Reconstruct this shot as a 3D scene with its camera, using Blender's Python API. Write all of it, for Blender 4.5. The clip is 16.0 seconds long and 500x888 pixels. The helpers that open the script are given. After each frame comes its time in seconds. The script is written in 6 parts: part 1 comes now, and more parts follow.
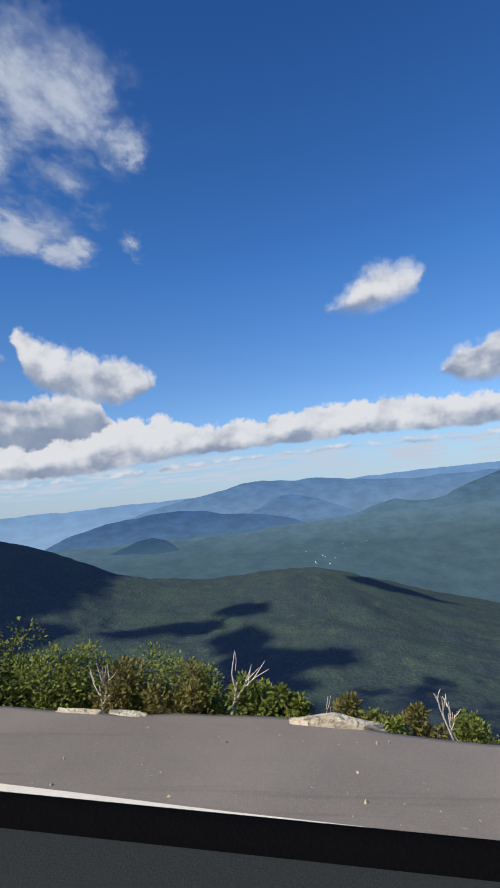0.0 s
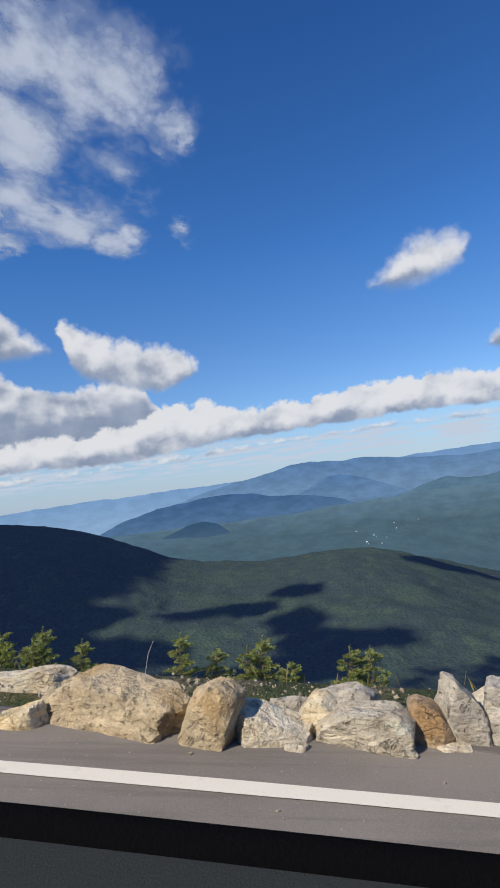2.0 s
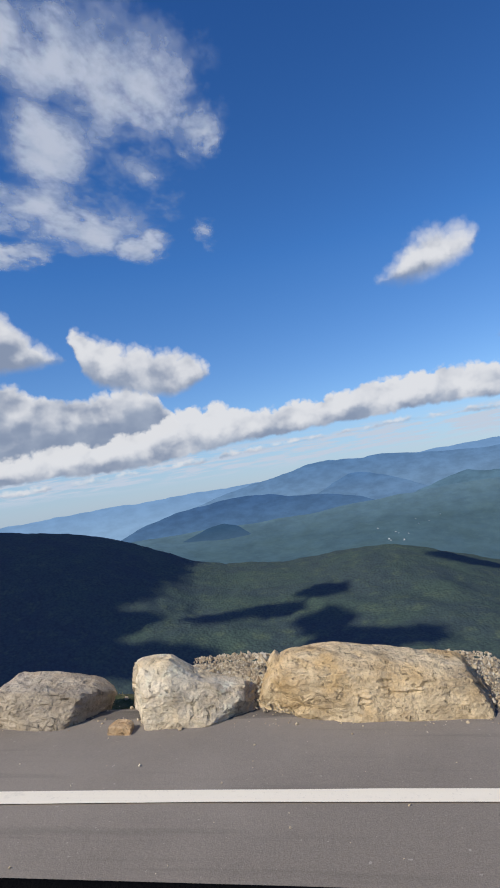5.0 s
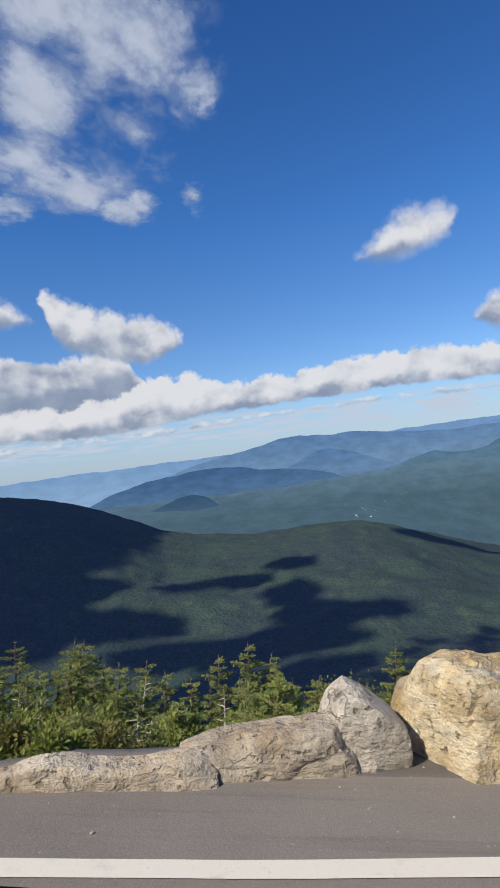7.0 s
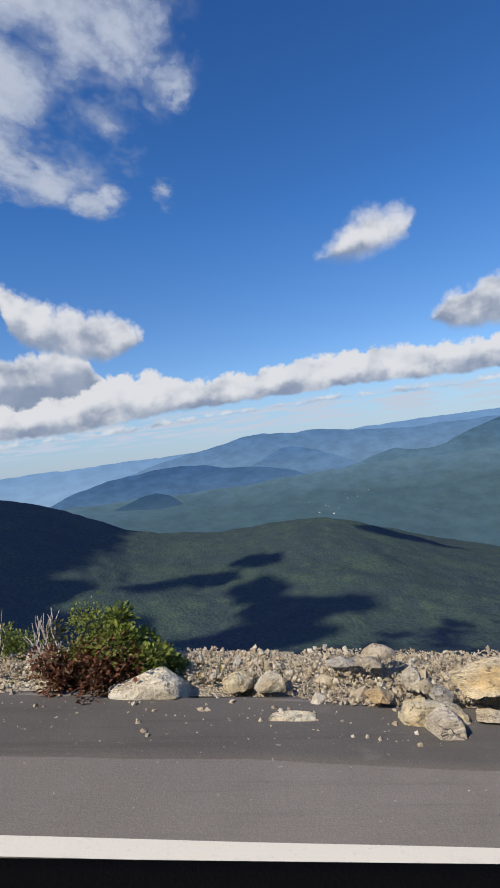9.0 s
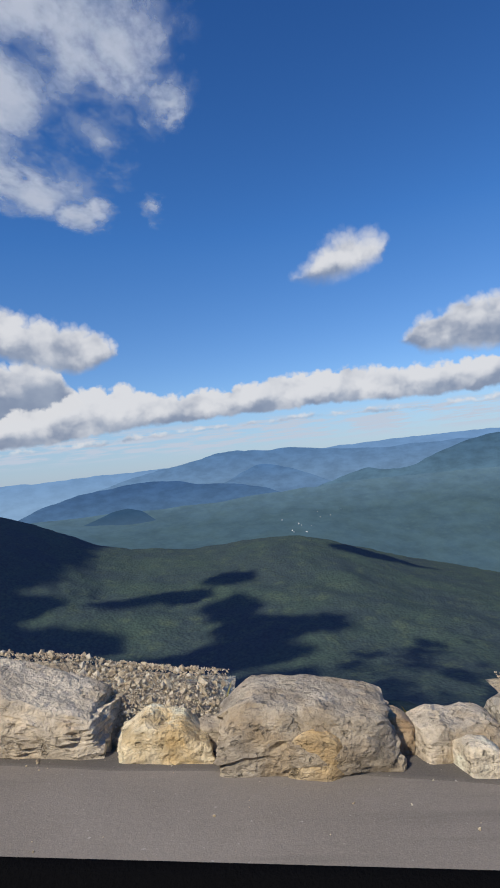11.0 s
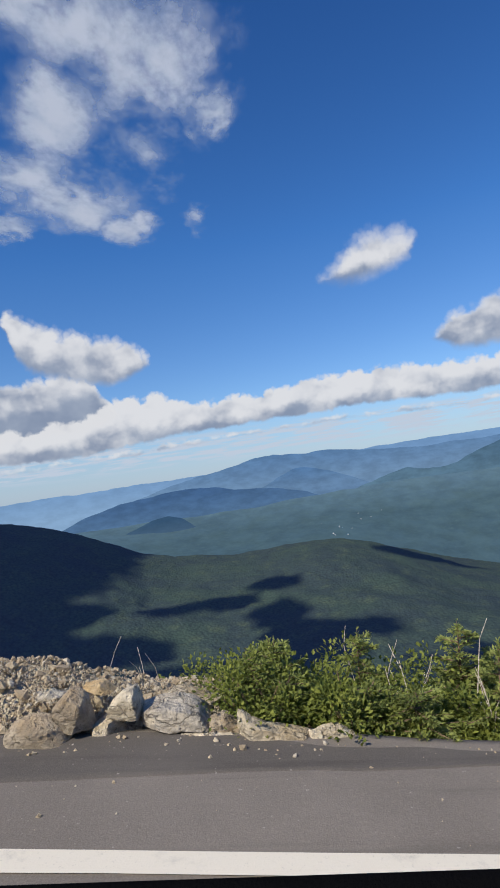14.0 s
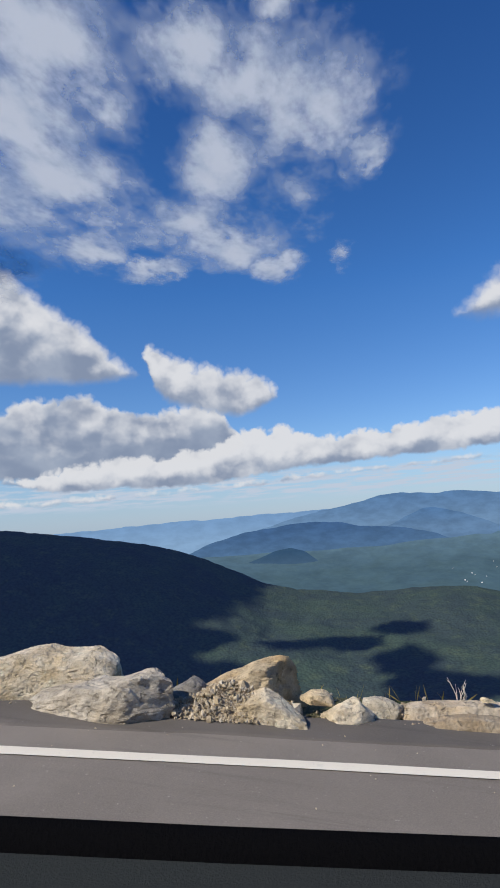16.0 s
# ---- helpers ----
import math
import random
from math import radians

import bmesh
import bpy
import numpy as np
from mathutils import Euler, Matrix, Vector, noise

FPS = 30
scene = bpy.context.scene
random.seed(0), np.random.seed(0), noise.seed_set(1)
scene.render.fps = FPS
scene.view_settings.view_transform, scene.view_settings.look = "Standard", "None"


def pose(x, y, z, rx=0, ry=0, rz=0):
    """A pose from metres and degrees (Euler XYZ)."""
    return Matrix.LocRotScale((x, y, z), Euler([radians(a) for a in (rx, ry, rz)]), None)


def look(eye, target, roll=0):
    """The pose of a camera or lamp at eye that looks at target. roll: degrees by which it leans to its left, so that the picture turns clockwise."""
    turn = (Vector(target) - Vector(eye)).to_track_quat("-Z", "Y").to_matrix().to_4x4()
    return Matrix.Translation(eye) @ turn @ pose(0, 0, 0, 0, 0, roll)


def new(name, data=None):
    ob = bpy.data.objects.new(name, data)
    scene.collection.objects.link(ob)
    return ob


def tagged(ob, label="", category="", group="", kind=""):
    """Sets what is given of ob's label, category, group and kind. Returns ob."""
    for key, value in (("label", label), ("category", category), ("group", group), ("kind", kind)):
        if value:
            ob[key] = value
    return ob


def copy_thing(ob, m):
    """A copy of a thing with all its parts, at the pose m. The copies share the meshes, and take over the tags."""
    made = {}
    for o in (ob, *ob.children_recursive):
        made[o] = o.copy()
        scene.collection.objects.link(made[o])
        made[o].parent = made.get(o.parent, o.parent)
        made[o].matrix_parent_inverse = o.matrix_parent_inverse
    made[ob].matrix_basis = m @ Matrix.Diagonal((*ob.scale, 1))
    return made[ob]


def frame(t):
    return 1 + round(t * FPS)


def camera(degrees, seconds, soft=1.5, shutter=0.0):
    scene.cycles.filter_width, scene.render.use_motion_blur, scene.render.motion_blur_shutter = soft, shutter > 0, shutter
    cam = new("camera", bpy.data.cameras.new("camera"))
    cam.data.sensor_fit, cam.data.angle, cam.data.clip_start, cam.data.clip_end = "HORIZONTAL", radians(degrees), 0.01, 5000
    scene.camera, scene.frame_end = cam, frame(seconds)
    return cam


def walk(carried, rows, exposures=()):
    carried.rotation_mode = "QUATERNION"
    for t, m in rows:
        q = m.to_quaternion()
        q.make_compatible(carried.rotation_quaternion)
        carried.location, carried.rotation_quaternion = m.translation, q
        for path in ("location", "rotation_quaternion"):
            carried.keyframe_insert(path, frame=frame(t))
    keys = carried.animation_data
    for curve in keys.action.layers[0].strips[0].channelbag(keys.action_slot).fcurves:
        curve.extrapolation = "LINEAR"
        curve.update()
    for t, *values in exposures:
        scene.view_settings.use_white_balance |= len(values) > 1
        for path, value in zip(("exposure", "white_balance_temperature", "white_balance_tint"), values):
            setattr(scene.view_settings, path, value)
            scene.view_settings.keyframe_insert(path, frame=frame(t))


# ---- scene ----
# A ride up a mountain road, looking out over the edge: x along the road, y out over the valley.
cam = camera(46.92, 16.0, soft=1.8)
walk(cam, [
    (0.0, look((59.185, -4.844, -4.912), (59.185, 5.117, -4.030), -5.20)),
    (0.5, look((54.943, -4.269, -4.463), (54.667, 5.672, -3.415), -5.14)),
    (1.0, look((50.758, -3.693, -4.019), (50.318, 6.255, -3.100), -6.16)),
    (1.5, look((46.640, -3.088, -3.580), (46.161, 6.877, -2.892), -6.45)),
    (2.0, look((42.625, -2.574, -3.146), (41.829, 7.372, -2.490), -6.79)),
    (2.5, look((38.617, -2.216, -2.717), (37.513, 7.701, -2.051), -7.18)),
    (3.0, look((34.613, -1.971, -2.290), (33.228, 7.897, -1.450), -7.33)),
    (3.5, look((30.654, -1.896, -1.869), (29.286, 7.968, -0.958), -7.75)),
    (4.0, look((26.800, -1.829, -1.459), (25.564, 8.053, -0.555), -8.93)),
    (4.5, look((23.098, -1.698, -1.063), (21.965, 8.205, -0.253), -8.91)),
    (5.0, look((19.540, -1.645, -0.682), (18.509, 8.277, 0.025), -8.81)),
    (5.5, look((16.127, -1.678, -0.316), (15.195, 8.260, 0.281), -8.62)),
    (6.0, look((12.859, -1.787, 0.033), (12.029, 8.167, 0.515), -8.33)),
    (6.5, look((9.676, -1.906, 0.367), (8.951, 8.061, 0.728), -7.97)),
    (7.0, look((6.500, -1.820, 0.694), (5.911, 8.161, 0.865), -6.52)),
    (7.5, look((3.288, -1.776, 1.025), (2.625, 8.202, 1.059), -5.87)),
    (8.0, look((0.048, -1.753, 1.360), (-0.498, 8.232, 1.340), -5.70)),
    (8.5, look((-3.243, -1.723, 1.700), (-3.536, 8.272, 1.710), -7.29)),
    (9.0, look((-6.582, -1.616, 2.048), (-6.519, 8.384, 2.111), -6.75)),
    (9.5, look((-9.977, -1.464, 2.404), (-9.708, 8.531, 2.579), -5.20)),
    (10.0, look((-13.437, -1.187, 2.768), (-13.025, 8.801, 3.009), -6.32)),
    (10.5, look((-16.955, -0.899, 3.139), (-16.462, 9.085, 3.413), -6.03)),
    (11.0, look((-20.531, -0.609, 3.516), (-19.959, 9.370, 3.819), -5.54)),
    (11.5, look((-24.165, -0.315, 3.900), (-23.521, 9.659, 4.229), -5.00)),
    (12.0, look((-27.857, -0.017, 4.289), (-27.151, 9.952, 4.644), -4.53)),
    (12.5, look((-31.603, 0.276, 4.684), (-30.850, 10.240, 5.065), -4.26)),
    (13.0, look((-35.409, 0.533, 5.086), (-34.768, 10.504, 5.483), -5.55)),
    (13.5, look((-39.306, 0.685, 5.497), (-39.022, 10.674, 5.870), -4.26)),
    (14.0, look((-43.315, 0.681, 5.919), (-43.311, 10.671, 6.367), -7.54)),
    (14.5, look((-47.385, 0.529, 6.353), (-47.882, 10.487, 7.123), -5.52)),
    (15.0, look((-51.455, 0.075, 6.799), (-52.624, 9.954, 7.821), -5.46)),
    (15.5, look((-55.432, -0.613, 7.245), (-57.030, 9.192, 8.393), -4.37)),
    (16.0, look((-59.253, -1.496, 7.677), (-61.307, 8.215, 8.899), -3.92)),
], [(0.0, -0.03, 6290, 10), (10.0, -0.05, 6290, 10), (12.5, -0.2, 6290, 10), (13.5, -0.23, 6290, 10), (14.0, -0.06, 6290, 10), (16.0, -0.07, 6290, 10)])
scene.view_settings.exposure = 0.0
# ---- light ----
SUN_AZ, SUN_EL = 224.0, 43.0  # bearing clockwise from +y, height
sun_way = Vector((math.sin(radians(SUN_AZ)) * math.cos(radians(SUN_EL)), math.cos(radians(SUN_AZ)) * math.cos(radians(SUN_EL)), math.sin(radians(SUN_EL))))
sun = new("sun", bpy.data.lights.new("sun", "SUN"))
sun.data.energy, sun.data.angle, sun.data.color = 4.7, radians(0.53), (1.0, 0.90, 0.75)
sun.matrix_world = look(sun_way * 50, (0, 0, 0))


class Nodes:
    """Short hand for node trees."""

    def __init__(self, tree):
        self.tree = tree

    def add(self, kind):
        return self.tree.nodes.new(kind)

    def put(self, socket, value):
        if isinstance(value, bpy.types.NodeSocket):
            self.tree.links.new(value, socket)
        else:
            socket.default_value = value

    def math(self, op, *values):
        node = self.add("ShaderNodeMath")
        node.operation = op
        for socket, value in zip(node.inputs, values):
            self.put(socket, value)
        return node.outputs[0]

    def vec(self, op, *values):
        node = self.add("ShaderNodeVectorMath")
        node.operation = op
        for socket, value in zip(node.inputs, values):
            self.put(socket, value)
        return node.outputs["Value"] if op in ("LENGTH", "DOT_PRODUCT") else node.outputs[0]

    def ramp(self, value, lo, hi, a=0.0, b=1.0, soft=True):
        node = self.add("ShaderNodeMapRange")
        node.interpolation_type = "SMOOTHSTEP" if soft else "LINEAR"
        for name, v in zip(("Value", "From Min", "From Max", "To Min", "To Max"), (value, lo, hi, a, b)):
            self.put(node.inputs[name], v)
        return node.outputs[0]

    def noise(self, where, scale, detail=5.0, rough=0.55, out="Fac", distortion=0.0):
        node = self.add("ShaderNodeTexNoise")
        self.put(node.inputs["Vector"], where)
        for name, v in (("Scale", scale), ("Detail", detail), ("Roughness", rough), ("Distortion", distortion)):
            self.put(node.inputs[name], v)
        return node.outputs[out]

    def voronoi(self, where, scale, feature="F1", out="Distance", rand=1.0):
        node = self.add("ShaderNodeTexVoronoi")
        node.feature = feature
        self.put(node.inputs["Vector"], where)
        self.put(node.inputs["Scale"], scale)
        self.put(node.inputs["Randomness"], rand)
        return node.outputs[out]

    def mix(self, fac, a, b):
        node = self.add("ShaderNodeMix")
        node.data_type = "RGBA"
        self.put(node.inputs["Factor"], fac)
        for socket, v in ((node.inputs[6], a), (node.inputs[7], b)):
            self.put(socket, v if isinstance(v, bpy.types.NodeSocket) else (*v, 1.0))
        return node.outputs[2]

    def xyz(self, x, y, z):
        node = self.add("ShaderNodeCombineXYZ")
        for socket, v in zip(node.inputs, (x, y, z)):
            self.put(socket, v)
        return node.outputs[0]

    def split(self, v):
        node = self.add("ShaderNodeSeparateXYZ")
        self.put(node.inputs[0], v)
        return node.outputs

    def bump(self, height, strength, distance):
        node = self.add("ShaderNodeBump")
        for name, v in (("Strength", strength), ("Distance", distance), ("Height", height)):
            self.put(node.inputs[name], v)
        return node.outputs[0]


def sky_world():
    """Clear mountain sky with rows of fair-weather clouds, each row given by its upper and lower outline."""
    world = bpy.data.worlds.new("sky")
    world.use_nodes = True
    world.node_tree.nodes.clear()
    n = Nodes(world.node_tree)
    sky = n.add("ShaderNodeTexSky")
    sky.sky_type, sky.sun_disc, sky.altitude = "NISHITA", False, 1500.0
    sky.sun_elevation, sky.sun_rotation = radians(SUN_EL), radians(SUN_AZ)
    sky.air_density, sky.dust_density, sky.ozone_density = SKY_AIR, SKY_DUST, SKY_OZONE
    way = n.add("ShaderNodeTexCoord").outputs["Generated"]
    x, y, z = n.split(way)
    az = n.math("MULTIPLY", n.math("ARCTAN2", x, y), 57.29578)
    el = n.math("MULTIPLY", n.math("ARCSINE", z), 57.29578)
    flat = n.xyz(az, el, 0.0)
    warp = n.vec("MULTIPLY", n.vec("SUBTRACT", n.noise(flat, 0.35, 4.0, 0.55, out="Color"), (0.5, 0.5, 0.5)), (1.5, 1.0, 0.0))
    ragged = n.vec("MULTIPLY", n.vec("SUBTRACT", n.noise(flat, 1.5, 4.0, 0.56, out="Color"), (0.5, 0.5, 0.5)), (0.5, 0.4, 0.0))
    place = n.vec("ADD", n.vec("ADD", flat, warp), ragged)
    u, v, _ = n.split(place)

    def puffs(at):
        """Cauliflower heads at three sizes."""
        total = None
        for scale, share in ((0.42, 0.55), (1.0, 0.36), (2.3, 0.18)):
            node = n.add("ShaderNodeTexVoronoi")
            node.feature, node.voronoi_dimensions = "F1", "2D"
            n.put(node.inputs["Vector"], at)
            n.put(node.inputs["Scale"], scale)
            q = n.math("MULTIPLY", n.math("MULTIPLY", node.outputs["Distance"], node.outputs["Distance"]), -1.5 * share)
            total = q if total is None else n.math("ADD", total, q)
        return n.math("ADD", total, 0.55)

    bulge = puffs(place)
    drift = n.vec("ADD", flat, n.vec("MULTIPLY", warp, (1.0, 0.8, 0.0)))
    billow = n.noise(n.vec("MULTIPLY", drift, (0.8, 1.0, 0.0)), 0.34, 3.0, 0.45)
    sunward = n.noise(n.vec("MULTIPLY", n.vec("ADD", drift, (-0.7, 1.0, 0.0)), (0.8, 1.0, 0.0)), 0.34, 3.0, 0.45)
    relief = n.math("ADD", n.math("MULTIPLY", n.math("SUBTRACT", billow, sunward), 2.5), n.math("MULTIPLY", n.math("SUBTRACT", bulge, 0.35), 0.30))
    shade = n.mix(n.ramp(billow, 0.36, 0.64), CLOUD_DARK, CLOUD_GREY)
    soft_tone = n.noise(n.vec("ADD", flat, warp), 0.22, 3.0, 0.5)

    def outline(points):
        """Height in degrees over bearing, from -60 to 60."""
        node = n.add("ShaderNodeValToRGB")
        ramp = node.color_ramp
        ramp.elements.remove(ramp.elements[1])
        for k, (a, h) in enumerate(points):
            stop = ramp.elements[0] if k == 0 else ramp.elements.new((a + 60) / 120)
            stop.position = (a + 60) / 120
            stop.color = (h / 40, h / 40, h / 40, 1.0)
        n.put(node.inputs[0], n.math("DIVIDE", n.math("ADD", u, 60.0), 120.0))
        return n.math("MULTIPLY", n.split(node.outputs[0])[0], 40.0)

    back_sky = n.add("ShaderNodeBackground")
    haze = n.ramp(el, 8.0, 0.0)
    deep = n.mix(n.ramp(el, 0.0, 22.0, soft=False), SKY_LOW, SKY_MID)
    deep = n.mix(n.ramp(el, 20.0, 50.0, soft=False), deep, SKY_HIGH)
    tone = n.mix(n.math("MULTIPLY", haze, 0.6), n.vec("MULTIPLY", sky.outputs[0], deep), HAZE_SKY)
    # long thin rows of far clouds that crowd towards the horizon
    rows = n.noise(n.xyz(n.math("MULTIPLY", az, 0.22), n.math("MULTIPLY", n.math("SUBTRACT", el, n.math("MULTIPLY", az, 0.02)), 2.3), 3.0), 1.0, 6.0, 0.62)
    low = n.math("MULTIPLY", n.ramp(el, 1.0, 2.0), n.ramp(el, 4.6, 3.6))
    tone = n.mix(n.math("MULTIPLY", n.math("MULTIPLY", n.ramp(rows, 0.42, 0.58), low), 0.95), tone, STRIP)
    for top, base, edge, puff, dim, gap in CLOUD_ROWS:
        hi, lo = outline(top), outline(base)
        above = n.math("SUBTRACT", n.math("ADD", hi, n.math("MULTIPLY", bulge, puff)), v)
        below = n.math("SUBTRACT", n.math("ADD", v, n.math("MULTIPLY", bulge, puff * 0.25)), lo)
        depth = n.math("SMOOTH_MIN", above, n.math("MULTIPLY", below, 1.3), 0.5)
        depth = n.math("SUBTRACT", depth, gap)
        cover = n.ramp(depth, -edge * 0.35, edge)
        rise = n.math("DIVIDE", below, n.math("MAXIMUM", n.math("SUBTRACT", hi, lo), 0.8))
        lit = n.math("ADD", n.math("MULTIPLY", n.ramp(rise, 0.0, 0.66 + 0.5 * dim), 1.05), n.math("MULTIPLY", relief, 1.05))
        lit = n.math("ADD", lit, n.math("MULTIPLY", n.math("SUBTRACT", soft_tone, 0.5), 1.1))
        lit = n.math("ADD", lit, n.ramp(above, 1.4, 0.0, 0.0, 0.25 + 0.5 * dim))
        white = n.mix(n.ramp(lit, -0.26 + 0.8 * dim, 1.16 + 0.9 * dim), shade, CLOUD_LIT)
        tone = n.mix(n.math("MULTIPLY", cover, 0.97), tone, white)
    n.put(back_sky.inputs[0], tone)
    n.put(back_sky.inputs[1], SKY_STRENGTH)
    n.put(n.add("ShaderNodeOutputWorld").inputs[0], back_sky.outputs[0])
    scene.world = world


SKY_STRENGTH, SKY_AIR, SKY_DUST, SKY_OZONE = 0.11, 1.0, 0.6, 2.5
CLOUD_DARK, CLOUD_GREY, CLOUD_LIT = (2.3, 2.75, 3.7), (3.2, 3.65, 4.5), (7.0, 6.95, 7.0)
SKY_LOW, SKY_MID, SKY_HIGH = (0.86, 0.93, 1.02), (0.47, 0.91, 1.34), (0.26, 0.64, 1.17)
HAZE_SKY, STRIP = (3.1, 4.3, 6.0), (5.0, 5.6, 6.5)
# upper outline, lower outline (bearing, height in degrees), softness, size of the heads, greyness, thinning
CLOUD_ROWS = (
    (((-45, 2.5), (-36, 2.6), (-24, 2.7), (-12, 3.3), (0, 3.9), (8, 4.1), (30, 3.9)), ((-45, 1.8), (-36, 1.9), (-24, 2.2), (-12, 2.8), (0, 3.4), (8, 3.6), (30, 3.4)), 0.5, 1.0, 0.25, 0.2),
    (((-60, 9.5), (-45, 10.5), (-36, 11.0), (-31, 12.2), (-27.6, 12.1), (-25, 11.1), (-23, 10.5), (-20.5, 10.6), (-18.5, 10.9), (-17, 11.0), (-15.5, 10.6), (-14.3, 9.9), (-13, 8.1), (-12, 5.5)), ((-60, 4.6), (-36, 4.4), (-24, 5.2), (-16, 5.6), (-12, 7)), 0.6, 1.0, 0.62, 0.0),
    (((-23.2, 13.5), (-22.3, 15.5), (-21.8, 17.2), (-21, 16.6), (-19.4, 15.9), (-16.9, 14.8), (-14.7, 14.7), (-11.4, 13.7), (-9.3, 12.7), (-8.6, 11.8), (-8.0, 9.8)), ((-23.2, 18), (-22.3, 15.8), (-21.9, 14.9), (-21.3, 13.0), (-19.9, 11.6), (-17.2, 10.8), (-14.6, 10.1), (-12.4, 10.0), (-10.6, 10.6), (-8.8, 11.6), (-8.0, 13.4)), 0.9, 1.1, 0.16, 0.0),
    (((-37, 4.2), (-30, 5.2), (-25, 6.3), (-22, 6.3), (-20.2, 6.0), (-18, 6.7), (-15.8, 6.9), (-14.3, 7.5), (-12.6, 8.3), (-11, 8.4), (-8.9, 8.4), (-6.5, 7.5), (-5.4, 7.0), (-3.6, 7.3), (0.4, 7.3), (2.7, 7.5), (6.1, 7.8), (10.5, 8.2), (15.6, 7.8), (19.7, 7.5), (26, 7.4), (32, 7.4), (50, 8.0)),
     ((-37, 4.6), (-30, 3.3), (-25.5, 3.4), (-20, 3.1), (-17, 3.3), (-13, 3.7), (-9, 4.2), (-3.5, 4.4), (2, 4.8), (7.5, 4.7), (12.8, 5.1), (19.2, 4.6), (50, 4.9)), 0.4, 1.1, 0.0, 0.0),
    (((-60, 24), (-35, 23.5), (-31, 20.6), (-29.7, 19.8), (-27.3, 18.2), (-25.8, 16.7), (-22.8, 14.6), (-21.8, 12.5)), ((-60, 13), (-35, 13.2), (-30, 13.6), (-27.1, 13.4), (-22.8, 14.4), (-21.8, 16)), 1.1, 0.9, 0.38, 0.0),
    (((7.6, 15.5), (8.8, 16.9), (10, 17.6), (11.5, 19.2), (13, 20.3), (14.5, 20.6), (16, 20.6), (17.4, 20.3), (18.6, 19.6), (19.3, 17.6)), ((7.6, 18.8), (8.8, 17.2), (10, 16.9), (12, 16.3), (14, 16.5), (16.2, 17.0), (17.8, 17.8), (19.3, 20.4)), 1.6, 0.9, 0.02, 0.0),
    (((17.4, 7.5), (18.2, 9.0), (19.3, 10.6), (21.1, 12.2), (24.8, 12.8), (27.3, 13.0), (33, 13.0), (38, 11), (40, 8)), ((17.4, 11.5), (18.2, 10.2), (20.7, 8.7), (26.7, 8.2), (40, 9)), 0.9, 1.0, 0.34, 0.0),
)
sky_world()


# ---- materials ----
def material(name):
    mat = bpy.data.materials.new(name)
    mat.use_nodes = True
    n = Nodes(mat.node_tree)
    shader = mat.node_tree.nodes["Principled BSDF"]
    shader.inputs["Specular IOR Level"].default_value = 0.3
    return mat, n, shader


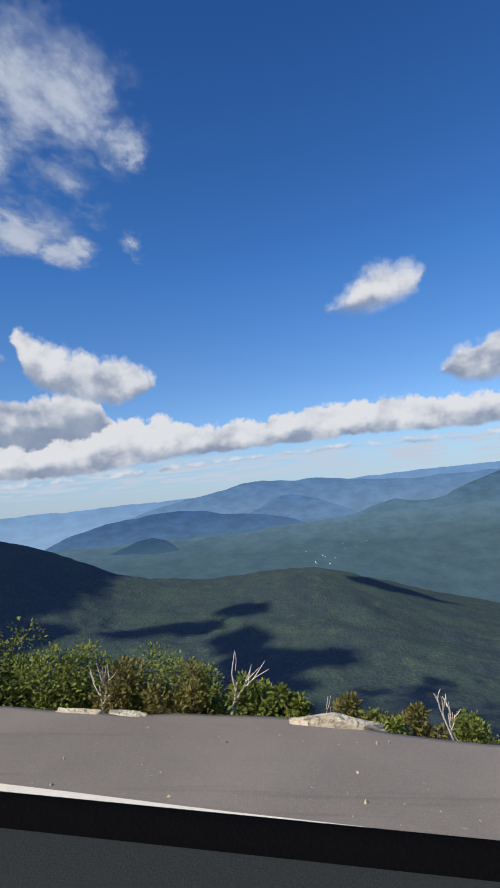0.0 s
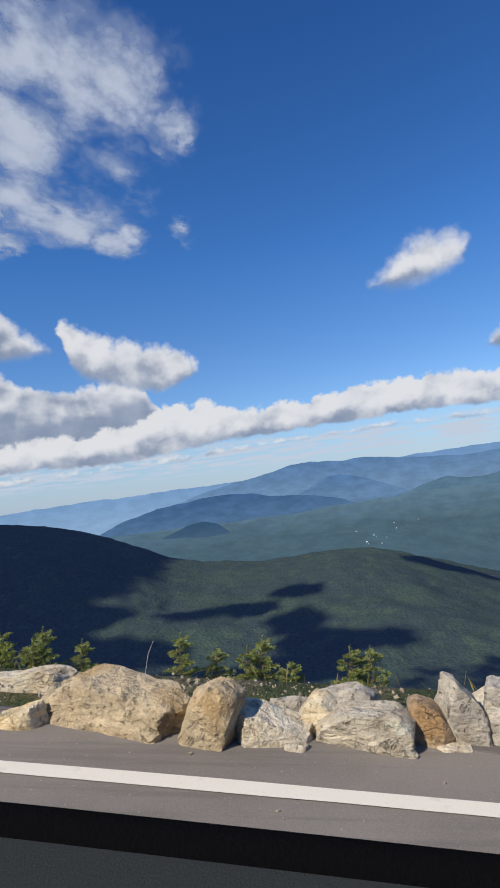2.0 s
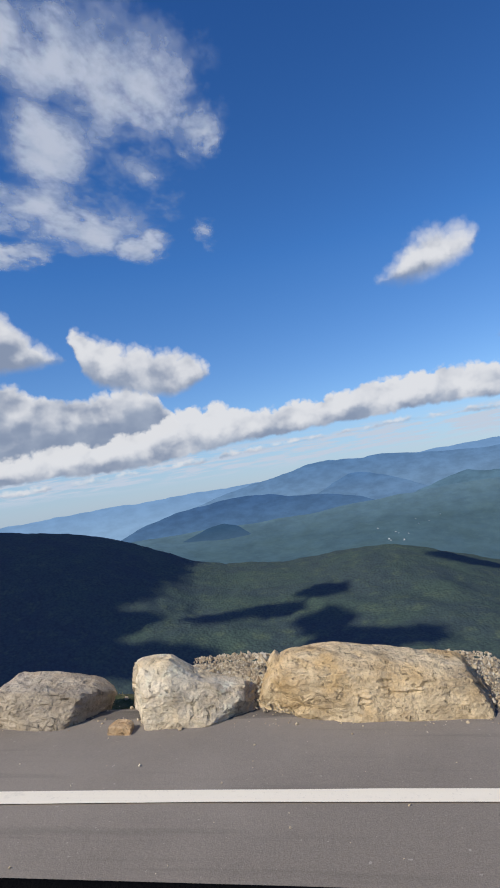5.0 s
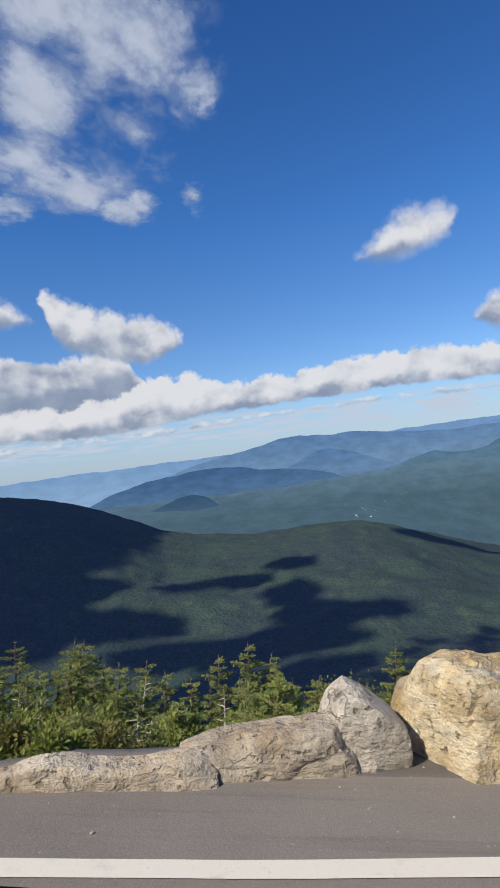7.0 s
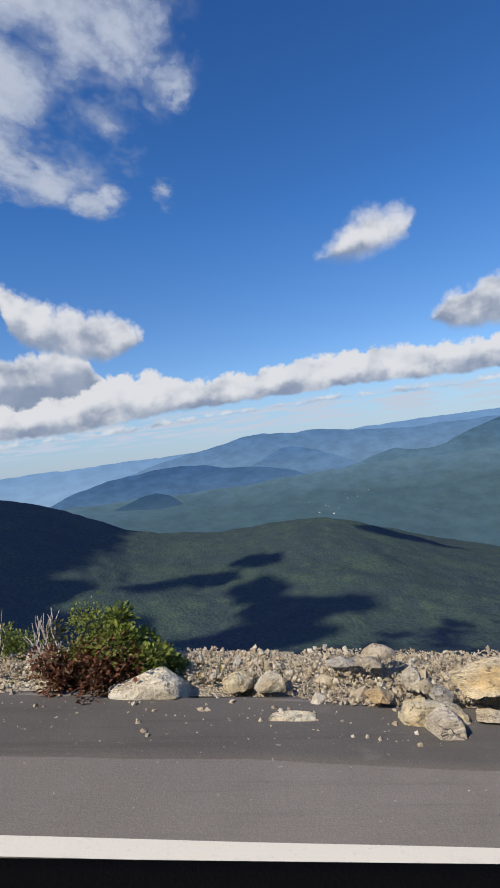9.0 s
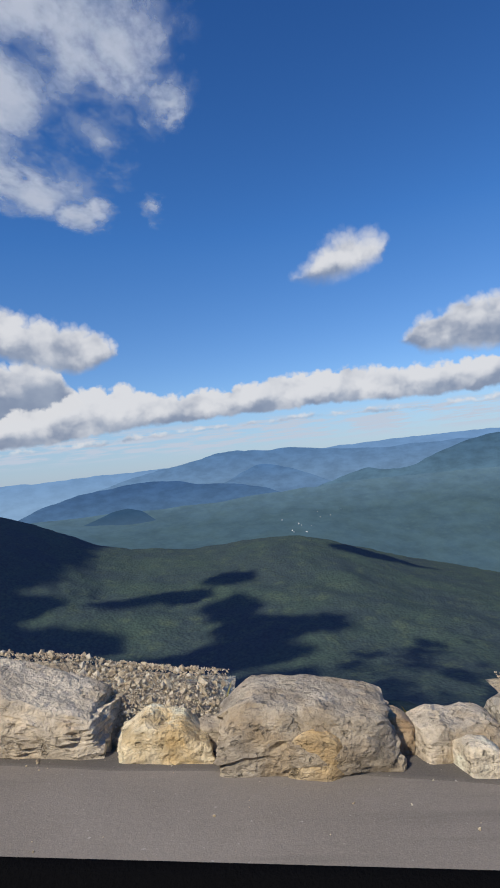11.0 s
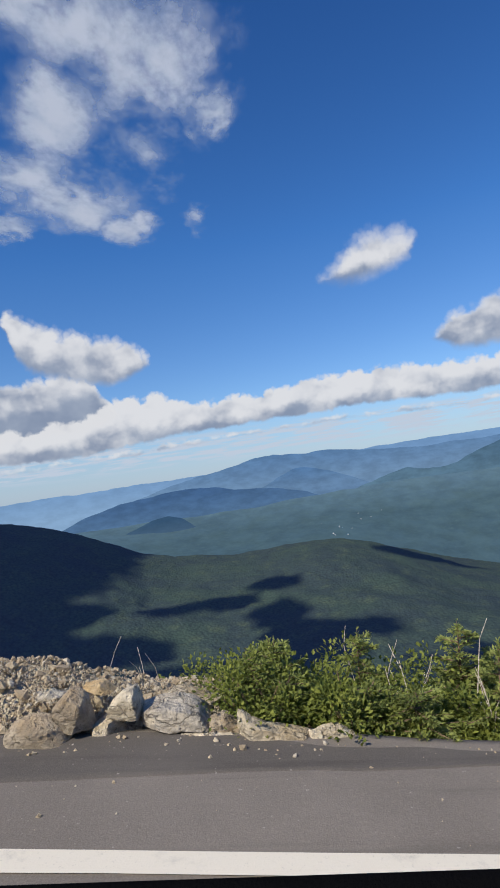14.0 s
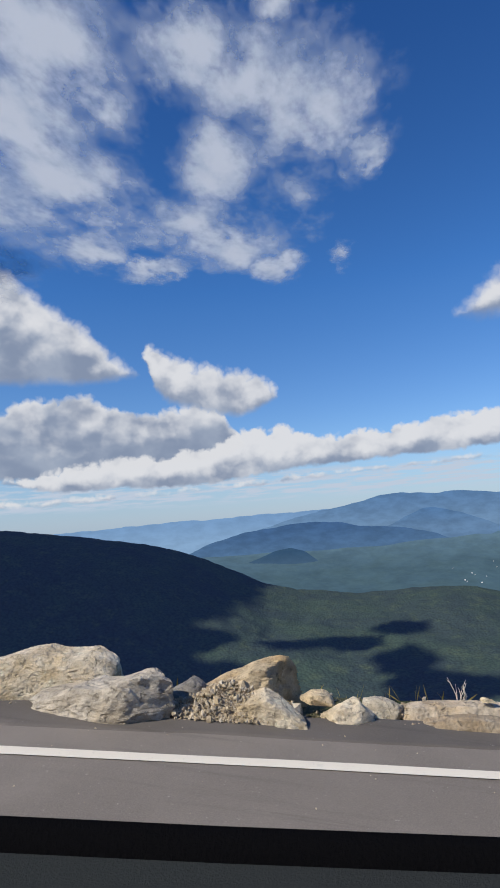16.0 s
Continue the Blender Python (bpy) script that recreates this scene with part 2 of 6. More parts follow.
def rock_material(name, light, dark, stain, stain_amount, lichen=0.0):
    """Broken schist and granite: banded, speckled, cracked, stained."""
    mat, n, shader = material(name)
    tex = n.add("ShaderNodeTexCoord").outputs["Object"]
    seed = n.add("ShaderNodeObjectInfo").outputs["Random"]
    at = n.vec("ADD", tex, n.xyz(n.math("MULTIPLY", seed, 37.0), n.math("MULTIPLY", seed, 91.0), n.math("MULTIPLY", seed, 17.0)))
    bands = n.noise(n.vec("MULTIPLY", at, (1.6, 1.6, 4.5)), 2.6, 6.0, 0.65, distortion=0.3)
    blotch = n.noise(at, 3.0, 5.0, 0.6)
    grain = n.noise(at, 55.0, 3.0, 0.7)
    base = n.mix(n.ramp(bands, 0.30, 0.62), dark, light)
    base = n.mix(n.math("MULTIPLY", n.ramp(blotch, 0.5 - 0.25 * stain_amount, 0.72 - 0.1 * stain_amount), min(1.0, 0.5 + stain_amount)), base, stain)
    speck = n.ramp(grain, 0.32, 0.48, 0.78, 1.0)
    tone = n.add("ShaderNodeHueSaturation")
    n.put(tone.inputs["Color"], base)
    n.put(tone.inputs["Value"], n.math("MULTIPLY", n.math("MULTIPLY", speck, n.ramp(seed, 0.0, 1.0, 0.82, 1.14, False)), n.ramp(n.noise(at, 9.0, 5.0, 0.7), 0.3, 0.7, 0.80, 1.24)))
    color = tone.outputs[0]
    if lichen:
        spots = n.math("MULTIPLY", n.ramp(n.noise(n.vec("MULTIPLY", at, (1.0, 1.0, 1.6)), 26.0, 5.0, 0.7), 0.54, 0.62), lichen)
        color = n.mix(spots, color, (0.09, 0.10, 0.07))
        color = n.mix(n.math("MULTIPLY", n.ramp(n.noise(n.vec("ADD", at, (5.0, 1.0, 2.0)), 30.0, 5.0, 0.7), 0.54, 0.64), lichen * 0.7), color, (0.38, 0.40, 0.27))
    pits = n.ramp(n.noise(n.vec("ADD", at, (9.0, 2.0, 4.0)), 21.0, 4.0, 0.6), 0.60, 0.68)
    color = n.mix(n.math("MULTIPLY", pits, 0.5), color, tuple(c * 0.35 for c in dark))
    pale = n.ramp(n.noise(n.vec("ADD", at, (3.0, 7.0, 1.0)), 4.5, 6.0, 0.68), 0.56, 0.68)
    color = n.mix(n.math("MULTIPLY", pale, 0.55), color, tuple(min(0.8, c * 1.28 + 0.03) for c in light))
    bent = n.vec("ADD", n.vec("MULTIPLY", at, (1.0, 1.0, 1.7)), n.vec("MULTIPLY", n.vec("SUBTRACT", n.noise(at, 4.0, 4.0, 0.6, out="Color"), (0.5, 0.5, 0.5)), (0.5, 0.5, 0.5)))
    joint = n.math("MULTIPLY", n.ramp(n.voronoi(bent, 2.6, "DISTANCE_TO_EDGE"), 0.018, 0.003), n.ramp(n.noise(n.vec("ADD", at, (1.0, 8.0, 3.0)), 2.5, 2.0, 0.5), 0.52, 0.64))
    color = n.mix(n.math("MULTIPLY", joint, 0.45), color, tuple(c * 0.3 for c in dark))
    n.put(shader.inputs["Base Color"], color)
    n.put(shader.inputs["Roughness"], 0.9)
    ledges = n.noise(n.vec("MULTIPLY", at, (1.0, 1.0, 2.4)), 6.0, 7.0, 0.7)
    rough = n.math("ADD", n.math("MULTIPLY", n.noise(at, 11.0, 5.0, 0.6), 1.2), n.math("MULTIPLY", grain, 0.22))
    height = n.math("ADD", n.math("ADD", rough, n.math("MULTIPLY", ledges, 1.1)), n.math("MULTIPLY", n.math("ADD", pits, joint), -0.4))
    n.put(shader.inputs["Normal"], n.bump(height, 0.95, 0.042))
    return mat


ROCK = {
    "W": rock_material("pale rock", (0.70, 0.62, 0.47), (0.50, 0.42, 0.30), (0.52, 0.39, 0.21), 0.2),
    "T": rock_material("tan rock", (0.62, 0.50, 0.32), (0.44, 0.34, 0.21), (0.47, 0.31, 0.13), 0.3),
    "O": rock_material("rust rock", (0.60, 0.46, 0.29), (0.42, 0.33, 0.23), (0.52, 0.31, 0.13), 0.4),
    "G": rock_material("grey rock", (0.57, 0.51, 0.41), (0.38, 0.34, 0.275), (0.42, 0.34, 0.23), 0.1),
    "B": rock_material("grey brown rock", (0.56, 0.48, 0.36), (0.38, 0.32, 0.24), (0.44, 0.32, 0.18), 0.25),
    # colours real dark stones, and added ones that imitate shade in gaps
    "D": rock_material("dark rock and gap shade", (0.30, 0.28, 0.25), (0.18, 0.17, 0.16), (0.26, 0.20, 0.14), 0.1, 0.3),
    "L": rock_material("lichen rock", (0.56, 0.48, 0.37), (0.38, 0.32, 0.25), (0.36, 0.36, 0.22), 0.35, 0.85),
    "C": rock_material("cream and ochre rock", (0.75, 0.65, 0.45), (0.61, 0.47, 0.26), (0.60, 0.40, 0.16), 0.3),
}
TINT_WORDS = {"W": "pale cream", "T": "tan", "O": "rust-stained", "G": "grey", "B": "grey-brown", "D": "dark grey", "L": "lichen-spotted grey", "C": "cream and ochre"}


def gravel_material(name, low, high, soil):
    """Earth with crushed stone in it, at two sizes."""
    mat, n, shader = material(name)
    at = n.add("ShaderNodeTexCoord").outputs["Object"]
    bent = n.vec("ADD", at, n.vec("MULTIPLY", n.noise(at, 30.0, 3.0, out="Color"), (0.03, 0.03, 0.03)))
    tones, height = [], []
    for scale in (26.0, 60.0):
        cell = n.add("ShaderNodeTexVoronoi")
        n.put(cell.inputs["Vector"], bent)
        n.put(cell.inputs["Scale"], scale)
        tones.append(n.split(cell.outputs["Color"])[0])
        height.append(cell.outputs["Distance"])
    color = n.mix(tones[1], low, high)
    color = n.mix(n.ramp(tones[0], 0.62, 0.66), color, n.mix(tones[1], high, tuple(min(0.7, c * 1.25) for c in high)))
    color = n.mix(n.ramp(n.noise(at, 2.2, 5.0, 0.65), 0.40, 0.62), color, soil)
    n.put(shader.inputs["Base Color"], color)
    n.put(shader.inputs["Roughness"], 0.95)
    n.put(shader.inputs["Normal"], n.bump(n.math("ADD", n.math("MULTIPLY", n.math("ADD", height[0], height[1]), -0.8), n.noise(at, 45.0, 4.0)), 0.9, 0.02))
    return mat


def pebble_material():
    mat, n, shader = material("loose stones")
    geo = n.add("ShaderNodeNewGeometry")
    at = n.add("ShaderNodeTexCoord").outputs["Object"]
    r = geo.outputs["Random Per Island"]
    color = n.mix(n.ramp(r, 0.0, 0.55), (0.34, 0.27, 0.18), (0.52, 0.43, 0.29))
    color = n.mix(n.ramp(r, 0.55, 1.0), color, (0.60, 0.54, 0.43))
    color = n.mix(n.ramp(n.noise(at, 40.0, 4.0), 0.35, 0.6, 0.55, 0.0), color, (0.24, 0.19, 0.13))
    n.put(shader.inputs["Base Color"], color)
    n.put(shader.inputs["Roughness"], 0.9)
    n.put(shader.inputs["Normal"], n.bump(n.noise(at, 70.0, 4.0), 0.6, 0.01))
    return mat


def asphalt_material(name, tone, patch):
    mat, n, shader = material(name)
    at = n.add("ShaderNodeTexCoord").outputs["Object"]
    grit = n.noise(at, 140.0, 2.0, 0.8)
    blot = n.noise(at, 0.8, 6.0, 0.6)
    color = n.mix(n.ramp(blot, 0.35, 0.7), tone, patch)
    color = n.mix(n.ramp(grit, 0.3, 0.75, 0.0, 0.42), color, tuple(c * 1.5 for c in patch))
    color = n.mix(n.ramp(n.voronoi(at, 60.0), 0.0, 0.16, 0.5, 0.0), color, (0.34, 0.31, 0.27))
    worn = n.noise(n.vec("ADD", at, (3.0, 8.0, 0.0)), 3.2, 6.0, 0.7)
    color = n.mix(n.ramp(worn, 0.58, 0.72, 0.0, 0.35), color, (0.24, 0.21, 0.18))
    drag = n.noise(n.vec("MULTIPLY", at, (0.5, 9.0, 1.0)), 1.0, 6.0, 0.62)
    color = n.mix(n.ramp(drag, 0.52, 0.68, 0.0, 0.30), color, tuple(c * 0.55 for c in tone))
    fleck = n.ramp(n.noise(n.vec("ADD", at, (1.0, 5.0, 0.0)), 42.0, 2.0, 0.5), 0.71, 0.76, 0.0, 0.5)
    color = n.mix(fleck, color, (0.46, 0.43, 0.38))
    n.put(shader.inputs["Base Color"], color)
    n.put(shader.inputs["Roughness"], 0.86)
    n.put(shader.inputs["Normal"], n.bump(n.math("ADD", grit, n.noise(at, 30.0, 4.0)), 0.3, 0.006))
    return mat


def paint_material(name, tone):
    mat, n, shader = material(name)
    at = n.add("ShaderNodeTexCoord").outputs["Object"]
    worn = n.math("ADD", n.ramp(n.noise(at, 6.0, 6.0, 0.7), 0.56, 0.74, 0.0, 0.4), n.ramp(n.noise(at, 60.0, 3.0, 0.7), 0.58, 0.75, 0.0, 0.35))
    n.put(shader.inputs["Base Color"], n.mix(worn, tone, tuple(0.45 * c + 0.08 for c in tone)))
    n.put(shader.inputs["Roughness"], 0.7)
    n.put(shader.inputs["Normal"], n.bump(n.noise(at, 120.0, 3.0), 0.2, 0.004))
    return mat


def leaf_material(name, light, dark):
    mat, n, shader = material(name)
    r = n.add("ShaderNodeNewGeometry").outputs["Random Per Island"]
    at = n.add("ShaderNodeTexCoord").outputs["Object"]
    clump = n.noise(at, 3.5, 3.0)
    color = n.mix(n.math("MULTIPLY", n.math("ADD", r, n.ramp(clump, 0.3, 0.7)), 0.5), dark, light)
    n.put(shader.inputs["Base Color"], color)
    n.put(shader.inputs["Roughness"], 0.6)
    through_light = n.add("ShaderNodeBsdfTranslucent")
    n.put(through_light.inputs[0], color)
    both = n.add("ShaderNodeMixShader")
    n.put(both.inputs[0], 0.3)
    n.put(both.inputs[1], shader.outputs[0])
    n.put(both.inputs[2], through_light.outputs[0])
    n.put(mat.node_tree.nodes["Material Output"].inputs[0], both.outputs[0])
    return mat


def plain_material(name, tone, rough=0.8, scale=20.0, vary=0.35):
    mat, n, shader = material(name)
    at = n.add("ShaderNodeTexCoord").outputs["Object"]
    grain = n.noise(at, scale, 5.0, 0.65)
    n.put(shader.inputs["Base Color"], n.mix(n.ramp(grain, 0.3, 0.7), tuple(c * (1 - vary) for c in tone), tuple(c * (1 + vary) for c in tone)))
    n.put(shader.inputs["Roughness"], rough)
    n.put(shader.inputs["Normal"], n.bump(grain, 0.4, 0.01))
    return mat


def forest_material(name, green, dark, pale, air=0.0):
    """Spruce and birch forest seen from far above: crowns as grain, tree groups as patches; for the far slopes air
    mixes in emission as painted haze.
    """
    mat, n, shader = material(name)
    at = n.add("ShaderNodeTexCoord").outputs["Object"]
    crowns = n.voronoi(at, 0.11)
    broad_tone = n.noise(at, 0.0045, 7.0, 0.62)
    mottled = n.noise(at, 0.02, 6.0, 0.7)
    color = n.mix(n.ramp(broad_tone, 0.36, 0.66), dark, green)
    color = n.mix(n.ramp(mottled, 0.48, 0.72, 0.0, 0.8), color, pale)
    # shade in the gaps between crowns put into the colour
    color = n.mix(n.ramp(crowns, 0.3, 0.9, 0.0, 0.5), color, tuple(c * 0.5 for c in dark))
    n.put(shader.inputs["Base Color"], color)
    n.put(shader.inputs["Roughness"], 0.95)
    n.put(shader.inputs["Specular IOR Level"], 0.05)
    n.put(shader.inputs["Normal"], n.bump(n.math("ADD", n.math("MULTIPLY", crowns, -0.8), n.math("MULTIPLY", mottled, 2.0)), 0.4, 8.0))
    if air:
        # blue emission imitates haze in front of the far slopes
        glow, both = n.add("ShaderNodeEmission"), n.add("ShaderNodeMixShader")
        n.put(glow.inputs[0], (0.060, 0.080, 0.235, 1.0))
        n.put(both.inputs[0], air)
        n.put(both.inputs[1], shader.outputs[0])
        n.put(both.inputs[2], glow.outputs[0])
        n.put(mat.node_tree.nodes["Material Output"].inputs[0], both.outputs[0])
    return mat


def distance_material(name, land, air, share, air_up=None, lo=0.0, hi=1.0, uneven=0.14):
    """Backdrop: land so far off that it shows mostly lit air, painted as emission."""
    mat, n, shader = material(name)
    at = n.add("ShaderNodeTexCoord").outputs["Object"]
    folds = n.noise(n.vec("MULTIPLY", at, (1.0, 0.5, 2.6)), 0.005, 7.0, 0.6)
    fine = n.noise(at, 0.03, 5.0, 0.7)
    # shade of folds and clouds put into the land's colour
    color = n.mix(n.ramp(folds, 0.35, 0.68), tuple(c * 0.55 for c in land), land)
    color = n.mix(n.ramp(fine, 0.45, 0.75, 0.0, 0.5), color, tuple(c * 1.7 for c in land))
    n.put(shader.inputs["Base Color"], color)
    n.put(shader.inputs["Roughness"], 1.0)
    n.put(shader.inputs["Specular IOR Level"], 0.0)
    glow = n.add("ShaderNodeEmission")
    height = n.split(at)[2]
    # glow made uneven in broad patches to imitate cloud shadow
    broad_tone = n.noise(n.vec("MULTIPLY", at, (1.0, 0.7, 2.5)), 0.007, 7.0, 0.66)
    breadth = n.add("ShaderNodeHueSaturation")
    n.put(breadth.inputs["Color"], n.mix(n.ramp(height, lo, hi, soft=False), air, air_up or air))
    n.put(breadth.inputs["Value"], n.ramp(broad_tone, 0.3, 0.7, 1.0 - uneven, 1.0 + uneven))
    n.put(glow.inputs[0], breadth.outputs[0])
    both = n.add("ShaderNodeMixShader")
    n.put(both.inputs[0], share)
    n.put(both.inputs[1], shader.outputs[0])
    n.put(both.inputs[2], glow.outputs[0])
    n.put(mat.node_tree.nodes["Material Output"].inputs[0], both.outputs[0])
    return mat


GRAVEL, PEBBLE = gravel_material("rubble gravel", (0.36, 0.30, 0.21), (0.61, 0.52, 0.38), (0.40, 0.33, 0.23)), pebble_material()
SLOPE_SOIL = gravel_material("weedy stony slope", (0.07, 0.07, 0.03), (0.17, 0.14, 0.08), (0.055, 0.07, 0.022))
ASPHALT = asphalt_material("asphalt", (0.172, 0.151, 0.127), (0.232, 0.204, 0.172))
FRESH_ASPHALT = asphalt_material("dark patched asphalt", (0.094, 0.084, 0.073), (0.138, 0.123, 0.107))
WHITE_PAINT, YELLOW_PAINT = paint_material("white road paint", (0.80, 0.74, 0.61)), paint_material("yellow road paint", (0.72, 0.47, 0.03))
GREEN_LEAF = leaf_material("shrub leaves", (0.34, 0.37, 0.07), (0.065, 0.10, 0.022))
DRY_LEAF = leaf_material("turning leaves", (0.32, 0.26, 0.07), (0.11, 0.11, 0.03))
RED_LEAF = leaf_material("red leaves", (0.24, 0.08, 0.045), (0.10, 0.07, 0.03))
NEEDLE = leaf_material("spruce needles", (0.40, 0.44, 0.12), (0.085, 0.12, 0.035))
GREY_WOOD = plain_material("weathered wood", (0.58, 0.51, 0.42), 0.9, 60.0)
BARK = plain_material("bark", (0.20, 0.14, 0.09), 0.9, 60.0)
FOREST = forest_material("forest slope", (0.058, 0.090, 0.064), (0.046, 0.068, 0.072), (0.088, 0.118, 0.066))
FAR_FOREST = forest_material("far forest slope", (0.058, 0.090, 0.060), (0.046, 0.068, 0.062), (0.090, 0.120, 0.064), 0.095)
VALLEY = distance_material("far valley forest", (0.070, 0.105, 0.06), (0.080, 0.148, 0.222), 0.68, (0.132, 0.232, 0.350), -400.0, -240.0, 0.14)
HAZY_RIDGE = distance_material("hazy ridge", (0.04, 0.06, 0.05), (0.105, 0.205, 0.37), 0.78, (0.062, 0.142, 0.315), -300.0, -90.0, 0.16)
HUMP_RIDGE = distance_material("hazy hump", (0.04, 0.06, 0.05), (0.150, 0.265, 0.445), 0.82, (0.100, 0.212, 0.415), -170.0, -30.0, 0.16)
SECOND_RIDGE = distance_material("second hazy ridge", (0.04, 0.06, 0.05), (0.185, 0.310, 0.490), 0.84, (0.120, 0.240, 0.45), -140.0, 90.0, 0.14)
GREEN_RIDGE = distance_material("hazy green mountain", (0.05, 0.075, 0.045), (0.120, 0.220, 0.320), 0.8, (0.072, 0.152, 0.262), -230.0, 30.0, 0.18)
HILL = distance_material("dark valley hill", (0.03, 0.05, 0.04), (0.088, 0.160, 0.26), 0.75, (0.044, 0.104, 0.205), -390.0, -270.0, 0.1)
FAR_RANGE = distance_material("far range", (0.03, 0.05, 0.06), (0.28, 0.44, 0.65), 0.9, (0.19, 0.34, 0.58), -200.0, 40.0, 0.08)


# bearing of the road by distance along its white edge line: a gently winding climb
GRADE, MID = 0.10510, 59.675
BEND_AT = (0.0, 6.4, 12.7, 16.8, 22.9, 32.8, 48.3, 53.3, 58.1, 62.9, 66.2, 73.1, 87.5, 99.0, 105.1, 109.3, 113.6, 119.8)
BEND = (-8, -8.2, -8, -6, -3.9, -1.6, 4.9, 2.9, 0, -2.7, -3.5, -4, -4, -3.4, -2.6, 0.5, 5, 11)
RS = np.arange(-16, 150, 0.25)
RPSI = np.convolve(np.pad(np.radians(np.interp(RS, BEND_AT, BEND)), 6, mode="edge"), np.ones(13) / 13, mode="valid")
RX, RY = np.cumsum(-np.cos(RPSI) * 0.25), np.cumsum(-np.sin(RPSI) * 0.25)
RX, RY = RX - np.interp(MID, RS, RX), RY - np.interp(MID, RS, RY)
# ---- the road's line, and the large structure ----
def part(name, bm, mat, parent=None, label="", smooth=False):
    mesh = bpy.data.meshes.new(name)
    bm.to_mesh(mesh)
    bm.free()
    return mesh_part(name, mesh, mat, parent, label, smooth)


def mesh_part(name, mesh, mat, parent=None, label="", smooth=False):
    if mat is not None and not mesh.materials:
        mesh.materials.append(mat)
    if smooth:
        mesh.polygons.foreach_set("use_smooth", [True] * len(mesh.polygons))
    ob = new(name, mesh)
    if parent is not None:
        ob.parent = parent
    if label:
        tagged(ob, label)
    return ob


def sheet(name, points, mat, smooth=True):
    """A mesh over a grid of points, rows by columns by 3."""
    rows, cols, _ = points.shape
    ids = np.arange(rows * cols).reshape(rows, cols)
    quads = np.stack([ids[:-1, :-1], ids[:-1, 1:], ids[1:, 1:], ids[1:, :-1]], -1).reshape(-1, 4)
    mesh = bpy.data.meshes.new(name)
    mesh.from_pydata(points.reshape(-1, 3).tolist(), [], quads.tolist())
    return mesh_part(name, mesh, mat, smooth=smooth)


def fbm(x, y, octaves=5, seed=0.0, z=0.0):
    total, amp = 0.0, 1.0
    for _ in range(octaves):
        total += amp * noise.noise((x + seed, y - seed * 0.7, z + seed * 1.3))
        x, y, z, amp = x * 2.03, y * 2.03, z * 2.03, amp * 0.5
    return total


def over(fn, a, b, *rest):
    return np.array([fn(p, q, *rest) for p, q in zip(np.ravel(a), np.ravel(b))]).reshape(np.shape(a))


def road(s, n, z=0.0):
    """World place of a point s along the white edge line, n outwards from it and z above the road."""
    p = np.interp(s, RS, RPSI)
    return np.stack([np.interp(s, RS, RX) - n * np.sin(p), np.interp(s, RS, RY) + n * np.cos(p), (s - MID) * GRADE + z + 0.0 * p], -1)


def spot(s, n, z=0.0):
    return Vector(road(s, n, z).tolist())


def heading(s):
    """Turn about z that lays an object's x axis along the road."""
    return float(np.interp(s, RS, RPSI))


# where the level verge ends and the slope begins
EDGE_AT = (-16, 8, 11, 50, 52.5, 54, 55.5, 58.3, 59.4, 60.5, 64, 92, 97, 98.3, 99.3, 100.3, 102, 103, 105, 132)
EDGE = (1.0, 1.0, 1.4, 1.4, 1.1, 0.72, 0.55, 0.5, 0.8, 1.2, 1.5, 1.5, 1.3, 0.8, 0.6, 0.6, 0.9, 0.98, 1.4, 1.4)


# how far out the asphalt runs under the stones' feet
PAVED_AT = (-16, 10, 12, 15, 16, 23.5, 25, 28, 35, 49, 54, 58.5, 62, 64, 65.5, 67.5, 69, 74, 90, 96, 99, 103, 108, 110, 113, 115, 118, 132)
PAVED = (1.05, 1.05, 0.8, 0.75, 0.65, 0.65, 0.95, 1.05, 1.05, 0.92, 0.8, 0.8, 0.82, 1.0, 1.15, 1.3, 1.05, 0.95, 0.95, 0.95, 0.9, 1.05, 1.02, 0.8, 0.8, 0.95, 0.82, 0.9)


def verge_height(s, n):
    """Height of the ground above the road's own slope."""
    if n < -7.0:
        return 0.25 * (-7.0 - n) + 0.4 * fbm(s * 0.2, n * 0.2, 4)
    edge = float(np.interp(s, EDGE_AT, EDGE))
    if n < edge:
        return -0.05
    drop = 0.95 * (n - edge) if n < 8.0 else 0.95 * (8.0 - edge) + 0.6 * (n - 8.0)
    return -0.05 - drop + min(1.0, (n - edge) * 0.5) * 0.25 * fbm(s * 0.35, n * 0.35, 5)


def near_ground():
    s = np.concatenate([np.arange(-40, -12, 2.0), np.arange(-12, 134, 0.4), np.arange(134, 166, 2.0)])
    n = np.concatenate([np.arange(-40, -7, 3.0), np.arange(-7, 0.4, 1.5), np.arange(0.4, 3.0, 0.2), np.arange(3.0, 12, 0.8), np.arange(12, 90, 6.0)])
    ss, nn = np.meshgrid(s, n, indexing="ij")
    ob = sheet("ground", road(ss, nn, over(verge_height, ss, nn)), SLOPE_SOIL)
    tagged(ob, "stony mountain verge falling away steeply", "ground", kind="structure")


def crest_el(az):
    return np.interp(az, (-90, -50, -36, -31, -26, -21.5, -17.8, -15, -13, -9.7, -4, 1, 4, 7, 10, 14, 18, 22, 30, 90),
                     (3.0, 1.6, 0.25, -0.6, -1.5, -2.6, -4.0, -5.4, -6.5, -7.3, -7.85, -7.6, -7.5, -7.75, -8.5, -9.9, -11.4, -12.4, -14.0, -16.0))


CREST = 2600.0


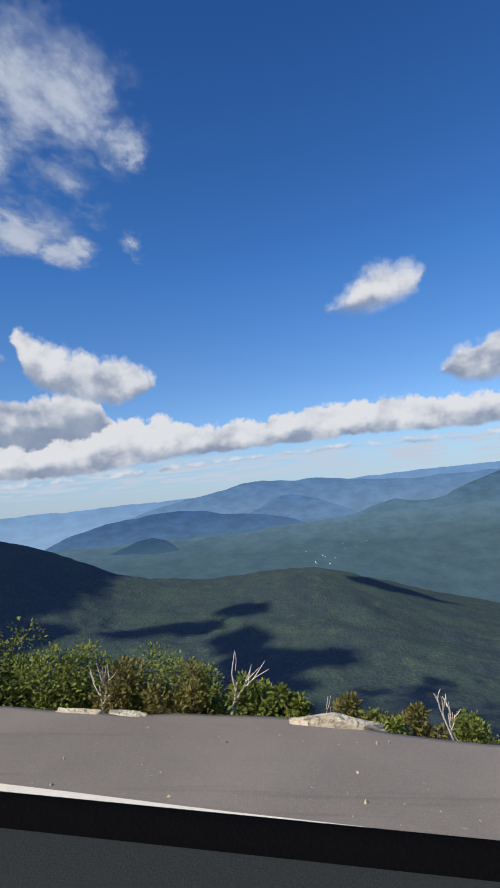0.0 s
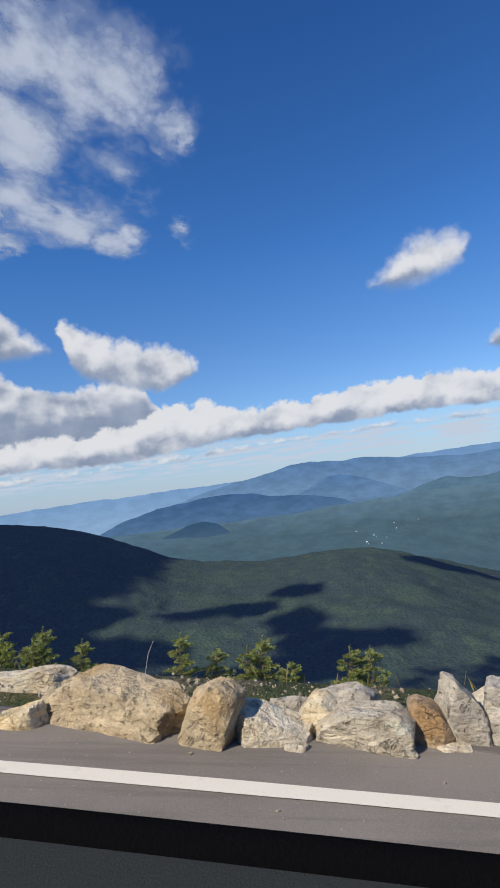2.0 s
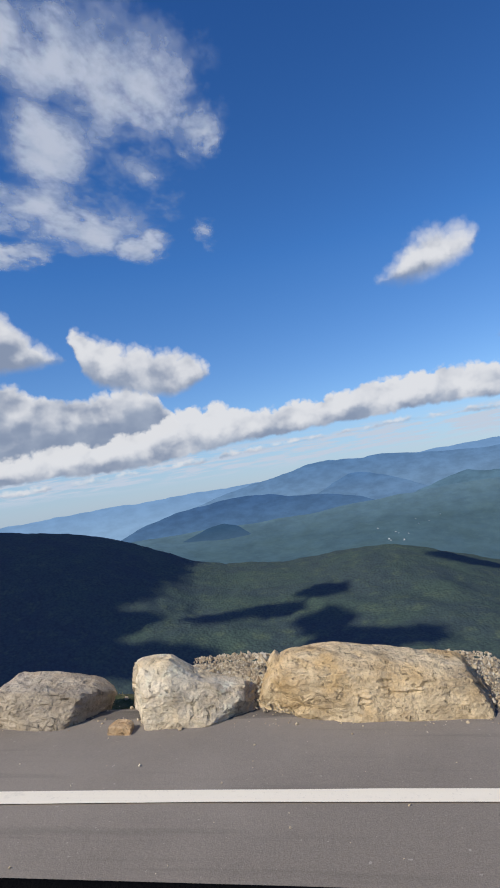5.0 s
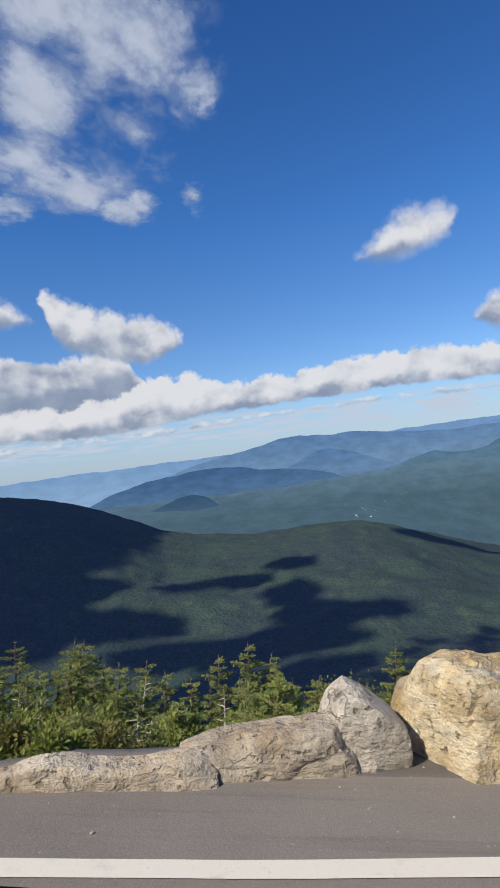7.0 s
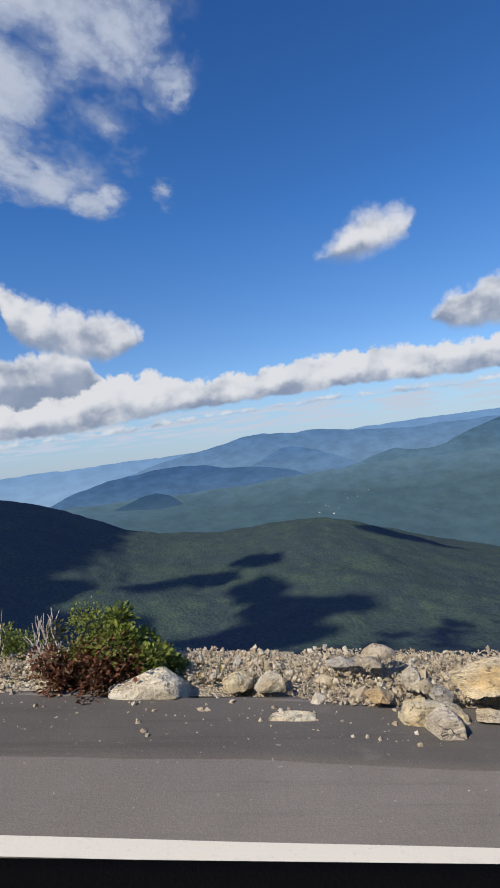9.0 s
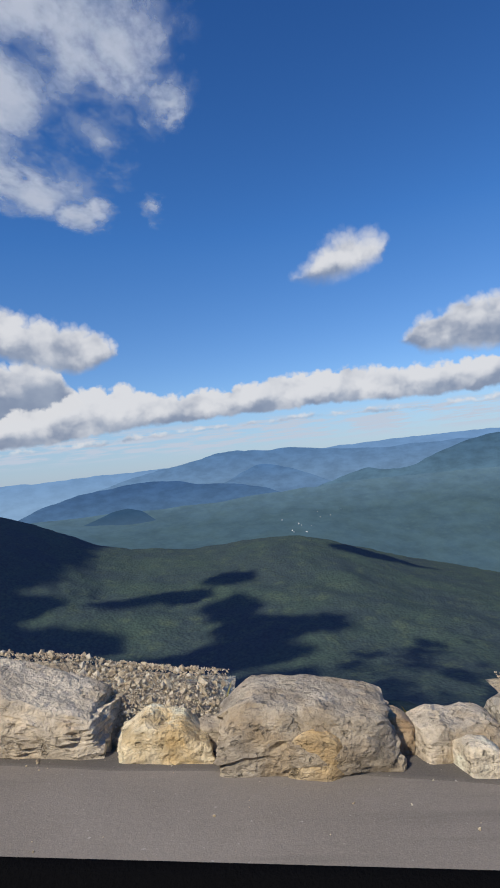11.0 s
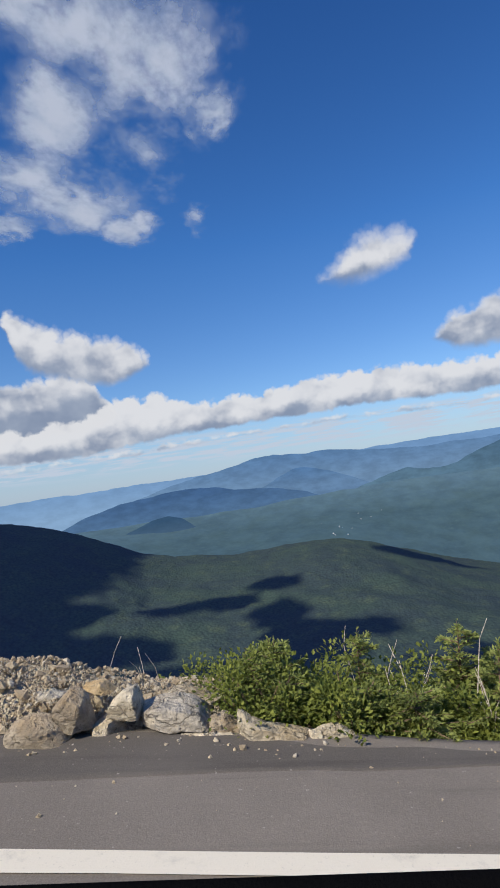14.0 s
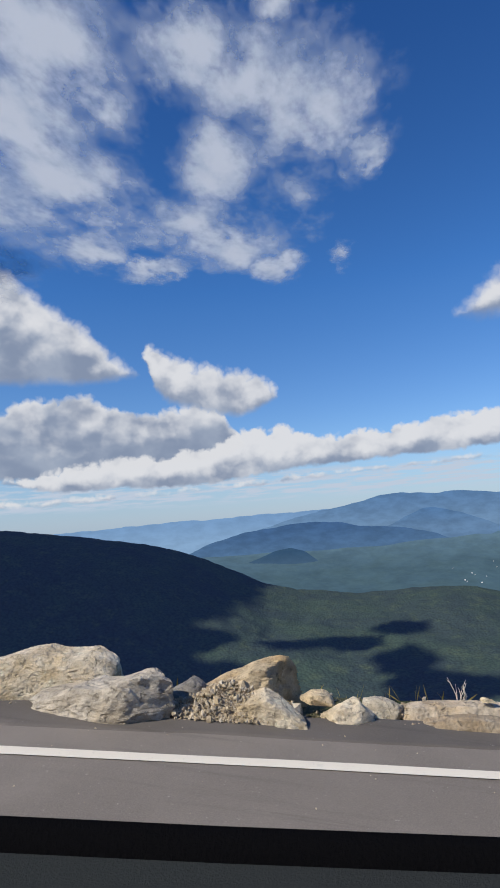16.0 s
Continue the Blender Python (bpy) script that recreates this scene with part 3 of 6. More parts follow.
def land_height(r, az):
    """Height of the land r metres off on a bearing: a steep fall below the road, a wooded basin, then the crest in front of the valley."""
    zc = CREST * math.tan(radians(float(crest_el(az))))
    if r < 300:
        base = -10.0 - 0.55 * r
    elif r < 1300:
        u = (r - 300) / 1000
        base = -175.0 - 305.0 * (1 - (1 - u) ** 1.7)
    elif r < CREST:
        u = (r - 1300) / (CREST - 1300)
        base = -480.0 + (zc + 480.0) * (0.35 * u + 0.65 * u * u * (3 - 2 * u))
    else:
        u = min(1.0, (r - CREST) / 350)
        base = zc - 90.0 * u * u * (3 - 2 * u) - 0.03 * (r - CREST)
    x, y = r * math.sin(radians(az)), r * math.cos(radians(az))
    rough = min(1.0, max(0.0, (r - 250) / 500)) * (1.0 - 0.72 * min(1.0, max(0.0, (r - 1900) / 600)))
    return base + rough * 38.0 * fbm(x * 0.0022, y * 0.0022, 5, 2.0) + min(1.0, r / 600) * 4.0 * fbm(x * 0.02, y * 0.02, 3, 5.0)


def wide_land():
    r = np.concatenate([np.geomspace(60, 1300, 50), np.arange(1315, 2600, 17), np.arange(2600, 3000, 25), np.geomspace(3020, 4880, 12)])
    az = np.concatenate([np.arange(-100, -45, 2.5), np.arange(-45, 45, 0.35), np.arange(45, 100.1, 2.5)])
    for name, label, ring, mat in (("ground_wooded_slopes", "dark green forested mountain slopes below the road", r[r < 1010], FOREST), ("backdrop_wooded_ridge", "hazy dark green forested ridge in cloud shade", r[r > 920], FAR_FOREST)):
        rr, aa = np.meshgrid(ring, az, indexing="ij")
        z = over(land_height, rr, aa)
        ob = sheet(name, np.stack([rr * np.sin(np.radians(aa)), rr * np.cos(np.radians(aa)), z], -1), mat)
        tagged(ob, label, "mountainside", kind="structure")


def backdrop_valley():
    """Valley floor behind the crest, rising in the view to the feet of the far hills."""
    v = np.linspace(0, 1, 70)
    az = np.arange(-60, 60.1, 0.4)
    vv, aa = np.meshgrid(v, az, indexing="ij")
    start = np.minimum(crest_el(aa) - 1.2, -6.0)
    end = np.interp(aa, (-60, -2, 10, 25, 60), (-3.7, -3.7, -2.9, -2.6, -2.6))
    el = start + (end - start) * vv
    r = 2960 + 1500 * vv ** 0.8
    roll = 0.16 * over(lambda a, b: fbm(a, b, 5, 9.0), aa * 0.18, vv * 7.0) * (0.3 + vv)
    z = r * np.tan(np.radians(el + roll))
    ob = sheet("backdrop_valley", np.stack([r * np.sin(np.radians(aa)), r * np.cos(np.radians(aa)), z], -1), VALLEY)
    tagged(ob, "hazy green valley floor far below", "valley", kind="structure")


def backdrop_ridge(name, label, r, mat, bearings, heights, foot, rough, seed, soft=19):
    """A far ridge: a skirt of land under a skyline given by bearing and height in degrees."""
    az = np.arange(bearings[0], bearings[-1] + 0.01, 0.15)
    top = np.interp(az, bearings, heights)
    k = np.hanning(soft) / np.hanning(soft).sum()
    top = np.convolve(np.pad(top, soft // 2, mode="edge"), k, mode="valid")
    ends = np.clip(np.minimum(az - bearings[0], bearings[-1] - az) / 1.5, 0.15, 1.0)
    top = top + rough * ends * over(lambda a, b: fbm(a, b, 6, seed), az * 0.6, az * 0)
    rows = []
    for k, back in ((0.0, -44.0), (0.25, -33.0), (0.5, -22.0), (0.75, -11.0), (0.9, -5.0), (1.0, 0.0), (0.9, 6.0)):
        el = foot + (top - foot) * k
        rr = r + back + 0.0 * az
        rows.append(np.stack([rr * np.sin(np.radians(az)), rr * np.cos(np.radians(az)), rr * np.tan(np.radians(el))], -1))
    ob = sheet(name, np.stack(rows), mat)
    tagged(ob, label, "mountains", kind="structure")


# the newer, darker strip along the pavement's edge: how near the line it comes
APRON_AT = (9.0, 10.5, 11.8, 15.5, 17.0, 25.0, 27.0, 31.0, 33.0, 47.0, 49.0, 51.8, 54.0, 55.5, 57.5, 63.5, 65.0, 76.0, 80.0, 90.0, 101.0, 103.0, 105.0, 109.0, 111.5, 114.0, 124.0, 126.0)
APRON = (0.8, 0.6, 0.34, 0.34, 0.60, 0.72, 0.62, 0.62, 0.88, 0.82, 0.50, 0.48, 0.62, 0.55, 0.32, 0.32, 0.55, 0.55, 0.72, 0.78, 0.74, 0.62, 0.46, 0.46, 0.58, 0.38, 0.38, 0.6)


def strip(name, s0, s1, n0, n1, z, mat, step=0.5, wander=0.0, seed=0.0, taper=0.0, lip=0.09):
    """A flat band of the road between two offsets from the line, with an uneven outer edge."""
    s = np.arange(s0, s1 + step / 2, step)
    n = np.concatenate([np.linspace(0, 0.97, 9), [0.985, 0.994, 1.0]])
    ss, tt = np.meshgrid(s, n, indexing="ij")
    edge = np.minimum(np.minimum(n1, np.interp(ss[:, :1], PAVED_AT, PAVED) + (0.0 if lip > 0.05 else -0.03)), np.interp(ss[:, :1], EDGE_AT, EDGE) - (0.08 if lip > 0.05 else 0.14)) + (wander * over(lambda a, b: fbm(a, b, 5, seed), ss[:, :1] * 0.6, ss[:, :1] * 0) if wander else 0.0)
    inner = n0 + (np.interp(ss[:, :1], APRON_AT, APRON) + wander * 0.6 * over(lambda a, b: fbm(a, b, 5, seed + 9), ss[:, :1] * 0.4, ss[:, :1] * 0) if taper else 0.0)
    if taper:
        ends = np.clip(np.minimum(ss[:, :1] - s0, s1 - ss[:, :1]) / taper, 0.0, 1.0)
        inner = edge + (inner - edge) * ends
    nn = np.minimum(inner, edge - 0.03) + (edge - np.minimum(inner, edge - 0.03)) * tt
    top = road(ss, nn, z)
    side = road(ss[:, -1:], nn[:, -1:] + 0.02, z - lip)
    rows = [top, side]
    if taper:
        rows.insert(0, road(ss[:, :1], nn[:, :1] - 0.012, z - 0.012))
    return sheet(name, np.concatenate(rows, 1), mat)


# ---- rocks ----
def along(crown, u):
    """Height at u (0 to 1) along a crown given in fifteenths, as hex digits."""
    return np.interp(u, np.linspace(0, 1, len(crown)), [int(c, 16) / 15 for c in crown])


def rock_mesh(shape, w, d, h, crown, seed, fine):
    """A broken stone bounded by fracture planes, chipped and worn, its crown rising and falling along its length, sitting on z = 0."""
    rng = random.Random(seed)
    bm = bmesh.new()
    bmesh.ops.create_icosphere(bm, subdivisions=fine, radius=1.0)
    way = np.array([v.co[:] for v in bm.verts])
    g = rng.gauss
    back = {"b": 0.22, "s": 0.30, "u": 0.15, "p": 0.35, "r": 0.3, "e": 0.8}[shape]
    planes = [((0, 0, -1), 0.9), ((1, g(-0.1, 0.15), abs(g(0.0, 0.1))), 1.0), ((-1, g(-0.1, 0.15), abs(g(0.0, 0.1))), 1.0), ((g(0, 0.1), 1, 0.1), 1.0), ((g(0, 0.08), -1, abs(g(back, 0.1))), 1.0), ((g(0, 0.05), g(-0.12, 0.08), 1), 1.0)]
    for _ in range({"b": 8, "s": 6, "u": 7, "p": 8, "r": 12, "e": 7}[shape]):
        c = np.array([rng.uniform(-1, 1), -rng.uniform(0.35, 1) if rng.random() < 0.75 else rng.uniform(0.3, 1), rng.uniform(0.1 if shape == "e" else -0.15, 0.9)])
        c /= np.linalg.norm(c)
        planes.append((c, np.abs(c).sum() * rng.uniform(*{"b": (0.70, 0.90), "s": (0.74, 0.92), "u": (0.7, 0.88), "p": (0.64, 0.84), "r": (0.62, 0.74), "e": (0.78, 0.92)}[shape])))
    sharp = {"b": 60, "s": 60, "p": 60, "u": 60, "r": 11, "e": 24}[shape]
    total = np.zeros(len(way))
    for normal, reach in planes:
        normal = np.array(normal, float)
        normal /= np.linalg.norm(normal)
        total += np.maximum(0.0, way @ normal / reach) ** sharp
    co = way / (total ** (1.0 / sharp))[:, None]
    off = seed * 1.37 % 50.0
    bump = np.empty(len(co))
    amp = (0.05, 0.045, 0.016, 0.10) if shape == "r" else (0.04, 0.034 if shape == "s" else 0.05, 0.016, 0.13 if shape == "s" else 0.16)
    cells = min(6.0, max(2.6, 2.2 / max(0.2, min(h, d) * 1.3)))
    layer = 3.4 if shape == "s" else 2.0
    for i, p in enumerate(co):
        q = Vector((p[0] * w * 0.5 + off, p[1] * d * 0.5, p[2] * h * 0.5))
        big = noise.noise(q * 3.2) + 0.5 * noise.noise(q * 7.4)
        f = Vector((q.x * 6, q.y * 6, q.z * 6 * layer))
        ridge = abs(noise.noise(f)) + 0.5 * abs(noise.noise(f * 2.3))
        small = noise.noise(f * 4.5) + 0.5 * noise.noise(f * 9.5)
        chip = Vector((q.x + 0.2 * q.z, q.y, q.z * 1.5)) * cells
        cell = noise.voronoi(chip)[1][0]
        facet = (chip - cell).dot(noise.cell_vector(cell * 7.0) - Vector((0.5, 0.5, 0.5)))
        bump[i] = amp[0] * big - amp[1] * ridge + amp[2] * small + amp[3] * facet
    reach = np.minimum(1.0, (0.36 if shape == "e" else 0.85) / np.array([w, d, h]))
    co = co * (1.0 + bump[:, None] * reach)
    lo, hi = co.min(0), co.max(0)
    co = (co - lo) / (hi - lo)
    # the back falls away behind the crown's line
    line = 0.6 if shape in "rpe" else 0.8
    co[:, 2] *= 1.0 - (0.6 if shape == "e" else 0.3) * np.clip((co[:, 1] - line) / (1.0 - line), 0, 1)
    # the crown: level the outline first, then let it rise and fall
    x = np.clip(co[:, 0] + 0.10 * (co[:, 1] - 0.4) * rng.uniform(-1, 1), 0.0, 1.0)
    bins = np.clip((co[:, 0] * 24).astype(int), 0, 23)
    top = np.array([co[bins == k, 2].max() if (bins == k).any() else 0.5 for k in range(24)])
    level = np.interp(co[:, 0] * 24 - 0.5, np.arange(24), np.maximum(top, 0.72))
    co[:, 2] *= along(crown, x) / level
    foot = 1.0 - (-0.16 if shape == "e" else 0.05) * (1.0 - np.clip(co[:, 2] * 1.6, 0, 1)) ** 2
    co = (co - (0.5, 0.5, 0.0)) * (w, d, h) * np.stack([foot, foot, np.ones(len(co))], 1)
    for v, p in zip(bm.verts, co):
        v.co = p
    mesh = bpy.data.meshes.new("rock")
    bm.to_mesh(mesh)
    bm.free()
    mesh.polygons.foreach_set("use_smooth", [True] * len(mesh.polygons))
    mesh.set_sharp_from_angle(angle=radians(24))
    return mesh


SHAPE_WORDS = {"b": "angular broken boulder", "r": "rounded boulder", "s": "flat slab of rock", "p": "pointed rock", "u": "upright leaning slab", "e": "worn outcrop of bedrock"}


def rock(s, n, w, d, h, shape, tint, crown="adfffda", z=0.0, lean=0.0, yaw=None):
    """One stone at the road's edge, its front low and its long side along the road."""
    seed = int(round(s * 100)) * 7 + int(round(n * 100))
    fine = 5 if w > 0.5 else 4 if w > 0.15 else 3
    mesh = rock_mesh(shape, w, d, h, crown, seed, fine)
    size = "large" if w > 0.8 else "small" if w < 0.25 else "medium"
    ob = mesh_part("boulder" if w > 0.25 else "stone", mesh, ROCK[tint])
    swing = 3 if w > 0.9 or shape == "s" else 10
    turn = random.Random(seed).uniform(-swing, swing) if yaw is None else yaw
    ob.matrix_world = Matrix.Translation(spot(s, n, z - 0.05)) @ Euler((0, radians(lean) + math.atan(GRADE), heading(s) + radians(turn))).to_matrix().to_4x4()
    tagged(ob, f"{size} {TINT_WORDS[tint]} {SHAPE_WORDS[shape]} beside the asphalt", "boulder" if w > 0.25 else "stone", "rocks along the road edge")
    return ob


def pebbles(name, label, s0, s1, n0, n1, count, lo, hi, seed, height=None, mat=None, power=3.4):
    """Loose stones strewn over a stretch, one mesh."""
    rng = random.Random(seed)
    base = [Vector(p) for p in ((1, 0, -0.3), (-0.9, 0.2, -0.35), (0.1, 1, -0.3), (0, -1, -0.25), (0.5, 0.4, 0.75), (-0.5, 0.3, 0.7), (0.1, -0.6, 0.8), (0.1, 0.1, -0.9))]
    faces = ((0, 2, 4), (2, 1, 5), (1, 3, 6), (3, 0, 6), (0, 4, 6), (4, 5, 6), (2, 5, 4), (1, 6, 5), (0, 7, 2), (2, 7, 1), (1, 7, 3), (3, 7, 0))
    verts, polys = [], []
    for _ in range(count):
        s, n = rng.uniform(s0, s1), rng.uniform(n0, n1)
        r = lo * (hi / lo) ** (rng.random() ** power)
        z = height(s, n) if height else 0.0
        if z is None:
            continue
        m = Matrix.Translation(spot(s, n, z + r * 0.25)) @ Euler((rng.uniform(0, 6.3), rng.uniform(0, 6.3), rng.uniform(0, 6.3))).to_matrix().to_4x4()
        at = len(verts)
        sx, sy, sz = r * rng.uniform(0.7, 1.3), r * rng.uniform(0.6, 1.1), r * rng.uniform(0.55, 0.95)
        verts += [(m @ Vector((p.x * sx * rng.uniform(0.8, 1.2), p.y * sy * rng.uniform(0.8, 1.2), p.z * sz)))[:] for p in base]
        polys += [tuple(at + i for i in f) for f in faces]
    mesh = bpy.data.meshes.new(name)
    mesh.from_pydata(verts, [], polys)
    ob = mesh_part(name, mesh, mat or PEBBLE)
    tagged(ob, label, "stones", kind="stuff")


def mound(s0, s1, n0, n1, top, seed, crown="7cfffc7", stones=4200, hi=0.027):
    """A heap of earth and rubble along the verge, its crown given along its length, with loose stones over it."""
    def shape(s, n):
        u, v = (s - s0) / (s1 - s0), (n - n0) / (n1 - n0)
        if not (0 < u < 1 and 0 < v < 1):
            return None
        edge = min(1.0, v * 2.6, (1 - v) * 4.0, u * 12, (1 - u) * 12) + 0.35 * fbm(s * 2.6, n * 2.6, 4, seed + 4) * (1 - v)
        rise = max(0.0, min(1.0, edge)) * float(along(crown, 1 - u))
        if rise < 0.07:
            return None
        return top * rise * (0.97 + 0.25 * fbm(s * 2.5, n * 2.5, 4, seed)) + 0.02 * fbm(s * 9, n * 9, 3, seed)

    s = np.arange(s0, s1 + 0.01, 0.05)
    n = np.arange(n0, n1 + 0.01, 0.05)
    ss, nn = np.meshgrid(s, n, indexing="ij")
    z = over(lambda a, b: (shape(a, b) or 0.0) - 0.04, ss, nn)
    ob = sheet("rubble_mound", road(ss, nn, z), GRAVEL)
    tagged(ob, "heap of tan gravel and earth on the verge", "rubble mound", "rubble heaps", kind="stuff")
    pebbles("rubble_stones", "loose tan and cream stones on a rubble heap", s0, s1, n0, n1, int(stones * (s1 - s0)), 0.006, hi, int(seed * 10) + 5, shape, power=11.0)
    pebbles("rubble_cobbles", "fist-sized tan and grey stones on a rubble heap", s0, s1, n0, n0 + 0.65 * (n1 - n0), int(46 * (s1 - s0)), 0.018, 0.062, int(seed * 10) + 6, lambda s, n: shape(s, n) and shape(s, n) - 0.02, power=2.2)


# ---- plants ----
def stick(bm, a, b, r0, r1, sides=5):
    """A tapered round piece from a to b."""
    a, b = Vector(a), Vector(b)
    way = (b - a).normalized()
    side = way.orthogonal().normalized()
    up = way.cross(side)
    rings = []
    for p, r in ((a, r0), (b, r1)):
        rings.append([bm.verts.new(p + (side * math.cos(6.2832 * i / sides) + up * math.sin(6.2832 * i / sides)) * r) for i in range(sides)])
    for i in range(sides):
        bm.faces.new((rings[0][i], rings[0][(i + 1) % sides], rings[1][(i + 1) % sides], rings[1][i]))
    bm.faces.new(rings[1])


def leaves_mesh(name, spots, mat, length, width, rng, droop=0.0):
    """Folded leaves at places with a direction each, one mesh of small pieces."""
    verts, polys = [], []
    for p, way in spots:
        way = (way + Vector((rng.gauss(0, 0.35), rng.gauss(0, 0.35), rng.gauss(0, 0.3) - droop))).normalized()
        side = way.cross(Vector((rng.gauss(0, 0.6), rng.gauss(0, 0.6), 1))).normalized()
        up = side.cross(way)
        k = rng.uniform(0.7, 1.25)
        at = len(verts)
        for q in (p, p + way * length * 0.5 * k + side * width * k + up * width * 0.4, p + way * length * k, p + way * length * 0.5 * k - side * width * k + up * width * 0.4):
            verts.append(q[:])
        polys += [(at, at + 1, at + 2), (at, at + 2, at + 3)]
    mesh = bpy.data.meshes.new(name)
    mesh.from_pydata(verts, [], polys)
    mesh.materials.append(mat)
    return mesh


def shrub(width, height, seed, mat, count=900, leaf=0.033):
    """A leafy bush: stems from one root and leaves in uneven clumps."""
    rng = random.Random(seed)
    root = new("shrub")
    stems, spots = bmesh.new(), []
    clumps = []
    for _ in range(int(9 + 10 * width)):
        a = rng.uniform(0, 6.283)
        reach = width * 0.5 * rng.random() ** 0.6
        top = height * rng.uniform(0.35, 1.0) * (1 - 0.35 * (reach / (width * 0.5)) ** 2)
        tip = Vector((math.cos(a) * reach, math.sin(a) * reach * 0.8, top * 0.9))
        mid = tip * 0.5 + Vector((rng.gauss(0, 0.04), rng.gauss(0, 0.04), 0.05))
        stick(stems, (rng.gauss(0, 0.03), rng.gauss(0, 0.03), -0.03), mid, 0.009, 0.006)
        stick(stems, mid, tip, 0.006, 0.003)
        clumps += [(tip, 0.5 + 0.5 * rng.random()), (mid, 0.5)]
    for _ in range(count):
        c, k = rng.choice(clumps)
        r = 0.13 * (height + width) * k * rng.random() ** 0.5
        way = Vector((rng.gauss(0, 1), rng.gauss(0, 1), rng.gauss(0.25, 0.8))).normalized()
        p = c + way * r
        if p.z > 0.0:
            spots.append((p, way))
    lift = height / max(p.z for p, _ in spots)
    spots = [(Vector((p.x, p.y, p.z * lift)), q) for p, q in spots]
    for v in stems.verts:
        v.co.z *= lift
    part("trunk", stems, BARK, root)
    mesh_part("foliage", leaves_mesh("foliage", spots, mat, leaf, leaf * 0.3, rng), None, root)
    return root


def spruce(height, width, seed, dead=0.0):
    """A small wind-bent spruce: trunk, drooping limbs in whorls, needle sprays along them."""
    rng = random.Random(seed)
    root = new("spruce")
    wood, spots = bmesh.new(), []
    bend = Vector((rng.uniform(0.02, 0.16), rng.uniform(-0.05, 0.05), 0))
    axis = lambda k: Vector((0, 0, height * k)) + bend * (k * k * height)
    for i in range(6):
        stick(wood, axis(i / 6), axis((i + 1) / 6), 0.022 * height * (1 - i / 6.3), 0.022 * height * (1 - (i + 1) / 6.3), 6)
    for i in range(int(22 * height) + 24):
        k = 0.04 + 0.94 * (i / (22 * height + 24))
        reach = width * 0.5 * (1.02 - k) ** 0.75 * rng.uniform(0.6, 1.15) + 0.04
        a = i * 2.4 + rng.gauss(0, 0.4)
        way = Vector((math.cos(a) + 0.35, math.sin(a), 0.0)).normalized()
        start = axis(k)
        tip = start + way * reach + Vector((0, 0, reach * rng.uniform(-0.15, 0.35)))
        stick(wood, start, tip, 0.007, 0.002, 3)
        if rng.random() < dead:
            continue
        side = way.cross(Vector((0, 0, 1)))
        steps = int(5 + reach * 52)
        for j in range(steps):
            u = (j + 0.7) / steps
            p = start.lerp(tip, u)
            wide = (0.035 + 0.05 * reach) * (1.15 - u)
            for q in (-1, 1):
                for e in (0.0, 0.35, 0.7, 1.0):
                    spots.append((p + side * q * wide * e + way * wide * 0.6 * e, (way * 0.8 + side * q * rng.uniform(0.3, 1.0) + Vector((0, 0, rng.uniform(-0.3, 0.6)))).normalized()))
        spots.append((tip, way))
    for _ in range(30):
        spots.append((axis(rng.uniform(0.84, 1.0)), Vector((rng.gauss(0, 0.5), rng.gauss(0, 0.5), 0.7)).normalized()))
    part("trunk", wood, GREY_WOOD if dead > 0.6 else BARK, root)
    mesh_part("crown", leaves_mesh("crown", spots, NEEDLE, 0.030, 0.0055, rng), None, root)
    return root


def snag(height, seed, spread=0.3):
    """A bare dead bush of grey branching twigs."""
    rng = random.Random(seed)
    bm = bmesh.new()

    def grow(p, way, length, r, depth):
        q = p + way * length
        bend = p.lerp(q, 0.5) + Vector((rng.gauss(0, 0.06), rng.gauss(0, 0.06), 0)) * length
        stick(bm, p, bend, r, r * 0.8, 4)
        stick(bm, bend, q, r * 0.8, r * 0.6, 4)
        if depth:
            for _ in range(rng.choice((1, 2, 3))):
                grow(p.lerp(q, rng.uniform(0.5, 1.0)), (way + Vector((rng.gauss(0, spread), rng.gauss(0, spread), rng.gauss(0.1, 0.3)))).normalized(), length * rng.uniform(0.35, 0.7), r * 0.7, depth - 1)

    for _ in range(rng.choice((1, 2, 3))):
        grow(Vector((rng.gauss(0, 0.03), rng.gauss(0, 0.03), -0.04)), Vector((rng.gauss(0, 0.2), rng.gauss(0, 0.15), 1)).normalized(), height * 0.55, 0.0045, 2)
    tall = max(v.co.z for v in bm.verts)
    for v in bm.verts:
        v.co *= height / tall
    ob = part("dead_bush", bm, GREY_WOOD)
    return ob


def grass(name, label, s0, s1, n0, n1, count, tall, seed, mat):
    """Grass and low herbs over a stretch of the verge, one mesh."""
    rng = random.Random(seed)
    spots = []
    for _ in range(count):
        s, n = rng.uniform(s0, s1), rng.uniform(n0, n1)
        spots.append((spot(s, n, verge_height(s, n)), Vector((rng.gauss(0, 0.5), rng.gauss(0, 0.5), 1)).normalized()))
    ob = mesh_part(name, leaves_mesh(name, spots, mat, tall, 0.006, rng), None)
    tagged(ob, label, "grass", kind="stuff")


def plant(thing, s, n, scale=1.0, yaw=0.0, label="", category="", group=""):
    """Sets a first plant, or a copy of it, on the verge."""
    m = Matrix.Translation(spot(s, n, verge_height(s, n))) @ Euler((0, 0, radians(yaw))).to_matrix().to_4x4() @ Matrix.Scale(scale, 4)
    ob = copy_thing(thing, m)
    return tagged(ob, label, category, group)


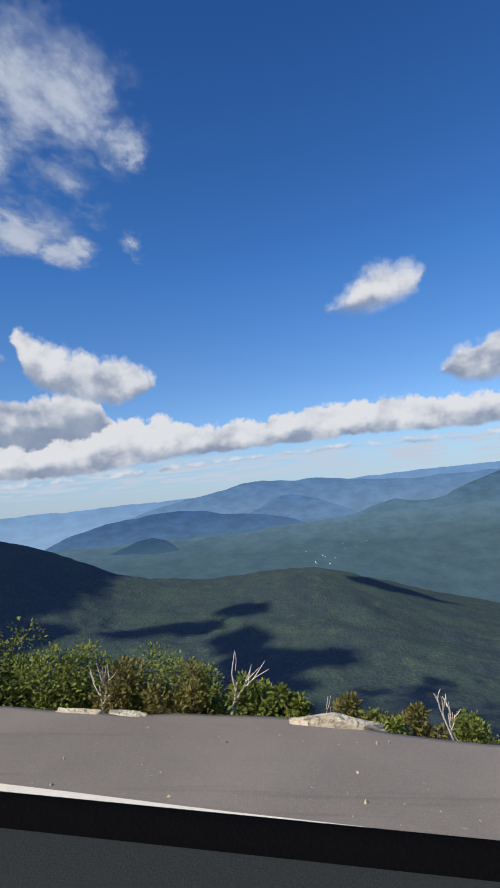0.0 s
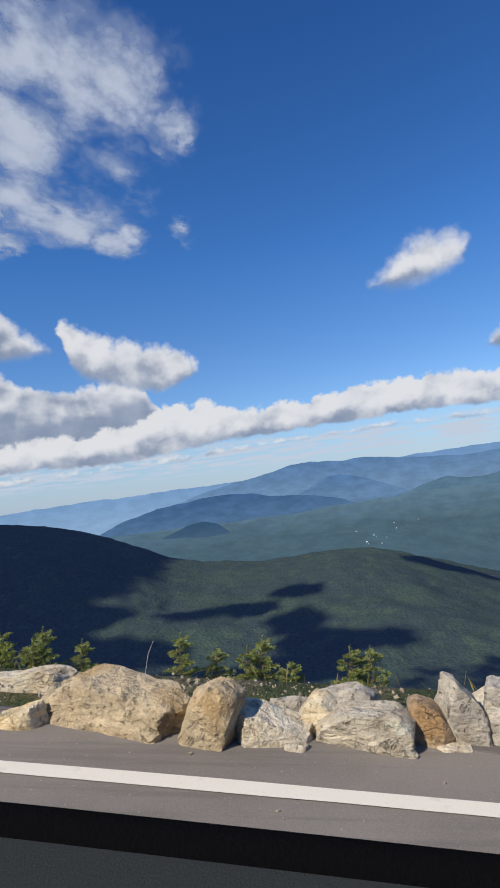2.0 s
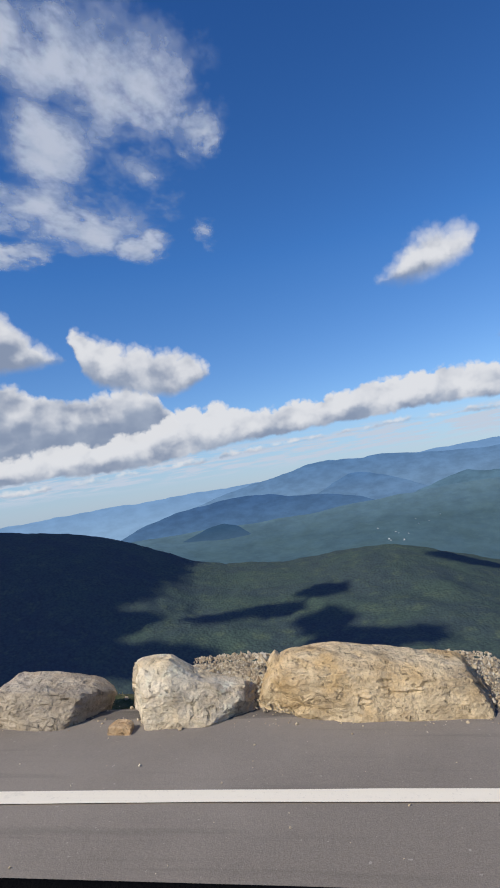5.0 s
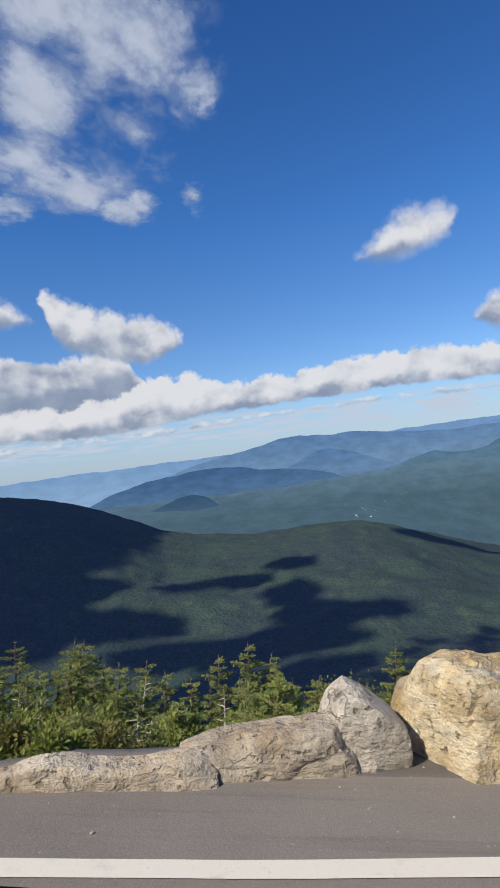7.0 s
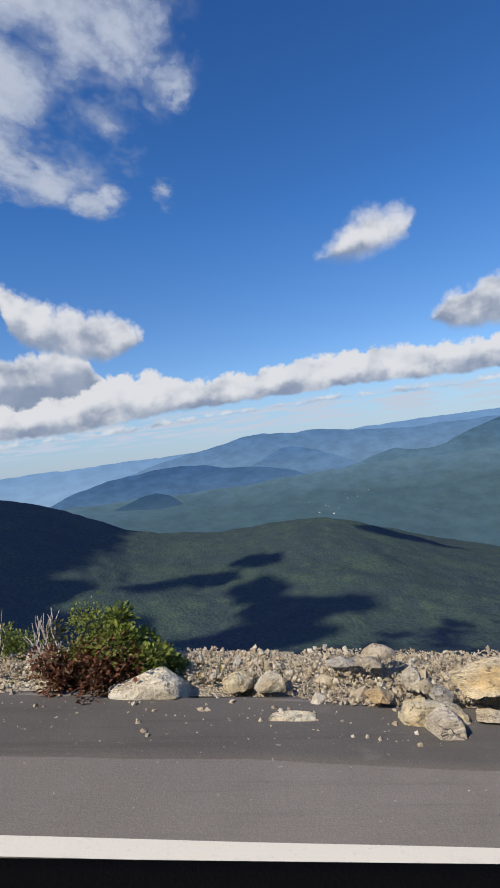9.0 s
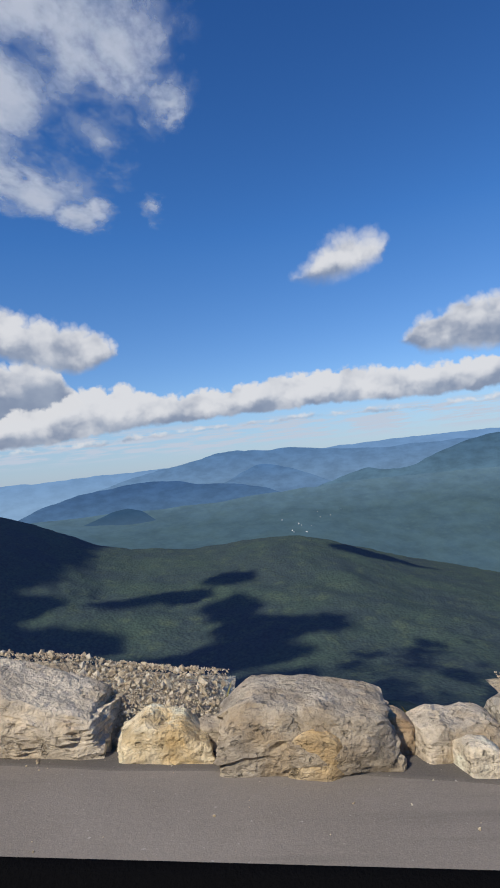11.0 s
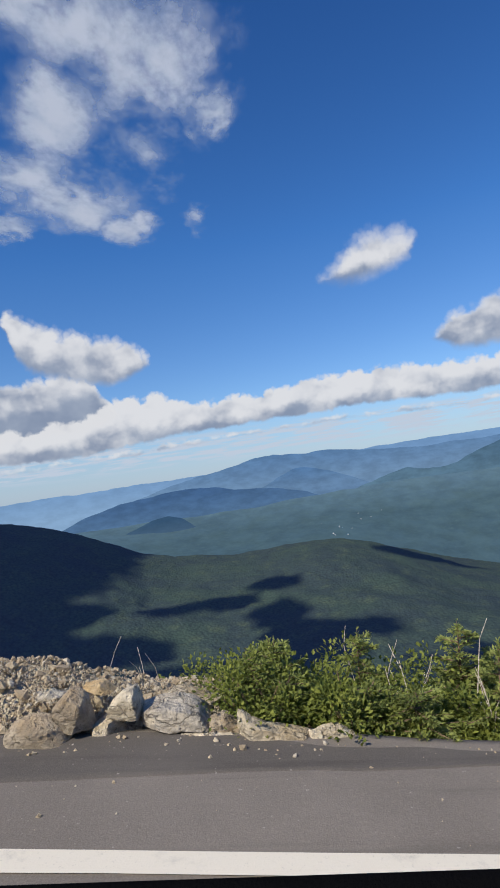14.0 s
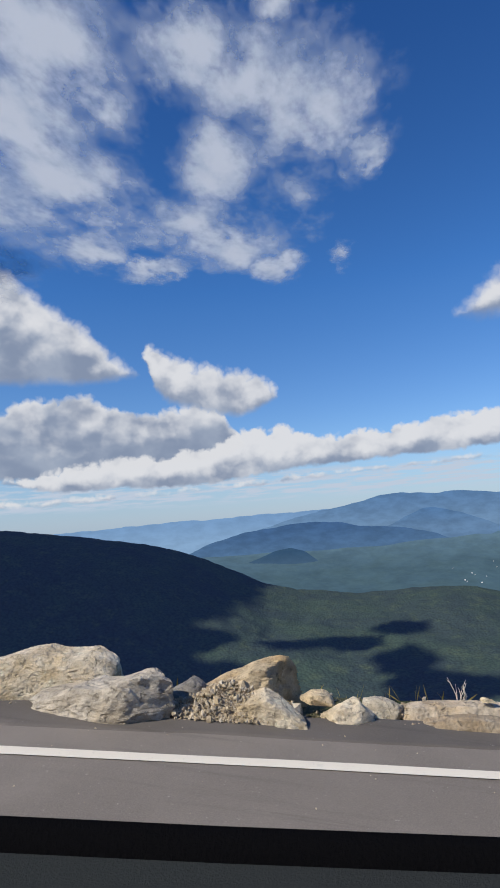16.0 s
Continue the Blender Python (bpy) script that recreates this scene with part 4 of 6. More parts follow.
# ---- ground, mountains, road ----
near_ground()
wide_land()
backdrop_valley()
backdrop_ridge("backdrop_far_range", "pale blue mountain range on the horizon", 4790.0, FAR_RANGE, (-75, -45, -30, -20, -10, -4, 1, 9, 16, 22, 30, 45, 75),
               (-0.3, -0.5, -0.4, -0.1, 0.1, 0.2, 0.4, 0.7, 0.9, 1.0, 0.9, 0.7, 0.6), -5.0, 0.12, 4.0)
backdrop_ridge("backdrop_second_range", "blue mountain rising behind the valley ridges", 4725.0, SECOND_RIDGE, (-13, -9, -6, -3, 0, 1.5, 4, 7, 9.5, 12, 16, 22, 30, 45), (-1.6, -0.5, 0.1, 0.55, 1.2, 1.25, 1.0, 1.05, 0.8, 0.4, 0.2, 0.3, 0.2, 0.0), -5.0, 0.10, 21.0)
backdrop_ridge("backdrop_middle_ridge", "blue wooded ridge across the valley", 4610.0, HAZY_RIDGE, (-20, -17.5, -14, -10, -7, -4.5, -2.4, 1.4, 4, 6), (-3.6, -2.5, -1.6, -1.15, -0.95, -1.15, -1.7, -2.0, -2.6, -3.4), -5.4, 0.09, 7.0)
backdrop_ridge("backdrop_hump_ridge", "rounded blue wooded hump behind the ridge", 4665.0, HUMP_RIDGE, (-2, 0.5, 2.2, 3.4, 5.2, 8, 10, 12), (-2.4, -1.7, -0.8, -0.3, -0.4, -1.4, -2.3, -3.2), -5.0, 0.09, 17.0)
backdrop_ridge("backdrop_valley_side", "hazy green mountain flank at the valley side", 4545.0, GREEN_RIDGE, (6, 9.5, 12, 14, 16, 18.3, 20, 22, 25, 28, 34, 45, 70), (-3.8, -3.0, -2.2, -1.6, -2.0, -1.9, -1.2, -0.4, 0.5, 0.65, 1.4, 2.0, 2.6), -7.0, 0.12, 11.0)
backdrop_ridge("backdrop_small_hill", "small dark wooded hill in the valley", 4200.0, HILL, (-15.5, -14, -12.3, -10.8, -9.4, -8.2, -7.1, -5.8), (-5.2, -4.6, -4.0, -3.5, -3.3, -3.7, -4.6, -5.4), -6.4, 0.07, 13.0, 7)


def house(az, el, size):
    """A small white valley house: walls, pitched roof, seen from many kilometres."""
    start, end = min(float(crest_el(az)) - 1.2, -6.0), float(np.interp(az, (-2, 10, 25), (-3.7, -2.9, -2.6)))
    r = 2960 + 1500 * ((el - start) / (end - start)) ** 0.8 - 12
    root = new("house")
    walls, roof = bmesh.new(), bmesh.new()
    w, d, h = size, size * 0.7, size * 0.55
    bmesh.ops.create_cube(walls, size=1.0, matrix=Matrix.Translation((0, 0, h / 2)) @ Matrix.Diagonal((w, d, h, 1)))
    a = [roof.verts.new(p) for p in ((-w * 0.55, -d * 0.6, h), (w * 0.55, -d * 0.6, h), (w * 0.55, d * 0.6, h), (-w * 0.55, d * 0.6, h), (-w * 0.55, 0, h * 1.6), (w * 0.55, 0, h * 1.6))]
    for f in ((0, 1, 5, 4), (2, 3, 4, 5), (0, 4, 3), (1, 2, 5), (3, 2, 1, 0)):
        roof.faces.new([a[q] for q in f])
    part("wall", walls, HOUSE_WALL, root)
    part("roof", roof, HOUSE_ROOF, root)
    root.matrix_world = pose(r * math.sin(radians(az)), r * math.cos(radians(az)), r * math.tan(radians(el)) - 1.5, 0, 0, 40 * math.sin(az * 9))
    tagged(root, "tiny white building far down in the valley", "house", "valley town")


HOUSE_WALL, HOUSE_ROOF = plain_material("white siding", (0.8, 0.79, 0.76), 0.8, 2.0, 0.05), plain_material("light metal roof", (0.7, 0.71, 0.72), 0.5, 2.0, 0.05)
for az, el, size in ((6.3, -7.1, 7), (6.45, -7.25, 4.5), (7.0, -6.5, 6), (7.7, -7.35, 7), (7.25, -6.65, 4), (9.0, -5.5, 4.5), (9.2, -6.0, 5), (11.3, -5.4, 4.5), (5.4, -6.0, 3.5), (8.2, -6.8, 3.5), (10.2, -5.9, 3.5)):
    house(az, el, size)

road_top = strip("road", -15.5, 134, -7.0, 1.35, 0.0, ASPHALT, 0.25, 0.22, 3.0)
tagged(road_top, "worn grey asphalt mountain road", "road", kind="structure")


def edge_line():
    s = np.arange(-15, 133, 0.25)
    half = np.interp(s, (0, 48, 53.5, 60, 100, 105, 111, 116), (0.05, 0.05, 0.042, 0.05, 0.05, 0.062, 0.068, 0.05))
    ss, kk = np.meshgrid(s, (-1.0, -0.5, 0.0, 0.5, 1.0), indexing="ij")
    rough = over(lambda a, b: 0.005 * fbm(a, b, 4, 1.0), ss * 1.5, kk * 3.0)
    sway = np.interp(s, (-0.6, 0.6, 1.7, 6, 9.3, 14, 26, 30, 33.7, 42, 50.3, 53.4, 58, 66.4, 73, 103, 107.5, 111.5, 116, 120), (-0.085, -0.045, 0.0, 0, 0.022, 0, 0.006, 0.01, 0.022, 0.018, 0.014, -0.028, 0.0, 0.014, 0.0, 0.004, 0.018, 0.004, 0.014, 0.004))
    ob = sheet("white_edge_line", road(ss, kk * half[:, None] + sway[:, None] + rough, 0.006), WHITE_PAINT)
    tagged(ob, "solid white painted edge line, slightly worn", "road marking", kind="structure")


edge_line()
patch = strip("asphalt_patch", 9.0, 126.0, 0.0, 1.15, 0.004, FRESH_ASPHALT, 0.1, 0.12, 7.0, 1.6, 0.02)
tagged(patch, "strip of newer dark asphalt along the pavement edge", "asphalt patch", kind="structure")


def ribbon(name, points, width, z, mat, label, category):
    """A painted mark or a crack on the road: a thin band along points given as (s, n)."""
    path = [Vector((s, n, 0)) for s, n in points]
    rows = []
    for i, p in enumerate(path):
        way = (path[min(i + 1, len(path) - 1)] - path[max(i - 1, 0)]).normalized()
        side = Vector((-way.y, way.x, 0)) * width * (0.5 + 0.12 * noise.noise((p.x * 9, p.y * 9, 1)))
        rows.append([road(p.x + side.x * k, p.y + side.y * k, z) for k in (-1, 0, 1)])
    ob = sheet(name, np.array(rows), mat, False)
    tagged(ob, label, category, kind="structure")


def between(a, b, steps, wobble=0.0, seed=0):
    return [(a[0] + (b[0] - a[0]) * i / steps + wobble * noise.noise((i * 0.7, seed, 3)), a[1] + (b[1] - a[1]) * i / steps + wobble * noise.noise((i * 0.5, seed, 7))) for i in range(steps + 1)]


for a, b, w in (((5.45, 0.15), (4.53, 0.98), 0.066), ((4.93, 0.40), (4.80, 0.59), 0.058), ((57.35, -0.02), (57.20, 0.15), 0.085), ((101.75, 0.18), (101.05, 0.66), 0.085), ((100.62, 0.56), (100.45, 0.62), 0.09)):
    ribbon("yellow_mark", between(a, b, 14, 0.009, w * 90), w, 0.005, YELLOW_PAINT, "hand-sprayed yellow survey mark on the asphalt", "road marking")


CRACK = plain_material("pale crack filling", (0.46, 0.43, 0.38), 0.9, 40.0, 0.3)
for k, (a, b) in enumerate((((30.8, -0.13), (30.5, -0.12)), ((30.4, -0.15), (29.66, -0.11)), ((29.5, -0.13), (29.1, -0.14)), ((29.25, -0.17), (28.5, -0.21)), ((34.3, -0.19), (33.8, -0.14)), ((33.85, -0.2), (33.5, -0.18)),
                            ((33.35, -0.2), (32.8, -0.14)), ((32.7, -0.15), (32.2, -0.14)), ((26.45, -0.22), (25.9, -0.15)), ((26.05, -0.24), (25.65, -0.2)), ((25.4, -0.22), (25.0, -0.2)), ((28.3, -0.2), (27.5, -0.16)))):
    ribbon("road_crack", between(a, b, 24, 0.010, k), 0.005, 0.008, CRACK, "thin pale crack in the asphalt", "crack")


def car_side():
    """The dark window ledge of the car, drawn along its way up the road."""
    at = (0.0, 2.14, 4.27, 6.39, 8.5, 10.59, 12.67, 14.74, 16.8, 18.85, 20.89, 22.92, 24.95, 26.96, 28.95, 30.91, 32.85, 34.76, 36.62, 38.46, 40.25, 42.01, 43.72, 45.41, 47.05, 48.66, 50.22, 51.78, 53.34, 54.91, 56.49, 58.08, 59.67, 61.28, 62.91, 64.56, 66.23, 67.91, 69.61, 71.33, 73.08, 74.83, 76.6, 78.39, 80.19, 82.01, 83.84, 85.68, 87.54, 89.42, 91.3, 93.21, 95.13, 97.06, 99.03, 101.03, 103.05, 105.1, 107.18, 109.29, 111.43, 113.56, 115.66, 117.73, 119.78)
    off = (-2.063, -2.075, -2.09, -2.105, -2.113, -2.105, -2.09, -2.075, -2.065, -2.068, -2.075, -2.083, -2.105, -2.165, -2.232, -2.279, -2.3, -2.267, -2.216, -2.164, -2.112, -2.06, -2.008, -1.956, -1.904, -1.851, -1.776, -1.64, -1.5, -1.411, -1.353, -1.331, -1.332, -1.365, -1.408, -1.445, -1.481, -1.52, -1.545, -1.53, -1.502, -1.48, -1.46, -1.44, -1.42, -1.4, -1.38, -1.36, -1.34, -1.32, -1.302, -1.29, -1.291, -1.321, -1.376, -1.476, -1.598, -1.741, -1.903, -2.1, -2.3, -2.475, -2.637, -2.789, -2.907)
    up = (1.135, 1.14, 1.145, 1.137, 1.129, 1.114, 1.1, 1.101, 1.102, 1.099, 1.097, 1.099, 1.101, 1.096, 1.092, 1.089, 1.085, 1.08, 1.075, 1.07, 1.065, 1.06, 1.055, 1.05, 1.045, 1.04, 1.035, 1.03, 1.025, 1.03, 1.035, 1.039, 1.043, 1.042, 1.042, 1.043, 1.045, 1.052, 1.059, 1.057, 1.055, 1.057, 1.059, 1.062, 1.064, 1.066, 1.068, 1.07, 1.072, 1.075, 1.077, 1.077, 1.076, 1.075, 1.074, 1.067, 1.059, 1.071, 1.084, 1.095, 1.107, 1.115, 1.123, 1.131, 1.139)
    s = np.arange(-2.0, 122.5, 0.25)
    n0, z0 = np.interp(s, at, off), np.interp(s, at, up)
    z0 = z0 + np.interp(s, (0, 4.3, 12, 30, 50, 100, 111, 116, 120), (-0.003, 0.002, 0.003, 0.004, 0.007, 0.008, 0.005, 0.002, -0.002))
    k = np.ones(3) / 3
    n0, z0 = (np.convolve(np.pad(q, 1, mode="edge"), k, mode="valid") for q in (n0, z0))
    car = new("car_window_ledge")
    tagged(car, "black rubber and grey plastic window ledge of a car", "car door")

    def run(name, mat, profile, label):
        pts = np.stack([road(s, n0 + dn, z0 + dz) for dn, dz in profile], 1)
        ob = sheet(name, pts, mat)
        ob.parent = car
        tagged(ob, label)

    rubber, panel = plain_material("black rubber", (0.004, 0.004, 0.0045), 0.9, 300.0, 0.1), plain_material("dark grey plastic", (0.031, 0.035, 0.035), 0.8, 600.0, 0.1)
    for m in (rubber, panel):
        m.node_tree.nodes["Principled BSDF"].inputs["Specular IOR Level"].default_value = 0.02
    run("seal", rubber, ((0.03, -0.03), (0.026, -0.008), (0.014, 0.0), (0.004, -0.003), (-0.003, -0.010), (-0.005, -0.015)), "black rubber window seal")
    run("inner_panel", panel, ((-0.005, -0.015), (-0.03, -0.025), (-0.06, -0.042), (-0.09, -0.070), (-0.10, -0.30), (-0.10, -0.62)), "dark grey door panel")
    run("outer_panel", plain_material("dark car paint", (0.03, 0.03, 0.033), 0.35, 60.0, 0.1), ((0.03, -0.03), (0.07, -0.12), (0.10, -0.35), (0.10, -0.70), (0.04, -1.02), (0.02, -1.35)), "dark painted door skin")


car_side()


# ---- clouds that shade the slopes, and the near cloud overhead ----
def shade_cloud(x, y, rx, ry, seed, ground=-420.0, top=2500.0):
    """A fair-weather cloud high up, over the place that lies in its shade along the sun's way."""
    k = (top - ground) / sun_way.z
    bm = bmesh.new()
    bmesh.ops.create_icosphere(bm, subdivisions=4, radius=1.0)
    for v in bm.verts:
        q = 0.45 * fbm(v.co.x * 1.6, v.co.y * 1.6, 4, seed) + 0.28 * fbm(v.co.x * 4, v.co.y * 4, 3, seed)
        v.co = Vector((v.co.x * (1 + q) * rx, v.co.y * (1 + q) * ry, max(v.co.z, -0.3) * 90.0 * (1 + q)))
    ob = part("cloud", bm, CLOUD_WHITE, smooth=True)
    ob.location = Vector((x, y, ground)) + sun_way * k
    tagged(ob, "white fair-weather cloud high over the slopes", "cloud", "clouds overhead", "structure")


CLOUD_WHITE = plain_material("cloud", (0.8, 0.8, 0.8), 1.0, 0.01, 0.05)
for i, c in enumerate(((-1180, 1960, 430, 330), (-900, 1700, 300, 260), (-1300, 1500, 500, 260), (-760, 1500, 260, 180), (-640, 2020, 90, 110), (-1000, 2200, 300, 200), (-880, 2420, 150, 170), (-1250, 2260, 330, 250), (-1650, 1950, 330, 330), (-720, 1760, 150, 200), 
                       (600, 2440, 130, 45), (740, 2420, 110, 40), (500, 2510, 60, 30))):
    shade_cloud(*c, i * 1.9)
for i, (bearing, away, rx, ry) in enumerate(((-17.5, 2480, 90, 170), (-20, 2330, 170, 260), (-24, 2400, 240, 260), (-29, 2350, 260, 300), (-34, 2300, 270, 300), (-40, 2250, 300, 300), (-47, 2250, 330, 330), (-56, 2200, 380, 380), (-20, 1120, 230, 150), (-10, 1130, 190, 120), (-1, 1180, 150, 80), (-32, 1100, 300, 200), (-45, 1100, 300, 250), (-14, 900, 200, 110), (-26.2, 2100, 190, 170), (-0.7, 1768, 72, 105), (4.3, 1530, 130, 75), (0.8, 1580, 110, 85), (-11.8, 1815, 50, 18), (-5.7, 1908, 88, 40), (-1, 2032, 60, 45), (-6.0, 1400, 270, 75), (-17.5, 1600, 120, 75), (-12.5, 1430, 170, 70))):
    shade_cloud(away * math.sin(radians(bearing)), away * math.cos(radians(bearing)), rx, ry, 60 + i * 2.3, land_height(away, bearing))


def near_cloud():
    """The ragged cloud above the slope: a thin layer, dense in the middle and torn at its rim."""
    mat, n, shader = material("torn cloud")
    at = n.add("ShaderNodeTexCoord").outputs["Object"]
    drawn = n.vec("MULTIPLY", at, (1.0, 0.62, 1.0))
    torn = n.vec("MULTIPLY", n.vec("SUBTRACT", n.noise(drawn, 0.014, 7.0, 0.6, out="Color"), (0.5, 0.5, 0.5)), (110.0, 200.0, 0.0))
    u, v, _ = n.split(n.vec("ADD", at, torn))
    best = None
    for x, y, rx, ry, *thin_by in NEAR_CLOUD:
        du, dv = n.math("DIVIDE", n.math("SUBTRACT", u, x), rx), n.math("DIVIDE", n.math("SUBTRACT", v, y), ry)
        q = n.math("SUBTRACT", 1.0, n.math("SQRT", n.math("ADD", n.math("MULTIPLY", du, du), n.math("MULTIPLY", dv, dv))))
        q = n.math("SUBTRACT", q, thin_by[0] if thin_by else 0.0)
        best = q if best is None else n.math("MAXIMUM", best, q)
    holes = n.noise(drawn, 0.024, 6.0, 0.58)
    folds = n.noise(drawn, 0.03, 4.0, 0.55)
    dense = n.math("ADD", best, n.math("MULTIPLY", n.math("SUBTRACT", holes, 0.5), 1.5))
    cover = n.ramp(dense, -0.2, 0.8)
    thin = n.add("ShaderNodeBsdfTransparent")
    lit = n.add("ShaderNodeBsdfTranslucent")
    # puff shading of this flat layer is mixed into its colour
    n.put(lit.inputs[0], n.mix(n.ramp(n.math("ADD", dense, n.math("MULTIPLY", n.math("SUBTRACT", folds, 0.5), 2.2)), 0.0, 1.0), (0.30, 0.36, 0.44), (0.48, 0.52, 0.55)))
    both = n.add("ShaderNodeMixShader")
    n.put(both.inputs[0], n.math("MULTIPLY", cover, 0.93))
    n.put(both.inputs[1], thin.outputs[0])
    n.put(both.inputs[2], lit.outputs[0])
    n.put(mat.node_tree.nodes["Material Output"].inputs[0], both.outputs[0])
    x, y = np.meshgrid(np.linspace(-900, 60, 25), np.linspace(240, 900, 18), indexing="ij")
    ob = sheet("backdrop_near_cloud", np.stack([x, y, x * 0 + 345.0], -1), mat)
    tagged(ob, "ragged white cloud overhead", "cloud", kind="structure")


NEAR_CLOUD = ((-73, 459, 60, 85), (-42, 525, 48, 45), (-127, 409, 60, 75), (-160, 354, 50, 51), (-174, 519, 60, 81), (-200, 674, 80, 80), (-164, 748, 40, 61), (-316, 700, 65, 40),
              (-339, 464, 80, 107), (-254, 341, 67, 71), (-322, 387, 60, 87), (-426, 464, 90, 135), (-340, 332, 81, 132), (-78, 736, 26, 80, 0.4), (-250, 590, 100, 90, 0.25), (-110, 590, 60, 90, 0.35), (-380, 620, 90, 80, 0.3), (-99, 350, 34, 43), (-560, 520, 120, 160), (-520, 380, 120, 120))
near_cloud()

# ---- stones along the edge ----
# place along and out from the line, length, depth, height, shape, colour, and how high the crown stands along the length, in fifteenths
rock(0.09, 0.98, 0.64, 0.12, 0.11, "s", "W", "79cfca9")
rock(1.29, 0.92, 0.28, 0.10, 0.06, "s", "W", "defffee")
rock(1.59, 0.90, 0.32, 0.09, 0.06, "s", "W", "deeffff")
rock(4.16, 0.86, 0.12, 0.06, 0.06, "s", "W", "eeffffe")
rock(6.04, 1.06, 0.52, 0.09, 0.08, "s", "W", "deffedc")
rock(8.53, 0.91, 0.09, 0.08, 0.06, "b", "W", "deefeed")
rock(8.91, 0.88, 0.28, 0.09, 0.07, "s", "W", "ffffedc")
rock(9.24, 0.96, 0.40, 0.20, 0.15, "b", "G", "bdfedb9", yaw=-14)
rock(9.80, 0.99, 0.78, 0.09, 0.10, "s", "C", "abcefeedcccbb")
rock(10.37, 1.04, 2.00, 0.26, 0.19, "s", "W", "89bbcceffeda8")
rock(10.58, 1.48, 0.50, 0.15, 0.11, "s", "G", "9adffee")
rock(10.91, 1.36, 0.43, 0.25, 0.24, "b", "T", "57bffec")
rock(12.06, 0.90, 0.13, 0.10, 0.05, "b", "W", "479ba99", z=0.1)
rock(12.18, 1.21, 0.80, 0.50, 0.14, "s", "O", "228abddefffff", z=0.15)
rock(12.78, 1.25, 0.35, 0.30, 0.20, "b", "B", "efeca87")
rock(12.93, 0.73, 1.38, 0.42, 0.25, "b", "C", "adeffeedcbba7", yaw=0)
rock(13.15, 1.19, 0.18, 0.20, 0.17, "b", "G", "9bdfecb")
rock(13.70, 0.75, 0.55, 0.36, 0.26, "b", "C", "79cfc97")
rock(13.89, 1.16, 0.38, 0.22, 0.16, "b", "D", "9efffdb")
rock(14.12, 0.87, 0.34, 0.25, 0.21, "b", "G", "ceffeb7", z=0.06)
rock(14.47, 1.01, 0.33, 0.20, 0.12, "b", "W", "38defc8", z=0.12)
rock(16.20, 0.65, 0.24, 0.22, 0.34, "u", "G", "dfffdb9")
rock(16.39, 0.65, 0.32, 0.22, 0.36, "u", "G", "dfeca63")
rock(16.49, 0.51, 0.22, 0.10, 0.07, "b", "W", "ddefeed")
rock(16.57, 0.62, 0.27, 0.26, 0.24, "b", "O", "ceffd95")
rock(16.91, 0.56, 0.59, 0.34, 0.22, "b", "W", "69deffa")
rock(16.98, 0.96, 0.39, 0.22, 0.16, "s", "G", "9bdffca")
rock(17.13, 0.67, 0.28, 0.26, 0.22, "b", "C", "69effd8")
rock(17.22, 0.39, 0.14, 0.09, 0.07, "b", "W", "eeffffe")
rock(17.29, 0.92, 0.31, 0.09, 0.09, "s", "G", "bbdffed")
rock(17.42, 0.50, 0.61, 0.31, 0.21, "b", "W", "5bfeb97")
rock(17.68, 0.43, 0.31, 0.26, 0.35, "u", "T", "aceffed", lean=14)
rock(18.26, 0.60, 1.01, 0.50, 0.28, "b", "T", "89aeffeedddb9", yaw=-16)
rock(18.72, 0.44, 0.32, 0.20, 0.17, "b", "C", "89acef8")
rock(19.05, 1.05, 0.88, 0.20, 0.15, "b", "W", "66789aceffeca")
rock(20.33, 0.83, 0.21, 0.09, 0.09, "b", "O", "bceffee")
rock(20.40, 0.48, 0.18, 0.11, 0.11, "b", "O", "acdffff")
rock(20.56, 0.53, 0.34, 0.24, 0.24, "u", "B", "dffd964")
rock(20.62, 0.46, 0.25, 0.09, 0.08, "s", "C", "deffdcb")
rock(20.82, 0.60, 0.32, 0.26, 0.19, "u", "T", "7befd96")
rock(21.16, 0.58, 0.56, 0.37, 0.24, "b", "T", "38dfeb7")
rock(21.34, 0.71, 0.24, 0.20, 0.17, "b", "W", "9ceffec")
rock(21.48, 0.44, 0.17, 0.14, 0.13, "b", "W", "7aceffe")
rock(21.61, 0.44, 0.11, 0.08, 0.09, "b", "W", "bcdfdcb")
rock(21.66, 0.62, 0.56, 0.30, 0.09, "s", "B", "dfeda75", z=0.09)
rock(21.70, 0.48, 0.08, 0.06, 0.07, "b", "W", "ddeffed")
rock(21.82, 0.49, 0.16, 0.11, 0.11, "b", "W", "acfdba8")
rock(21.96, 0.48, 0.16, 0.11, 0.12, "b", "W", "acfffda")
rock(21.97, 0.64, 0.20, 0.16, 0.12, "b", "G", "5cdefed", z=0.1)
rock(22.13, 0.56, 0.16, 0.10, 0.12, "b", "W", "9cefeb9")
rock(22.31, 0.59, 0.21, 0.12, 0.12, "b", "W", "9beffb9")
rock(22.54, 0.65, 0.34, 0.15, 0.13, "b", "G", "bdffeca")
rock(22.74, 0.69, 0.14, 0.12, 0.12, "b", "B", "bdffca7", z=0.07)
rock(23.29, 0.94, 0.71, 0.40, 0.12, "s", "O", "9dffea2", z=0.15)
rock(24.50, 0.86, 0.49, 0.40, 0.22, "b", "B", "9ceffff")
rock(24.73, 0.80, 0.18, 0.16, 0.16, "b", "W", "acffd85")
rock(24.93, 0.85, 0.31, 0.15, 0.13, "b", "W", "deffeed")
rock(25.16, 0.87, 0.20, 0.26, 0.35, "b", "O", "effea63", yaw=-14)
rock(25.52, 1.03, 0.66, 0.42, 0.30, "b", "O", "468cffa")
